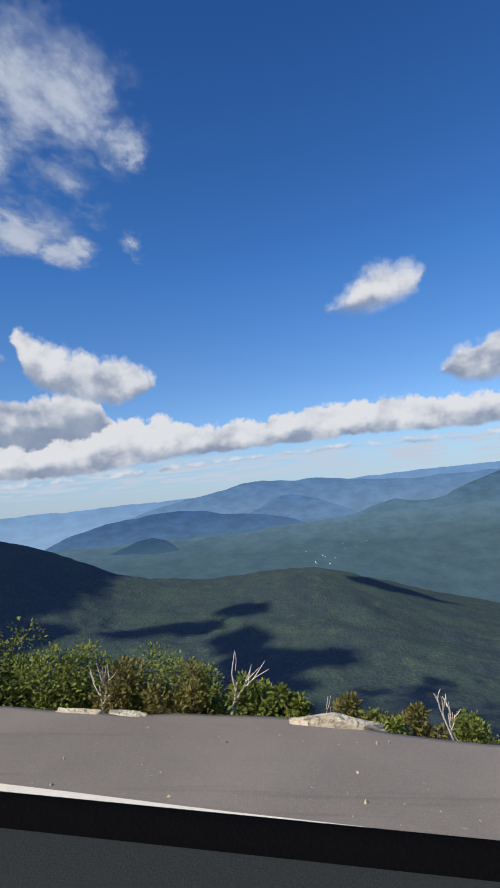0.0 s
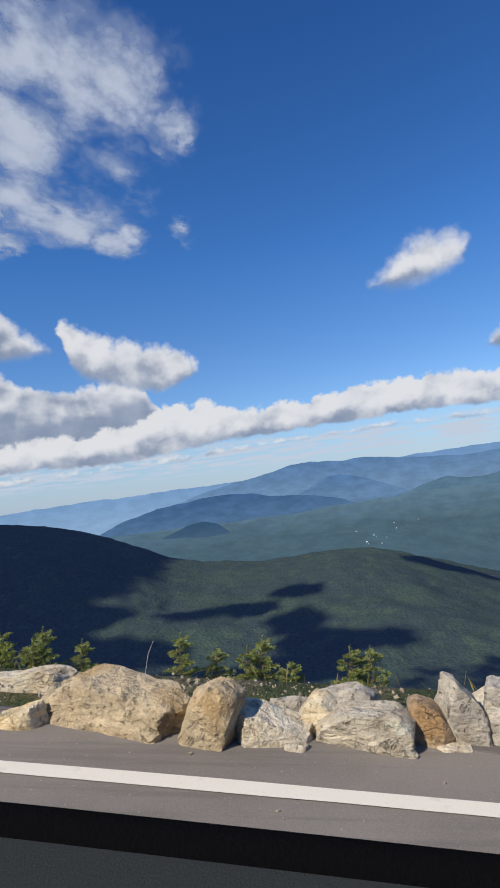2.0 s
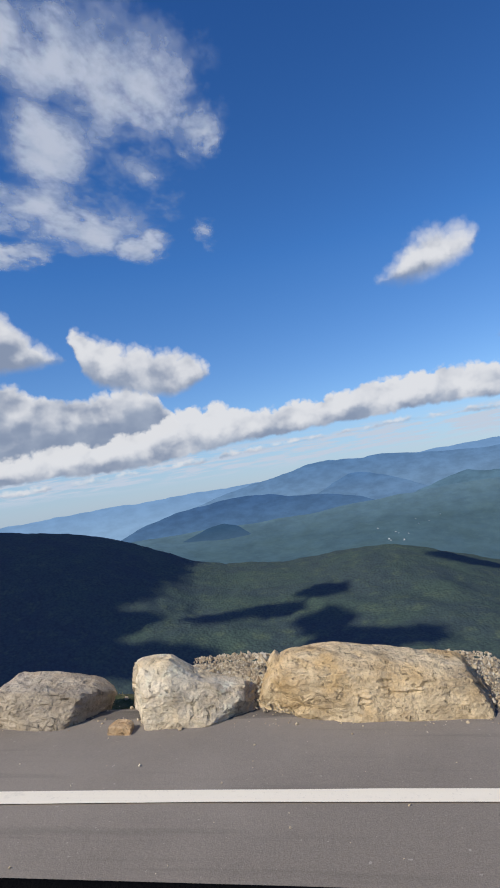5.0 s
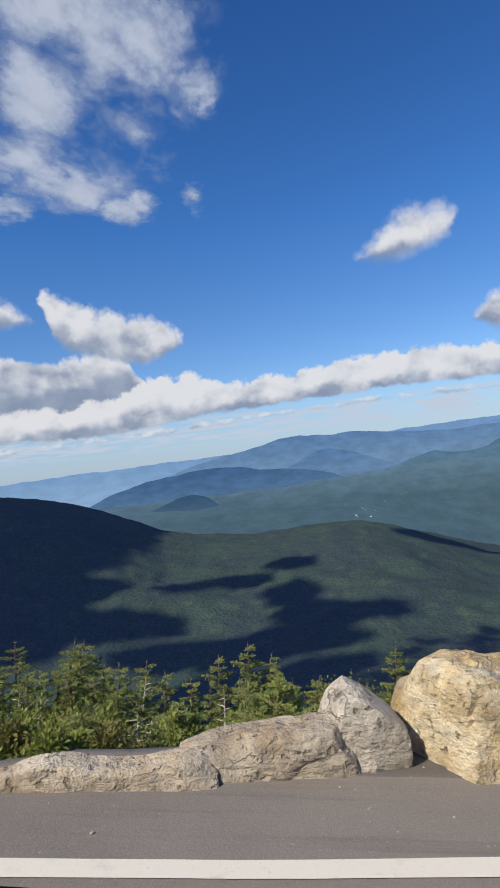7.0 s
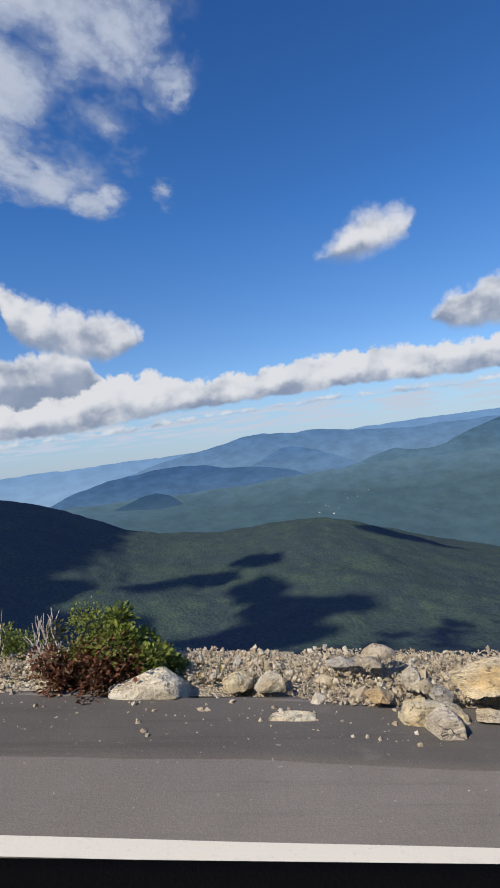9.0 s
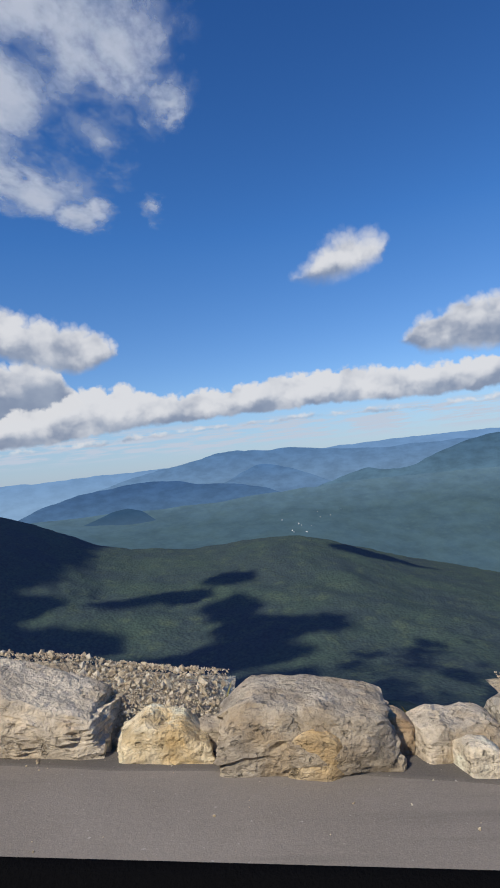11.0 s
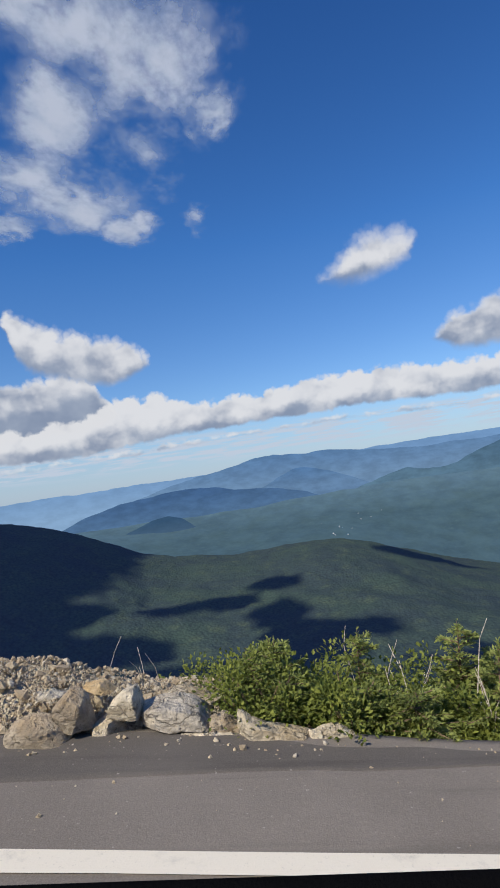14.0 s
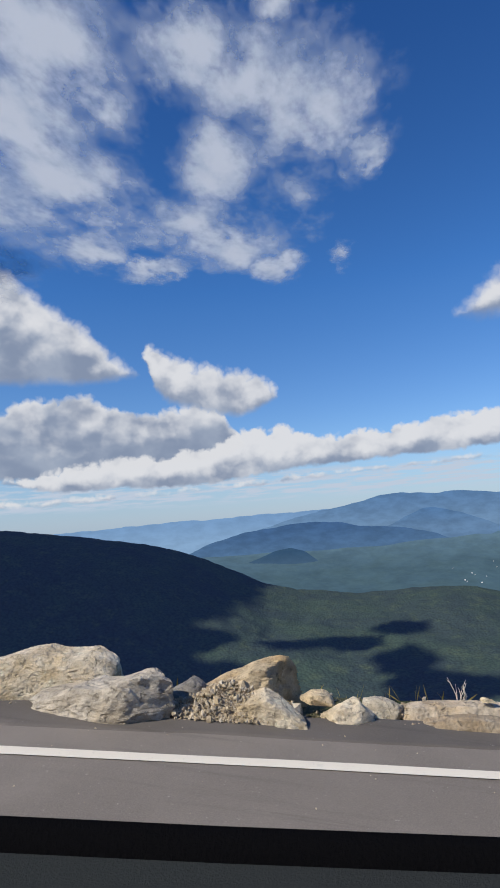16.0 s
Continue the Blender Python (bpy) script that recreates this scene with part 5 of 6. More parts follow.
rock(25.82, 0.98, 0.26, 0.22, 0.21, "b", "W", "befec97")
rock(25.83, 0.90, 0.12, 0.08, 0.09, "b", "W", "bcefdcb")
rock(26.06, 0.97, 0.40, 0.25, 0.36, "u", "G", "cffc953")
rock(26.17, 0.90, 0.14, 0.10, 0.09, "b", "W", "abcffdc")
rock(26.35, 1.27, 0.16, 0.16, 0.26, "b", "G", "8bdffee")
rock(26.50, 1.02, 0.44, 0.28, 0.23, "b", "B", "eeffffe")
rock(27.08, 1.11, 0.73, 0.26, 0.20, "s", "B", "effffff")
rock(27.57, 1.20, 0.49, 0.30, 0.24, "r", "T", "cefffb6")
rock(28.37, 1.30, 0.12, 0.14, 0.15, "b", "O", "acefca8")
rock(28.54, 1.25, 0.28, 0.26, 0.20, "b", "W", "7bdffc6")
rock(28.89, 1.06, 0.38, 0.30, 0.26, "b", "T", "59dfe95")
rock(29.08, 1.43, 0.47, 0.26, 0.07, "s", "T", "9ffeca7", z=0.16)
rock(29.09, 1.07, 0.30, 0.26, 0.24, "b", "W", "5adfd96")
rock(29.70, 1.17, 1.16, 0.39, 0.22, "s", "G", "9bdfffedcb986")
rock(30.55, 1.28, 0.79, 0.42, 0.23, "b", "W", "778acdeffec86", yaw=-10)
rock(31.15, 1.43, 0.55, 0.26, 0.18, "b", "W", "8efffdc", z=0.1)
rock(31.16, 1.27, 0.89, 0.20, 0.13, "s", "W", "9abdffeeddccb")
# added dark filler for the shade below the rust slab
rock(31.74, 1.35, 0.41, 0.14, 0.11, "b", "D", "cdefecb")
rock(31.90, 1.51, 0.74, 0.40, 0.16, "s", "O", "defffe6", z=0.09)
rock(32.17, 1.18, 0.34, 0.09, 0.10, "s", "G", "acefedc")
rock(32.18, 1.39, 0.73, 0.42, 0.10, "s", "O", "24beffe", z=0.1)
rock(32.39, 1.14, 0.14, 0.14, 0.15, "b", "G", "bdefda8")
rock(32.51, 1.18, 0.15, 0.11, 0.11, "b", "T", "adffca9")
rock(32.61, 1.07, 0.14, 0.10, 0.09, "s", "B", "defeddc")
rock(32.70, 1.06, 0.08, 0.09, 0.07, "s", "W", "efffeed")
rock(32.76, 1.06, 0.11, 0.09, 0.07, "s", "W", "efffeed")
rock(32.85, 1.06, 0.14, 0.09, 0.08, "s", "W", "defedcc")
rock(32.95, 1.05, 0.16, 0.09, 0.08, "s", "B", "defeedd")
rock(33.07, 1.07, 0.16, 0.11, 0.10, "s", "W", "defeedc")
# dark slab added to imitate shade in the gap under the next slab
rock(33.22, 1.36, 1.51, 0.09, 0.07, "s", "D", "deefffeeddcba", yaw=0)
rock(33.24, 1.34, 1.63, 0.50, 0.19, "s", "B", "9ffedcba97652", z=0.11)
rock(33.37, 1.02, 0.43, 0.10, 0.09, "s", "W", "abdefdb")
rock(33.73, 1.04, 0.39, 0.24, 0.17, "p", "B", "6bfea75")
rock(34.07, 1.11, 0.39, 0.30, 0.22, "b", "W", "68acefd")
rock(34.48, 1.10, 0.75, 0.26, 0.17, "s", "C", "9ffec96")
rock(34.74, 1.40, 1.69, 0.50, 0.24, "s", "B", "6bdeeeffffeb2", z=0.19, yaw=-7)
# same dark filler, in place of shade beneath the raised slab
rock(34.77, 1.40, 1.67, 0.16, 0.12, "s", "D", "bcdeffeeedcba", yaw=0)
rock(35.24, 1.16, 0.90, 0.28, 0.18, "s", "W", "deefffeeddc97")
rock(35.64, 1.44, 0.42, 0.40, 0.22, "b", "O", "eeffed8", z=0.17)
rock(49.05, 1.08, 0.56, 0.35, 0.21, "b", "W", "8adeeff")
rock(49.08, 0.75, 0.27, 0.14, 0.13, "b", "O", "bdeffff")
rock(49.63, 0.65, 0.27, 0.10, 0.10, "b", "O", "bdfedb9")
rock(49.66, 0.98, 1.24, 0.53, 0.29, "b", "G", "9defedba99886")
rock(50.11, 0.81, 0.92, 0.15, 0.14, "s", "T", "8acefedca9986")
rock(50.43, 1.15, 0.56, 0.50, 0.27, "b", "G", "dfedba5", z=0.07, yaw=-10)
rock(51.50, 1.12, 2.01, 0.60, 0.36, "s", "B", "89abbbccdeeff")
rock(52.43, 0.69, 0.75, 0.50, 0.48, "b", "C", "4dffeed")
rock(52.67, 0.94, 0.23, 0.25, 0.29, "b", "T", "aceffee")
rock(52.94, 0.69, 0.41, 0.32, 0.37, "b", "G", "8dfeca6")
rock(53.35, 0.61, 0.92, 0.34, 0.24, "b", "B", "68abcdeefffe9")
rock(54.09, 0.47, 1.10, 0.16, 0.17, "s", "B", "68adeecccefc5")
rock(56.87, 0.55, 1.67, 0.95, 0.12, "e", "L", "57deeeffdbb75", yaw=-4)
rock(56.91, 0.34, 1.11, 0.50, 0.05, "e", "L", "bbbbbbbbbbbbb", yaw=-4)
rock(58.88, 0.71, 0.33, 0.23, 0.19, "b", "W", "8adffee")
rock(59.12, 0.66, 0.26, 0.20, 0.30, "p", "C", "aefdcb9")
rock(59.44, 0.55, 0.36, 0.18, 0.21, "b", "C", "69ceffd")
rock(60.15, 0.90, 2.13, 0.75, 0.41, "s", "G", "acefedcbaa999", yaw=0)
rock(60.70, 0.60, 0.51, 0.16, 0.29, "b", "W", "5beffea", yaw=0)
rock(61.07, 0.69, 0.30, 0.25, 0.05, "b", "T", "2479832", z=0.19)
rock(61.10, 0.75, 0.30, 0.30, 0.11, "b", "T", "ddefdc2", z=0.24)
rock(61.21, 1.09, 0.64, 0.40, 0.32, "b", "W", "cdeeffd")
rock(61.93, 1.41, 0.37, 0.30, 0.36, "b", "W", "effec96")
rock(62.01, 0.77, 0.16, 0.20, 0.24, "b", "W", "effffff")
rock(62.54, 1.16, 1.38, 0.75, 0.51, "b", "B", "6bdffffedca64", yaw=-4)
rock(62.82, 0.86, 0.17, 0.09, 0.10, "b", "C", "bbdfca9")
rock(63.09, 1.19, 0.41, 0.30, 0.24, "b", "W", "7beffec")
rock(63.27, 1.03, 0.16, 0.12, 0.13, "b", "T", "9adfdb9")
rock(63.77, 1.20, 0.93, 0.60, 0.36, "r", "T", "68bcdefffec95")
rock(64.04, 0.95, 0.16, 0.15, 0.05, "b", "O", "24bdd52", z=0.09)
rock(64.20, 0.92, 0.28, 0.16, 0.16, "b", "B", "7adffa8")
rock(64.48, 1.16, 1.00, 0.60, 0.44, "b", "B", "ffffeeddcbcb8")
rock(65.20, 1.15, 0.43, 0.36, 0.11, "b", "C", "249deef", z=0.15)
rock(65.27, 0.96, 0.20, 0.14, 0.05, "b", "W", "2245222", z=0.07)
rock(65.49, 1.07, 0.14, 0.14, 0.05, "b", "G", "8befb73", z=0.11)
rock(65.55, 0.84, 0.18, 0.18, 0.15, "b", "B", "aceffd7")
rock(65.55, 1.13, 0.09, 0.10, 0.06, "b", "W", "8bdfc85", z=0.12)
rock(65.57, 0.96, 0.35, 0.15, 0.15, "b", "C", "cefeec9")
rock(65.60, 1.22, 0.12, 0.16, 0.11, "b", "W", "8adfd96", z=0.1)
rock(65.74, 1.43, 0.21, 0.14, 0.06, "r", "B", "28fed92", z=0.2)
rock(65.79, 1.12, 0.17, 0.16, 0.05, "s", "T", "238c722", z=0.09)
rock(65.81, 1.35, 0.16, 0.12, 0.05, "r", "B", "69cfd96", z=0.17)
rock(65.96, 1.40, 0.18, 0.14, 0.05, "r", "G", "247b853", z=0.16)
rock(66.26, 0.96, 0.28, 0.10, 0.08, "s", "W", "cdefedc")
rock(66.37, 1.26, 0.18, 0.14, 0.08, "b", "W", "26bfff2", z=0.07)
rock(66.55, 1.33, 0.20, 0.20, 0.07, "b", "C", "48dfdb9", z=0.05)
rock(67.04, 1.24, 0.48, 0.23, 0.17, "b", "W", "68adfb6")
rock(68.47, 1.11, 0.41, 0.34, 0.13, "b", "C", "4bdffff", z=0.11)
rock(68.63, 0.73, 0.22, 0.12, 0.13, "b", "T", "8adeeff")
rock(68.96, 1.08, 0.32, 0.22, 0.17, "b", "O", "7adfeb7")
rock(69.03, 1.38, 0.16, 0.12, 0.05, "b", "G", "237b742", z=0.2)
rock(69.11, 1.27, 0.36, 0.24, 0.10, "b", "O", "9dfdb62", z=0.16)
rock(69.29, 1.38, 0.25, 0.16, 0.05, "s", "W", "37aeb85", z=0.21)
rock(69.36, 1.17, 0.55, 0.34, 0.25, "b", "W", "cfdb764")
rock(69.76, 1.09, 0.60, 0.40, 0.33, "b", "C", "affb985")
rock(70.02, 1.16, 0.15, 0.14, 0.05, "b", "B", "2afdca2", z=0.22)
rock(70.12, 1.07, 0.16, 0.12, 0.06, "b", "C", "259df92", z=0.07)
rock(70.15, 1.33, 0.26, 0.18, 0.05, "b", "C", "2269bb2", z=0.19)
rock(70.65, 1.43, 0.25, 0.14, 0.05, "r", "W", "247ba74", z=0.17)
rock(72.08, 0.83, 0.16, 0.09, 0.09, "b", "C", "bceffff")
rock(72.34, 0.98, 0.44, 0.30, 0.24, "r", "T", "7deffd6")
rock(72.64, 0.91, 0.27, 0.15, 0.14, "b", "B", "78abdfa")
rock(72.84, 0.86, 0.16, 0.09, 0.07, "b", "W", "deeffed")
rock(72.93, 1.10, 1.01, 0.62, 0.34, "b", "G", "5789adffeca86")
rock(73.47, 1.04, 0.09, 0.12, 0.06, "b", "O", "26bfb73", z=0.14)
# a lump of asphalt, built as a dark grey stone
rock(73.50, 0.69, 0.21, 0.11, 0.12, "b", "D", "9bfffb9")
rock(73.69, 1.03, 0.45, 0.24, 0.23, "r", "W", "5bdffd6")
rock(73.94, 1.74, 1.29, 0.35, 0.25, "s", "G", "7adeefffffecb")
rock(74.01, 1.01, 0.29, 0.18, 0.15, "b", "C", "68acef8")
rock(74.15, 0.93, 0.11, 0.10, 0.08, "b", "W", "bdefedd")
rock(90.22, 1.22, 0.86, 0.50, 0.37, "r", "L", "6ddeeefffffff")
rock(90.47, 1.61, 0.32, 0.30, 0.27, "s", "B", "cdeffed")
rock(90.58, 1.21, 0.18, 0.20, 0.09, "b", "W", "28eeff2", z=0.25)
rock(90.80, 1.05, 0.85, 0.46, 0.27, "b", "O", "bcdefecb99874")
rock(90.97, 1.32, 0.74, 0.40, 0.34, "b", "G", "5dffee5", z=0.14)
rock(91.25, 0.90, 0.26, 0.09, 0.12, "b", "B", "9bdfedc")
rock(91.34, 1.13, 0.18, 0.20, 0.22, "b", "G", "bcefd84", z=0.15)
rock(91.34, 1.35, 0.19, 0.20, 0.07, "b", "W", "6aefa62", z=0.32)
rock(91.53, 1.47, 0.47, 0.30, 0.12, "b", "O", "2cffea4", z=0.28)
rock(91.56, 1.05, 0.14, 0.14, 0.05, "b", "W", "2223222", z=0.11)
rock(91.65, 0.93, 0.19, 0.09, 0.08, "b", "D", "cdefeed")
rock(91.87, 1.48, 0.24, 0.16, 0.08, "b", "W", "227bdf2", z=0.26)
rock(92.04, 1.53, 0.16, 0.14, 0.05, "r", "G", "39ffb85", z=0.24)
rock(92.10, 1.01, 0.22, 0.20, 0.05, "b", "B", "2224322", z=0.08)
rock(92.10, 1.12, 0.35, 0.20, 0.05, "s", "T", "22ade82", z=0.13)
rock(92.43, 1.14, 0.12, 0.12, 0.05, "r", "W", "25bfa62", z=0.16)
rock(92.63, 1.64, 0.68, 0.40, 0.30, "s", "B", "fffedb9")
rock(93.86, 1.48, 0.47, 0.40, 0.38, "r", "B", "befffff")
rock(94.12, 1.48, 0.18, 0.20, 0.31, "b", "W", "cdfffd9")
rock(94.34, 1.03, 1.10, 0.35, 0.23, "s", "T", "59bcdddeeffff")
rock(94.42, 1.35, 0.44, 0.34, 0.22, "r", "L", "bdfffed", z=0.15)
rock(94.76, 1.49, 0.41, 0.34, 0.20, "b", "G", "bdffea6", z=0.14)
rock(94.84, 1.27, 0.68, 0.30, 0.17, "b", "G", "9cfec83", z=0.16)
rock(95.12, 1.61, 0.52, 0.34, 0.34, "b", "B", "9cefedb")
rock(95.43, 0.94, 0.16, 0.14, 0.05, "r", "C", "25ac842", z=0.17)
rock(95.45, 0.86, 1.27, 0.25, 0.20, "s", "B", "49bcbaaabcef8")
rock(95.99, 1.35, 0.89, 0.50, 0.12, "s", "G", "58adeefeeddcc", z=0.15, lean=-30)
rock(96.11, 1.04, 0.19, 0.09, 0.10, "b", "B", "cefeb97")
rock(96.32, 0.97, 0.39, 0.18, 0.15, "b", "D", "aaceef9")
rock(96.54, 1.44, 0.46, 0.40, 0.32, "b", "D", "cdfffc6")
rock(98.20, 0.61, 0.76, 0.09, 0.11, "s", "B", "8abcdef")
rock(98.21, 1.07, 1.63, 0.70, 0.31, "s", "L", "2689abbcddeef", z=0.16)
# added dark slab that closes the shaded gap under the lichen slab
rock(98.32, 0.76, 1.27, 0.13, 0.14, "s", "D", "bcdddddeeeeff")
rock(98.70, 0.60, 0.66, 0.09, 0.12, "s", "L", "aeffdb9")
rock(99.03, 0.73, 0.91, 0.27, 0.22, "b", "W", "58aceeffda875")
rock(99.46, 0.63, 0.13, 0.08, 0.06, "s", "W", "deeffee")
rock(102.91, 0.96, 0.25, 0.09, 0.10, "b", "W", "abeffb8")
rock(103.18, 0.96, 0.44, 0.16, 0.17, "s", "W", "fc98765")
rock(103.45, 1.03, 0.21, 0.14, 0.13, "b", "B", "bdefb97")
rock(103.53, 0.96, 0.35, 0.08, 0.06, "s", "W", "eefffee")
rock(103.64, 1.31, 0.37, 0.22, 0.07, "s", "W", "adfa622", z=0.09)
rock(103.73, 1.09, 0.44, 0.30, 0.12, "s", "G", "8cffea4", z=0.06)
rock(103.97, 1.05, 0.19, 0.18, 0.16, "b", "W", "27beff5", z=0.11)
rock(104.07, 1.01, 0.20, 0.16, 0.13, "b", "W", "8adfff8")
rock(104.13, 1.14, 0.19, 0.16, 0.05, "b", "T", "79cef62", z=0.21)
rock(104.23, 0.98, 0.23, 0.20, 0.20, "b", "B", "7adfec4", z=0.08)
rock(104.37, 1.07, 0.16, 0.16, 0.05, "b", "W", "2238322", z=0.21)
rock(104.39, 0.91, 0.35, 0.24, 0.18, "r", "B", "7cefeb7")
rock(106.11, 1.25, 0.46, 0.24, 0.06, "s", "W", "25deeff", z=0.16)
rock(106.13, 1.62, 0.83, 0.40, 0.23, "s", "W", "89cdeffffffff")
rock(106.33, 0.91, 0.64, 0.18, 0.15, "s", "W", "79cffff")
rock(106.59, 1.21, 0.63, 0.30, 0.20, "b", "O", "8ceffda")
# dark stone put in for a shaded hole under the rust boulder
rock(106.70, 1.01, 0.28, 0.10, 0.11, "b", "D", "bcefdca")
rock(106.99, 1.39, 0.74, 0.40, 0.27, "r", "C", "5bffd96")
rock(107.42, 1.15, 0.36, 0.24, 0.18, "b", "T", "68adfca")
rock(108.49, 1.10, 2.03, 0.53, 0.30, "b", "G", "66777889adfa6", yaw=-4)
rock(110.30, 0.99, 0.42, 0.40, 0.27, "b", "W", "cefffff")
# dark stone put in for a shaded hollow
rock(110.44, 0.60, 0.33, 0.14, 0.12, "b", "D", "8adeeff")
rock(111.23, 0.73, 1.75, 0.50, 0.26, "s", "T", "5cdeeffeca988")
rock(112.29, 0.93, 1.38, 0.50, 0.24, "b", "W", "37bcefedca998")
rock(112.79, 0.61, 0.39, 0.14, 0.12, "b", "D", "9beffc8")
rock(113.13, 0.58, 0.47, 0.10, 0.07, "s", "D", "cdefffe")
rock(113.23, 0.95, 0.77, 0.42, 0.24, "b", "D", "effec84", yaw=-12)
rock(114.26, 1.30, 0.13, 0.10, 0.05, "b", "W", "237b742", z=0.11)
rock(114.49, 1.27, 0.15, 0.12, 0.05, "b", "G", "238d952", z=0.12)
rock(114.50, 1.10, 0.98, 0.33, 0.17, "s", "W", "6adffedcbbbbb")
rock(115.03, 1.02, 0.23, 0.10, 0.10, "b", "W", "9bffda9")
rock(115.59, 1.09, 0.15, 0.10, 0.07, "b", "G", "26bfe93", z=0.12)
rock(115.68, 1.26, 0.28, 0.16, 0.05, "b", "W", "26ccb72", z=0.15)
rock(115.76, 0.72, 0.69, 0.11, 0.10, "s", "G", "9beefca")
rock(116.32, 1.12, 0.10, 0.10, 0.18, "b", "W", "cdefedc")
rock(116.49, 1.13, 0.29, 0.20, 0.13, "b", "W", "bcefdba")
rock(116.70, 1.07, 0.41, 0.13, 0.11, "s", "W", "9bdfedc")
rock(116.81, 1.21, 0.56, 0.32, 0.22, "r", "G", "4bdefe9")
rock(117.13, 1.15, 0.26, 0.20, 0.16, "b", "W", "79cfc97")
rock(117.36, 0.98, 0.32, 0.11, 0.10, "b", "B", "abdfeca")
rock(117.54, 1.12, 0.59, 0.26, 0.15, "s", "W", "bdeffec")
rock(118.28, 0.94, 0.10, 0.10, 0.05, "b", "C", "4687422", z=0.16)
rock(118.44, 0.96, 1.01, 0.24, 0.15, "s", "B", "79bcddeeeefff")
rock(118.44, 0.72, 0.78, 0.20, 0.13, "s", "B", "9aacdeeeeefff")
rock(118.99, 0.99, 0.34, 0.18, 0.13, "s", "W", "deffda9")
rock(119.27, 0.76, 0.37, 0.24, 0.19, "b", "W", "68bdfa7")
rock(119.46, 0.92, 0.26, 0.20, 0.08, "b", "T", "38effc3", z=0.1)
rock(119.70, 0.58, 0.24, 0.11, 0.11, "b", "W", "abdfeb9")
rock(119.82, 0.66, 0.60, 0.20, 0.25, "b", "W", "5adfc84")
rock(120.01, 0.92, 1.06, 0.46, 0.39, "b", "T", "24568abdefe95")
rock(120.33, 0.76, 0.21, 0.10, 0.08, "b", "W", "bcffdcb")
rock(120.40, 0.91, 0.39, 0.24, 0.25, "p", "D", "46acfda")
rock(120.96, 0.72, 1.12, 0.46, 0.36, "b", "G", "45678aabcefeb", yaw=-18)
rock(121.65, 1.11, 1.54, 0.50, 0.35, "b", "W", "5679acefeefda")


def sprayed(on, s0, z0, s1, z1, wide):
    """A sprayed stroke that follows a stone's face, seen from the road."""
    bpy.context.view_layer.update()
    into = on.matrix_world.inverted()
    rows = []
    for i in range(15):
        u, row = i / 14, []
        for k in range(6):
            s, z = s0 + (s1 - s0) * u, z0 + (z1 - z0) * u + wide * (k / 5 - 0.5) * (0.8 + 0.5 * noise.noise((u * 5, k * 0.3, s0)))
            a, b = into @ spot(56.6, -1.75, 1.37), into @ spot(s, 0.6, z)
            hit, place, normal, _ = on.ray_cast(a, (b - a).normalized())
            row.append((on.matrix_world @ (place + normal * 0.006))[:] if hit else None)
        rows.append(row)
    rows = [r for r in rows if all(r)]
    if len(rows) > 2:
        ob = sheet("yellow_mark", np.array(rows), YELLOW_PAINT, False)
        tagged(ob, "hand-sprayed yellow survey mark on the stone", "road marking", kind="structure")


for stone in [ob for ob in bpy.data.objects if ob.name.startswith("boulder") and 1.6 < ob.dimensions.x < 3.4 and 55.7 < MID + ob.location.z / GRADE < 57.2]:
    sprayed(stone, 57.34, -0.14, 57.10, -0.05, 0.06)
    sprayed(stone, 56.64, 0.128, 56.54, 0.105, 0.035)

# ---- rubble heaps ----
mound(11.87, 12.60, 0.90, 1.50, 0.06, 3.4, "2222222222222")
mound(13.94, 15.40, 0.64, 1.14, 0.15, 1.7, "aabcefeb85222")
mound(22.23, 23.66, 0.67, 1.17, 0.06, 5.1, "2222222222222")
mound(28.14, 28.74, 1.07, 1.47, 0.06, 6.8, "2222222")
mound(28.62, 29.92, 1.34, 1.79, 0.08, 8.5, "59dffeb875222")
mound(64.88, 66.54, 1.04, 1.94, 0.06, 11.9, "2225ba9754456")
mound(66.23, 68.24, 1.29, 1.99, 0.06, 10.2, "2222222222222")
mound(68.17, 69.87, 1.03, 1.93, 0.12, 15.3, "8beffb8655554")
mound(69.81, 71.50, 1.15, 1.95, 0.06, 13.6, "2226adeeccda6")
mound(71.66, 72.60, 0.90, 1.80, 0.08, 18.7, "22358adffffff")
mound(73.05, 74.88, 0.89, 1.84, 0.29, 17.0, "aabbcfffffdb6")
mound(89.69, 90.67, 0.98, 1.88, 0.21, 22.1, "bceffffffffff")
mound(91.18, 92.89, 0.97, 1.97, 0.20, 20.4, "9bcba99acefeb")
mound(94.70, 96.04, 1.03, 1.83, 0.22, 23.8, "226adfffda832")
mound(103.44, 105.05, 0.95, 1.85, 0.25, 25.5, "fedca86422222")
mound(113.91, 114.51, 1.26, 1.66, 0.06, 28.9, "2222222")
mound(115.29, 116.51, 0.95, 1.55, 0.08, 27.2, "258abcffc9222")
mound(119.54, 120.54, 0.57, 0.92, 0.18, 30.6, "258aceefdc963")


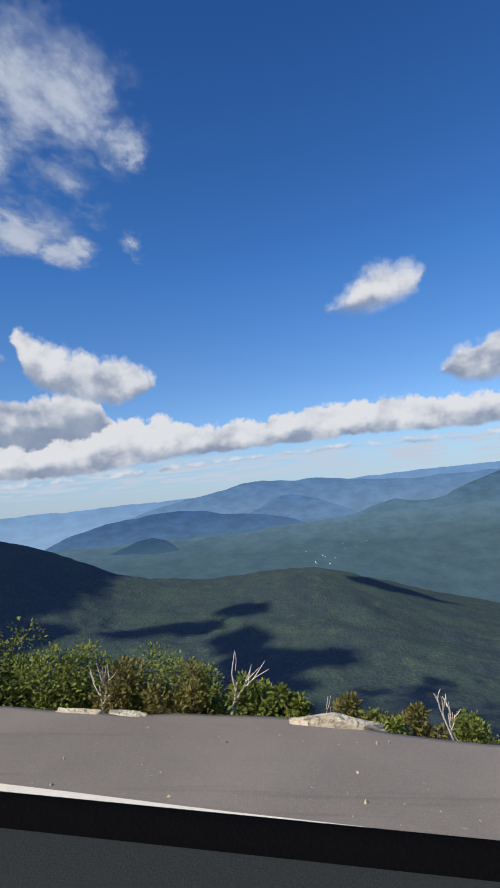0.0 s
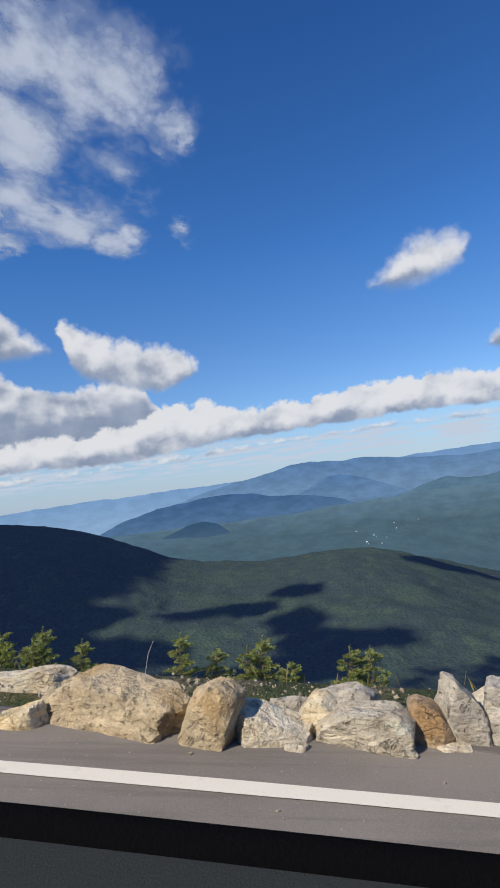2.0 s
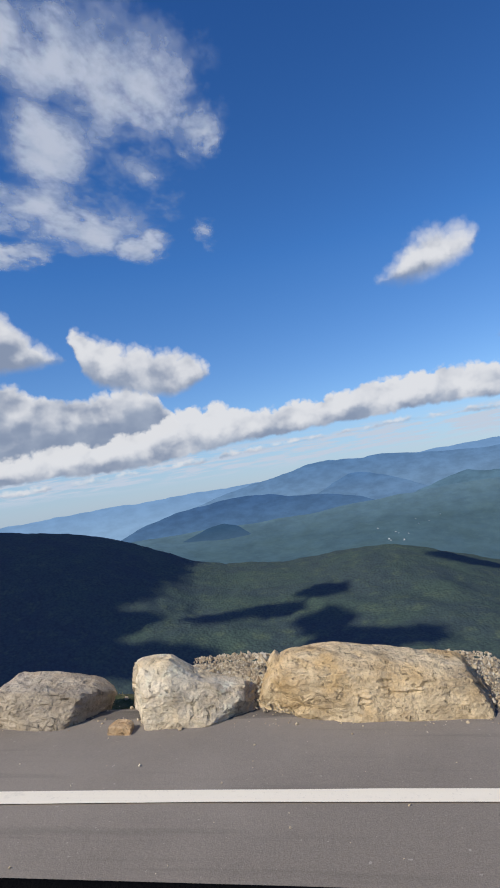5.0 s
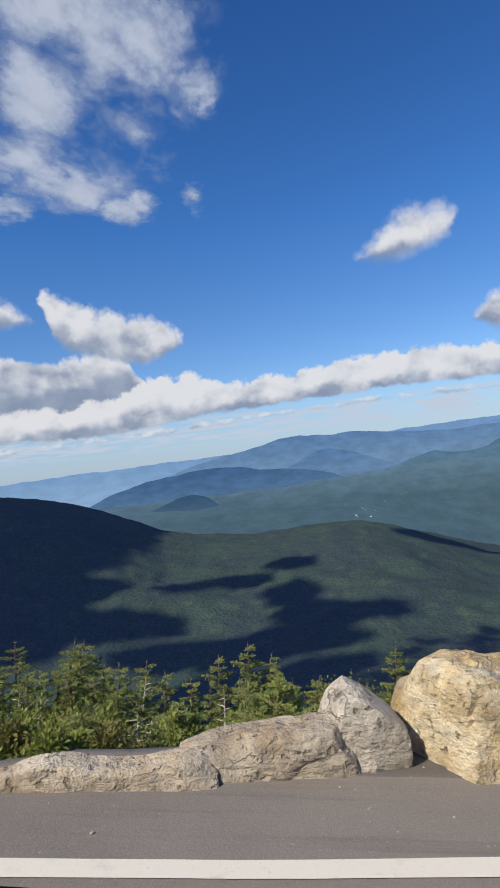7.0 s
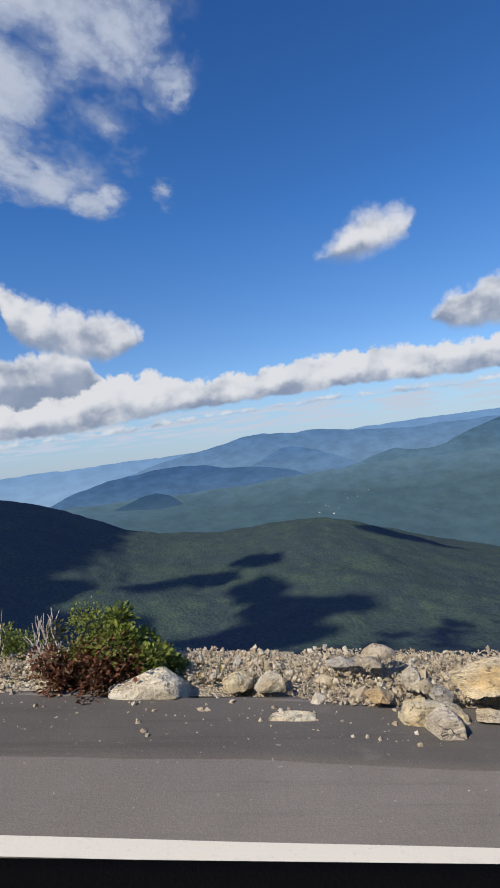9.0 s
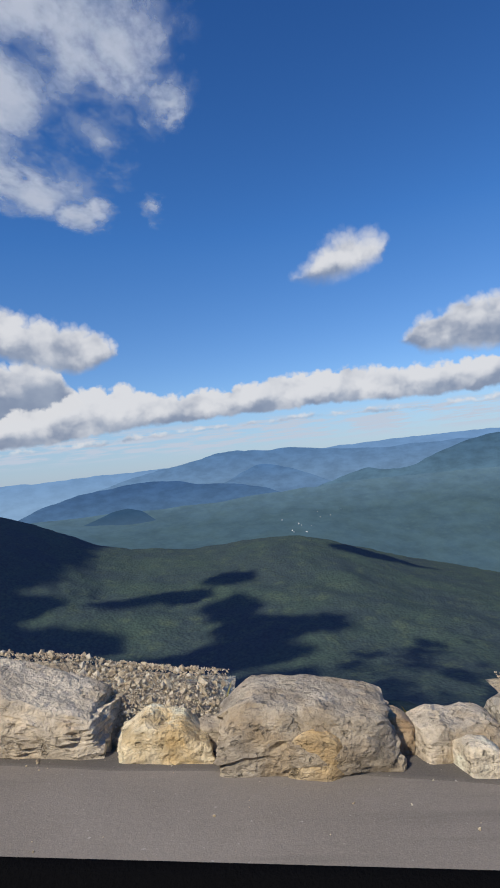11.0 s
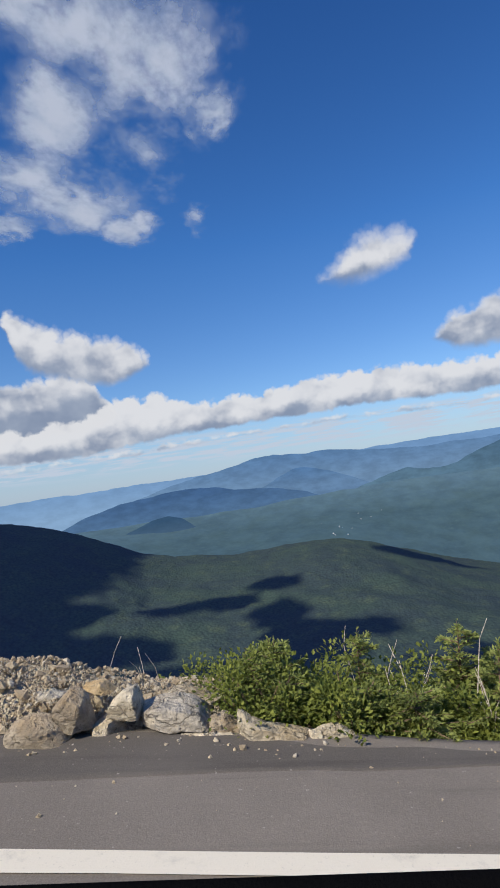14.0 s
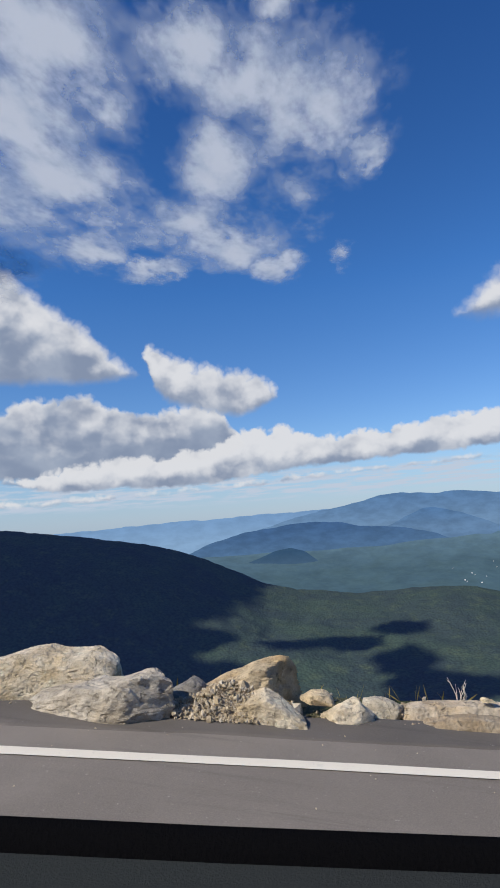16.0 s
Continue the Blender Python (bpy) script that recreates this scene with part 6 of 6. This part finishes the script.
def stretch(s0, s1, seed, tints="WTTGBBCO"):
    """Edge stones where the row simply goes on."""
    rng = random.Random(seed + 40)
    s = s0
    while s < s1:
        w = rng.choice((0.4, 0.6, 0.85, 1.2)) * rng.uniform(0.8, 1.2)
        w = min(w, s1 - s + 0.15)
        n = 0.72 + rng.uniform(-0.08, 0.08)
        d = max(0.2, min(0.6, 0.7 * w))
        if not (-14 < s < 8.6 or 54.3 < s < 58.9 or 99.2 < s + w / 2 < 103.2):
            crown = "".join(f"{max(5, min(15, round(k * 5 / 3 + rng.gauss(0, 1.3)))):x}" for k in rng.choice(((6, 8, 9, 9, 9, 8, 6), (7, 9, 9, 8, 7, 6, 4), (4, 6, 7, 8, 9, 9, 7), (5, 7, 9, 9, 8, 6, 5))))
            rock(s + w / 2, n + d / 2, w * 1.08, d, min(0.30, w * rng.uniform(0.28, 0.45)) + 0.07, rng.choice("bbssbp"), rng.choice(tints), crown)
            for _ in range(2):
                k = rng.uniform(0.14, 0.3)
                rock(s + w * rng.random(), n + rng.uniform(-0.05, 0.5), k, k * 0.8, k * rng.uniform(0.5, 0.9), rng.choice("bbs"), rng.choice(tints))
        s += w * rng.uniform(0.9, 1.15)


stretch(-14.0, -0.2, 0)
stretch(11.4, 11.8, 1)
stretch(15.4, 16.1, 2, "WWCT")
stretch(19.5, 20.2, 3, "WWWT")
stretch(23.7, 24.3, 4, "OOTW")
stretch(27.8, 28.1, 5)
stretch(35.8, 48.8, 6)
stretch(54.6, 56.0, 7, "BBWW")
stretch(57.7, 58.7, 8, "WCWC")
stretch(74.9, 89.7, 9)
stretch(93.0, 93.6, 10)
stretch(96.8, 97.4, 11, "LGLG")
stretch(99.5, 102.8, 12)
stretch(105.1, 105.7, 13, "TTWT")
stretch(109.5, 110.1, 14, "WWWW")
stretch(122.4, 132.0, 15)
for s0, s1, top, seed in ((39.0, 41.2, 0.12, 31.0), (44.5, 46.6, 0.12, 33.0), (76.0, 78.8, 0.2, 35.0), (80.4, 83.4, 0.17, 37.0), (86.2, 89.6, 0.2, 39.0)):
    mound(s0, s1, 0.85, 1.95, top, seed)

# ---- plants ----
kept = {}


def grown(kind, make, s, n, height, width, label, category, group):
    """The first plant of a kind and size is built, later ones are copies of it, scaled."""
    rng = random.Random(int(s * 100) + int(n * 10))
    pick = (kind, round(width / max(height, 0.05) * 2.0), round(math.log2(height) * 1.6), rng.randrange(2))
    m = Matrix.Translation(spot(s, n, verge_height(s, n) - 0.02)) @ Euler((0, 0, rng.uniform(-0.5, 0.5) if kind in ("fir", "bare_fir") else rng.uniform(0, 6.28))).to_matrix().to_4x4()
    if pick in kept:
        first, size = kept[pick]
        k = height / size
        ob = copy_thing(first, m @ Matrix.Scale(k, 4))
    else:
        ob = make(height, width, len(kept) * 11 + 1)
        kept[pick] = (ob, height)
        ob.matrix_basis = m
    tagged(ob, label, category, group)


def leafy(s, n, height, width):
    grown("leafy", lambda h, w, q: shrub(w, h, q, GREEN_LEAF, int(1500 + 3600 * w)), s, n, max(height, 0.06), width, "green leafy shrub on the verge", "shrub", "shrubs along the road edge")


def turning(s, n, height, width):
    grown("turning", lambda h, w, q: shrub(w, h, q, DRY_LEAF, int(1200 + 2600 * w)), s, n, max(height, 0.06), width, "yellow-brown turning shrub on the verge", "shrub", "shrubs along the road edge")


def red(s, n, height, width):
    grown("red", lambda h, w, q: shrub(w, h, q, RED_LEAF, int(600 + 1400 * w)), s, n, max(height, 0.06), width, "low shrub with reddish leaves", "shrub", "shrubs along the road edge")


def fir(s, n, height, width):
    grown("fir", lambda h, w, q: spruce(h, w * 1.5, q), s, n, max(height * 1.1, 0.1), width, "small green wind-bent spruce below the road", "spruce", "spruces below the road")


def bare_fir(s, n, height, width):
    grown("bare_fir", lambda h, w, q: spruce(h, w * 1.25, q, 0.85), s, n, max(height, 0.1), width, "half-dead grey spruce with bare limbs", "spruce", "spruces below the road")


def twigs(s, n, height):
    grown("twigs", lambda h, w, q: snag(h, q), s, n, max(height, 0.08), height * 0.6, "bare grey dead twigs on the verge", "dead bush", "dead bushes on the verge")


leafy(2.77, 1.35, 0.78, 0.77)
leafy(2.28, 1.25, 0.68, 0.66)
leafy(1.98, 1.3, 0.63, 0.58)
leafy(1.89, 1.45, 0.77, 0.48)
turning(1.48, 1.2, 0.51, 0.44)
leafy(1.32, 1.35, 0.66, 0.5)
turning(1.04, 1.15, 0.45, 0.39)
leafy(0.91, 1.3, 0.57, 0.41)
leafy(0.61, 1.25, 0.47, 0.43)
leafy(0.41, 1.2, 0.38, 0.32)
leafy(0.3, 1.2, 0.31, 0.21)
turning(-0.03, 1.3, 0.41, 0.21)
leafy(-0.2, 1.25, 0.31, 0.24)
turning(-0.45, 1.4, 0.44, 0.32)
leafy(-0.74, 1.3, 0.38, 0.38)
twigs(0.72, 1.15, 0.53)
twigs(1.56, 1.1, 0.4)
twigs(-0.6, 1, 0.3)
twigs(0.11, 1.5, 0.53)
leafy(6.98, 1.45, 1.06, 0.46)
leafy(6.7, 1.35, 0.66, 0.36)
leafy(6.53, 1.5, 0.67, 0.37)
twigs(6.22, 1.4, 0.57)
leafy(6.14, 1.5, 0.6, 0.37)
leafy(5.85, 1.35, 0.71, 0.43)
leafy(5.72, 1.3, 0.63, 0.23)
red(5.49, 1.35, 0.71, 0.19)
turning(5.38, 1.2, 0.47, 0.44)
twigs(5.48, 1.05, 0.33)
turning(5.06, 1.3, 0.63, 0.41)
twigs(4.88, 1.2, 0.69)
turning(4.96, 1.1, 0.4, 0.38)
turning(4.73, 1.3, 0.61, 0.44)
leafy(4.58, 1.2, 0.52, 0.35)
leafy(4.33, 1.2, 0.62, 0.35)
leafy(4.18, 1.15, 0.47, 0.37)
leafy(3.97, 1.2, 0.57, 0.38)
leafy(3.73, 1.1, 0.43, 0.43)
leafy(3.55, 1.1, 0.46, 0.39)
leafy(9.58, 1.4, 0.47, 0.43)
leafy(9.41, 1.3, 0.43, 0.41)
leafy(9.11, 1.35, 0.76, 0.38)
leafy(8.92, 1.3, 0.61, 0.44)
turning(8.73, 1.2, 0.54, 0.43)
leafy(8.43, 1.25, 0.85, 0.39)
leafy(8.55, 1.1, 0.53, 0.51)
leafy(8.32, 1.15, 0.57, 0.48)
turning(8, 1.2, 0.58, 0.37)
leafy(7.85, 1.15, 0.54, 0.4)
twigs(11.08, 1.9, 0.76)
fir(11.48, 1.8, 0.30, 0.14)
fir(14.27, 2.4, 0.70, 0.18)
fir(14.05, 2.2, 0.38, 0.14)
fir(12.52, 2, 0.52, 0.15)
fir(13.67, 2.4, 0.48, 0.19)
leafy(15.4, 2, 0.47, 0.28)
fir(19.88, 2.6, 0.98, 0.48)
fir(19.44, 2.5, 0.85, 0.46)
twigs(18.94, 2.6, 0.98)
fir(18.48, 2.4, 0.87, 0.58)
fir(18.22, 2.6, 0.88, 0.30)
fir(17.95, 2.5, 0.81, 0.30)
fir(17.79, 2.5, 0.89, 0.43)
fir(17.54, 2.4, 0.65, 0.36)
fir(17.09, 2.5, 0.85, 0.29)
fir(16.89, 2.5, 0.86, 0.29)
fir(24, 2.6, 1.04, 0.41)
fir(23.96, 3, 1.28, 0.52)
fir(23.56, 2.8, 1.17, 0.70)
fir(23.19, 2.7, 0.97, 0.65)
fir(22.88, 2.7, 1.04, 0.48)
fir(22.64, 2.5, 0.81, 0.45)
fir(22.12, 2.8, 1.07, 0.46)
fir(22.25, 2.5, 0.68, 0.38)
fir(21.85, 2.8, 0.93, 0.46)
fir(21.48, 3, 1.14, 0.48)
fir(21.29, 2.8, 1.02, 0.45)
fir(21.07, 2.8, 1.03, 0.45)
twigs(20.85, 2.5, 0.88)
fir(20.55, 3, 1.26, 0.46)
fir(20.44, 2.8, 1.01, 0.43)
fir(20.09, 2.7, 0.94, 0.42)
fir(26.38, 2.2, 0.80, 0.29)
fir(26.11, 2.2, 0.69, 0.29)
fir(25.89, 2.4, 0.83, 0.29)
leafy(24.77, 1.8, 0.39, 0.24)
leafy(27.21, 1.8, 0.42, 0.36)
leafy(24.92, 1.6, 0.16, 0.23)
twigs(33.51, 1.8, 0.89)
twigs(33.81, 1.9, 0.82)
fir(36.08, 2.2, 1.16, 0.31)
leafy(32.47, 1.7, 0.43, 0.12)
fir(49.42, 2, 0.78, 0.20)
twigs(49.23, 1.9, 0.73)
leafy(49.12, 1.8, 0.41, 0.27)
fir(48.77, 2, 0.74, 0.29)
twigs(49.58, 2, 0.65)
bare_fir(56.34, 4, 2.40, 0.41)
bare_fir(55.88, 3.6, 2.05, 0.33)
leafy(54.87, 1.2, 0.43, 0.4)
fir(55.41, 3.2, 1.58, 0.66)
leafy(55.04, 2, 1.06, 0.58)
leafy(54.78, 2.2, 1.22, 0.53)
fir(55.62, 4.5, 2.44, 0.57)
fir(55.2, 4, 2.00, 0.58)
bare_fir(54.42, 2.2, 1.08, 0.24)
fir(54.65, 2.8, 1.21, 0.56)
fir(54.43, 3, 1.30, 0.58)
fir(54.43, 4.5, 2.36, 0.57)
fir(54.18, 2.4, 0.84, 0.51)
fir(54.13, 4, 1.98, 0.58)
bare_fir(53.9, 3.4, 1.67, 0.26)
fir(53.83, 4.2, 2.01, 0.60)
fir(53.51, 4.6, 2.32, 0.51)
fir(53.63, 2.8, 1.03, 0.60)
fir(53.21, 4.2, 1.86, 0.60)
fir(53.35, 2.6, 0.83, 0.53)
fir(52.94, 4.5, 2.00, 0.63)
fir(52.81, 3.4, 1.26, 0.62)
fir(52.35, 4.5, 1.90, 0.56)
fir(52.1, 4.5, 1.84, 0.63)
fir(51.63, 5, 2.21, 0.54)
fir(59.8, 4.5, 2.12, 0.70)
fir(59.04, 3.4, 1.55, 0.68)
bare_fir(59.36, 4.6, 2.38, 0.45)
fir(58.48, 3, 1.39, 0.67)
bare_fir(58.63, 3.8, 2.17, 0.39)
fir(58.6, 4.2, 2.30, 0.60)
red(58.03, 2.2, 1.18, 0.44)
fir(58.29, 4, 2.28, 0.63)
fir(58.01, 4.2, 2.37, 0.65)
leafy(57.75, 2.4, 1.33, 0.62)
fir(57.67, 4.2, 2.32, 0.65)
fir(57.43, 4.6, 2.52, 0.63)
leafy(57.33, 2.2, 1.19, 0.59)
leafy(57.05, 3, 1.76, 0.71)
fir(56.96, 4.6, 2.65, 0.63)
fir(56.7, 2.6, 1.24, 0.60)
fir(56.51, 4.2, 2.33, 0.64)
fir(56.12, 4.4, 2.51, 0.66)
fir(56.41, 2.2, 0.97, 0.51)
bare_fir(56.08, 2.4, 1.44, 0.37)
fir(55.7, 4.2, 2.48, 0.64)
fir(56.02, 2.8, 1.37, 0.67)
fir(55.43, 4.4, 2.47, 0.66)
fir(55.97, 1.8, 0.69, 0.56)
fir(55.17, 4.2, 2.36, 0.64)
fir(55.66, 2.4, 1.03, 0.65)
bare_fir(54.98, 4, 2.28, 0.39)
fir(55.24, 2.8, 1.35, 0.66)
fir(54.64, 4, 2.14, 0.67)
fir(55.48, 1.8, 0.58, 0.59)
fir(55.23, 2, 0.80, 0.55)
fir(59.85, 3.8, 1.70, 0.49)
fir(59.15, 4, 2.08, 0.50)
fir(58.91, 3.8, 1.93, 0.59)
fir(58.54, 4.2, 2.38, 0.63)
fir(58.4, 3.6, 1.99, 0.62)
fir(58.01, 4, 2.38, 0.61)
fir(58.91, 2.4, 1.04, 0.60)
fir(58.73, 2.2, 0.95, 0.57)
fir(58.56, 2, 0.86, 0.54)
twigs(64.25, 2, 0.71)
twigs(63.44, 1.8, 0.36)
turning(67.54, 1.55, 0.43, 0.52)
red(67.54, 1.35, 0.32, 0.36)
leafy(67.44, 1.6, 0.58, 0.35)
leafy(67.25, 1.55, 0.51, 0.41)
leafy(67.14, 1.45, 0.33, 0.4)
red(67.27, 1.35, 0.36, 0.42)
leafy(67.03, 1.5, 0.21, 0.27)
twigs(67.79, 1.5, 0.43)
twigs(68.1, 1.7, 0.61)
twigs(67.64, 1.4, 0.46)
leafy(68.13, 1.8, 0.53, 0.37)
leafy(66.81, 1.8, 0.35, 0.26)
leafy(66.94, 1.9, 0.41, 0.23)
twigs(65.08, 2.2, 0.56)
twigs(71.29, 1.9, 0.66)
leafy(71.47, 1.9, 0.42, 0.31)
twigs(69.12, 2, 0.69)
twigs(68.61, 2, 0.81)
twigs(68.81, 2, 0.66)
twigs(68.44, 2, 0.65)
leafy(68.25, 2.1, 0.71, 0.43)
leafy(68.8, 2.1, 0.6, 0.35)
twigs(73.9, 2, 0.9)
twigs(73.81, 2, 0.89)
twigs(74.37, 2, 0.7)
twigs(73.02, 2, 0.76)
leafy(72.52, 1.9, 0.59, 0.22)
leafy(72.4, 1.8, 0.39, 0.32)
twigs(72.19, 2, 0.72)
twigs(71.82, 2, 0.7)
turning(71.99, 2.1, 0.65, 0.35)
twigs(92.74, 2, 0.87)
leafy(92.55, 1.9, 0.69, 0.32)
leafy(92.39, 1.9, 0.59, 0.25)
twigs(90.5, 2, 0.85)
twigs(90.06, 2, 0.92)
twigs(89.88, 2, 0.92)
red(89.83, 1.9, 0.82, 0.21)
red(89.97, 2, 0.74, 0.33)
twigs(95.78, 2, 1.1)
twigs(94.58, 1.9, 0.82)
bare_fir(100.6, 1.5, 1.27, 0.36)
fir(100.78, 1.6, 1.32, 0.60)
fir(100.44, 1.5, 1.19, 0.65)
fir(100.34, 1.1, 0.75, 0.63)
bare_fir(100.32, 1.9, 1.56, 0.22)
fir(100.05, 1.6, 1.36, 0.53)
fir(100.12, 1.2, 0.86, 0.65)
fir(99.89, 1.6, 1.30, 0.53)
fir(99.86, 1, 0.64, 0.60)
fir(99.66, 1.6, 1.21, 0.53)
fir(99.67, 1.1, 0.71, 0.56)
fir(99.56, 1.8, 1.32, 0.53)
fir(99.52, 1.2, 0.71, 0.52)
fir(99.32, 1.8, 1.28, 0.52)
leafy(99.34, 1.5, 0.91, 0.42)
turning(99.15, 1.6, 0.99, 0.43)
red(99.54, 2.2, 1.59, 0.19)
fir(99.04, 2.2, 1.46, 0.35)
fir(98.67, 2.2, 1.48, 0.23)
twigs(97.72, 1.8, 1.18)
twigs(104.44, 2, 0.94)
twigs(104.18, 1.9, 0.91)
twigs(103.91, 1.9, 0.98)
leafy(103.87, 2, 0.93, 0.35)
leafy(103.57, 1.8, 0.88, 0.48)
fir(103.33, 1.5, 0.70, 0.48)
leafy(103.05, 1.7, 0.97, 0.58)
leafy(102.83, 1.7, 1.01, 0.54)
fir(103.14, 1.3, 0.50, 0.51)
leafy(102.92, 1.2, 0.44, 0.5)
fir(102.7, 1.7, 0.98, 0.50)
leafy(102.5, 1.6, 0.91, 0.56)
fir(102.68, 1.2, 0.43, 0.52)
leafy(102.31, 1.6, 0.89, 0.55)
fir(102.47, 1.1, 0.36, 0.51)
fir(102.04, 1.8, 1.11, 0.47)
leafy(102.2, 1.2, 0.49, 0.55)
fir(101.91, 1.5, 0.83, 0.53)
twigs(102.76, 1.6, 0.98)
twigs(102.32, 1.4, 0.86)
twigs(102.07, 1.5, 1.01)
twigs(102.1, 1.1, 0.53)
leafy(107.44, 1.7, 0.4, 0.12)
twigs(106.6, 1.8, 0.53)
leafy(113.06, 1.6, 0.28, 0.33)
leafy(112.38, 1.7, 0.4, 0.25)
leafy(111.9, 1.7, 0.29, 0.21)
twigs(117.84, 1.6, 0.29)
twigs(118.36, 1.5, 0.27)


def undergrowth(s0, s1, n0, n1, count, seed, kinds):
    """Low bushes and young spruces crowding a stretch of the slope."""
    rng = random.Random(seed)
    for _ in range(count):
        s, n = rng.uniform(s0, s1), rng.uniform(n0, n1)
        rng.choice(kinds)(s, n, rng.uniform(0.35, 0.75) + 0.12 * (n - n0), rng.uniform(0.45, 0.8))


def hedge(s0, s1, n0, n1, count, seed, kinds, lift=0.0):
    """Wind-clipped spruces and bushes below the road, whose tops keep to one level that falls with the slope."""
    rng = random.Random(seed)
    for _ in range(count):
        s, n = rng.uniform(s0, s1), rng.uniform(n0, n1)
        if 55.7 < s < 58.1 and n < 1.6:
            continue
        edge = float(np.interp(s, EDGE_AT, EDGE))
        n = max(n, edge + rng.uniform(0.12, 0.3))
        top = float(np.interp(n, (0.7, 1.5, 2.2, 3, 4, 5.5), (0.0, -0.19, -0.42, -0.62, -0.78, -1.15))) + lift + rng.gauss(-0.06, 0.10)
        height = max(0.3, top - verge_height(s, n))
        rng.choice(kinds)(s, n, height, min(1.1, height * 0.75 + 0.25, 1.6 * (n - edge) + 0.2))


hedge(54.3, 59.0, 0.62, 1.3, 40, 5, (leafy, leafy, turning))
hedge(52.5, 59.8, 1.4, 2.4, 44, 25, (leafy, fir, turning, leafy))
hedge(51.5, 61.0, 2.2, 5.0, 105, 15, (fir, fir, fir, leafy, bare_fir), -0.2)
undergrowth(50.0, 66.0, 5.5, 8.0, 16, 6, (fir, fir, fir, bare_fir))
hedge(99.4, 103.4, 0.7, 1.1, 34, 17, (leafy, fir, leafy), 0.12)
hedge(98.6, 103.6, 1.1, 2.4, 60, 7, (fir, fir, leafy), 0.4)
undergrowth(-6.0, 10.0, 1.5, 3.0, 30, 8, (leafy, turning, leafy))
undergrowth(16.0, 27.0, 2.2, 4.5, 12, 9, (fir,))
undergrowth(20.2, 24.4, 1.9, 2.8, 16, 19, (leafy, fir, fir, turning))
pebbles("road_grit", "small pale stones strewn on the asphalt", -8.0, 126.0, -0.6, 1.0, 2600, 0.003, 0.014, 3)
pebbles("edge_rubble", "broken stones lying at the feet of the boulders", 9.0, 126.0, 0.74, 1.3, 1800, 0.006, 0.022, 14, lambda s, n: 0.0 if n < float(np.interp(s, EDGE_AT, EDGE)) - 0.15 else verge_height(s, n))
pebbles("edge_gravel", "crushed stone along the pavement edge", 10.0, 126.0, 0.7, 1.35, 13000, 0.004, 0.024, 4, lambda s, n: verge_height(s, n) + (0.05 if n < float(np.interp(s, EDGE_AT, EDGE)) - 0.1 else 0.0))
grass("verge_grass", "dry yellow-green grass on the verge", -10.0, 128.0, 1.2, 2.2, 5000, 0.14, 5, DRY_LEAF)
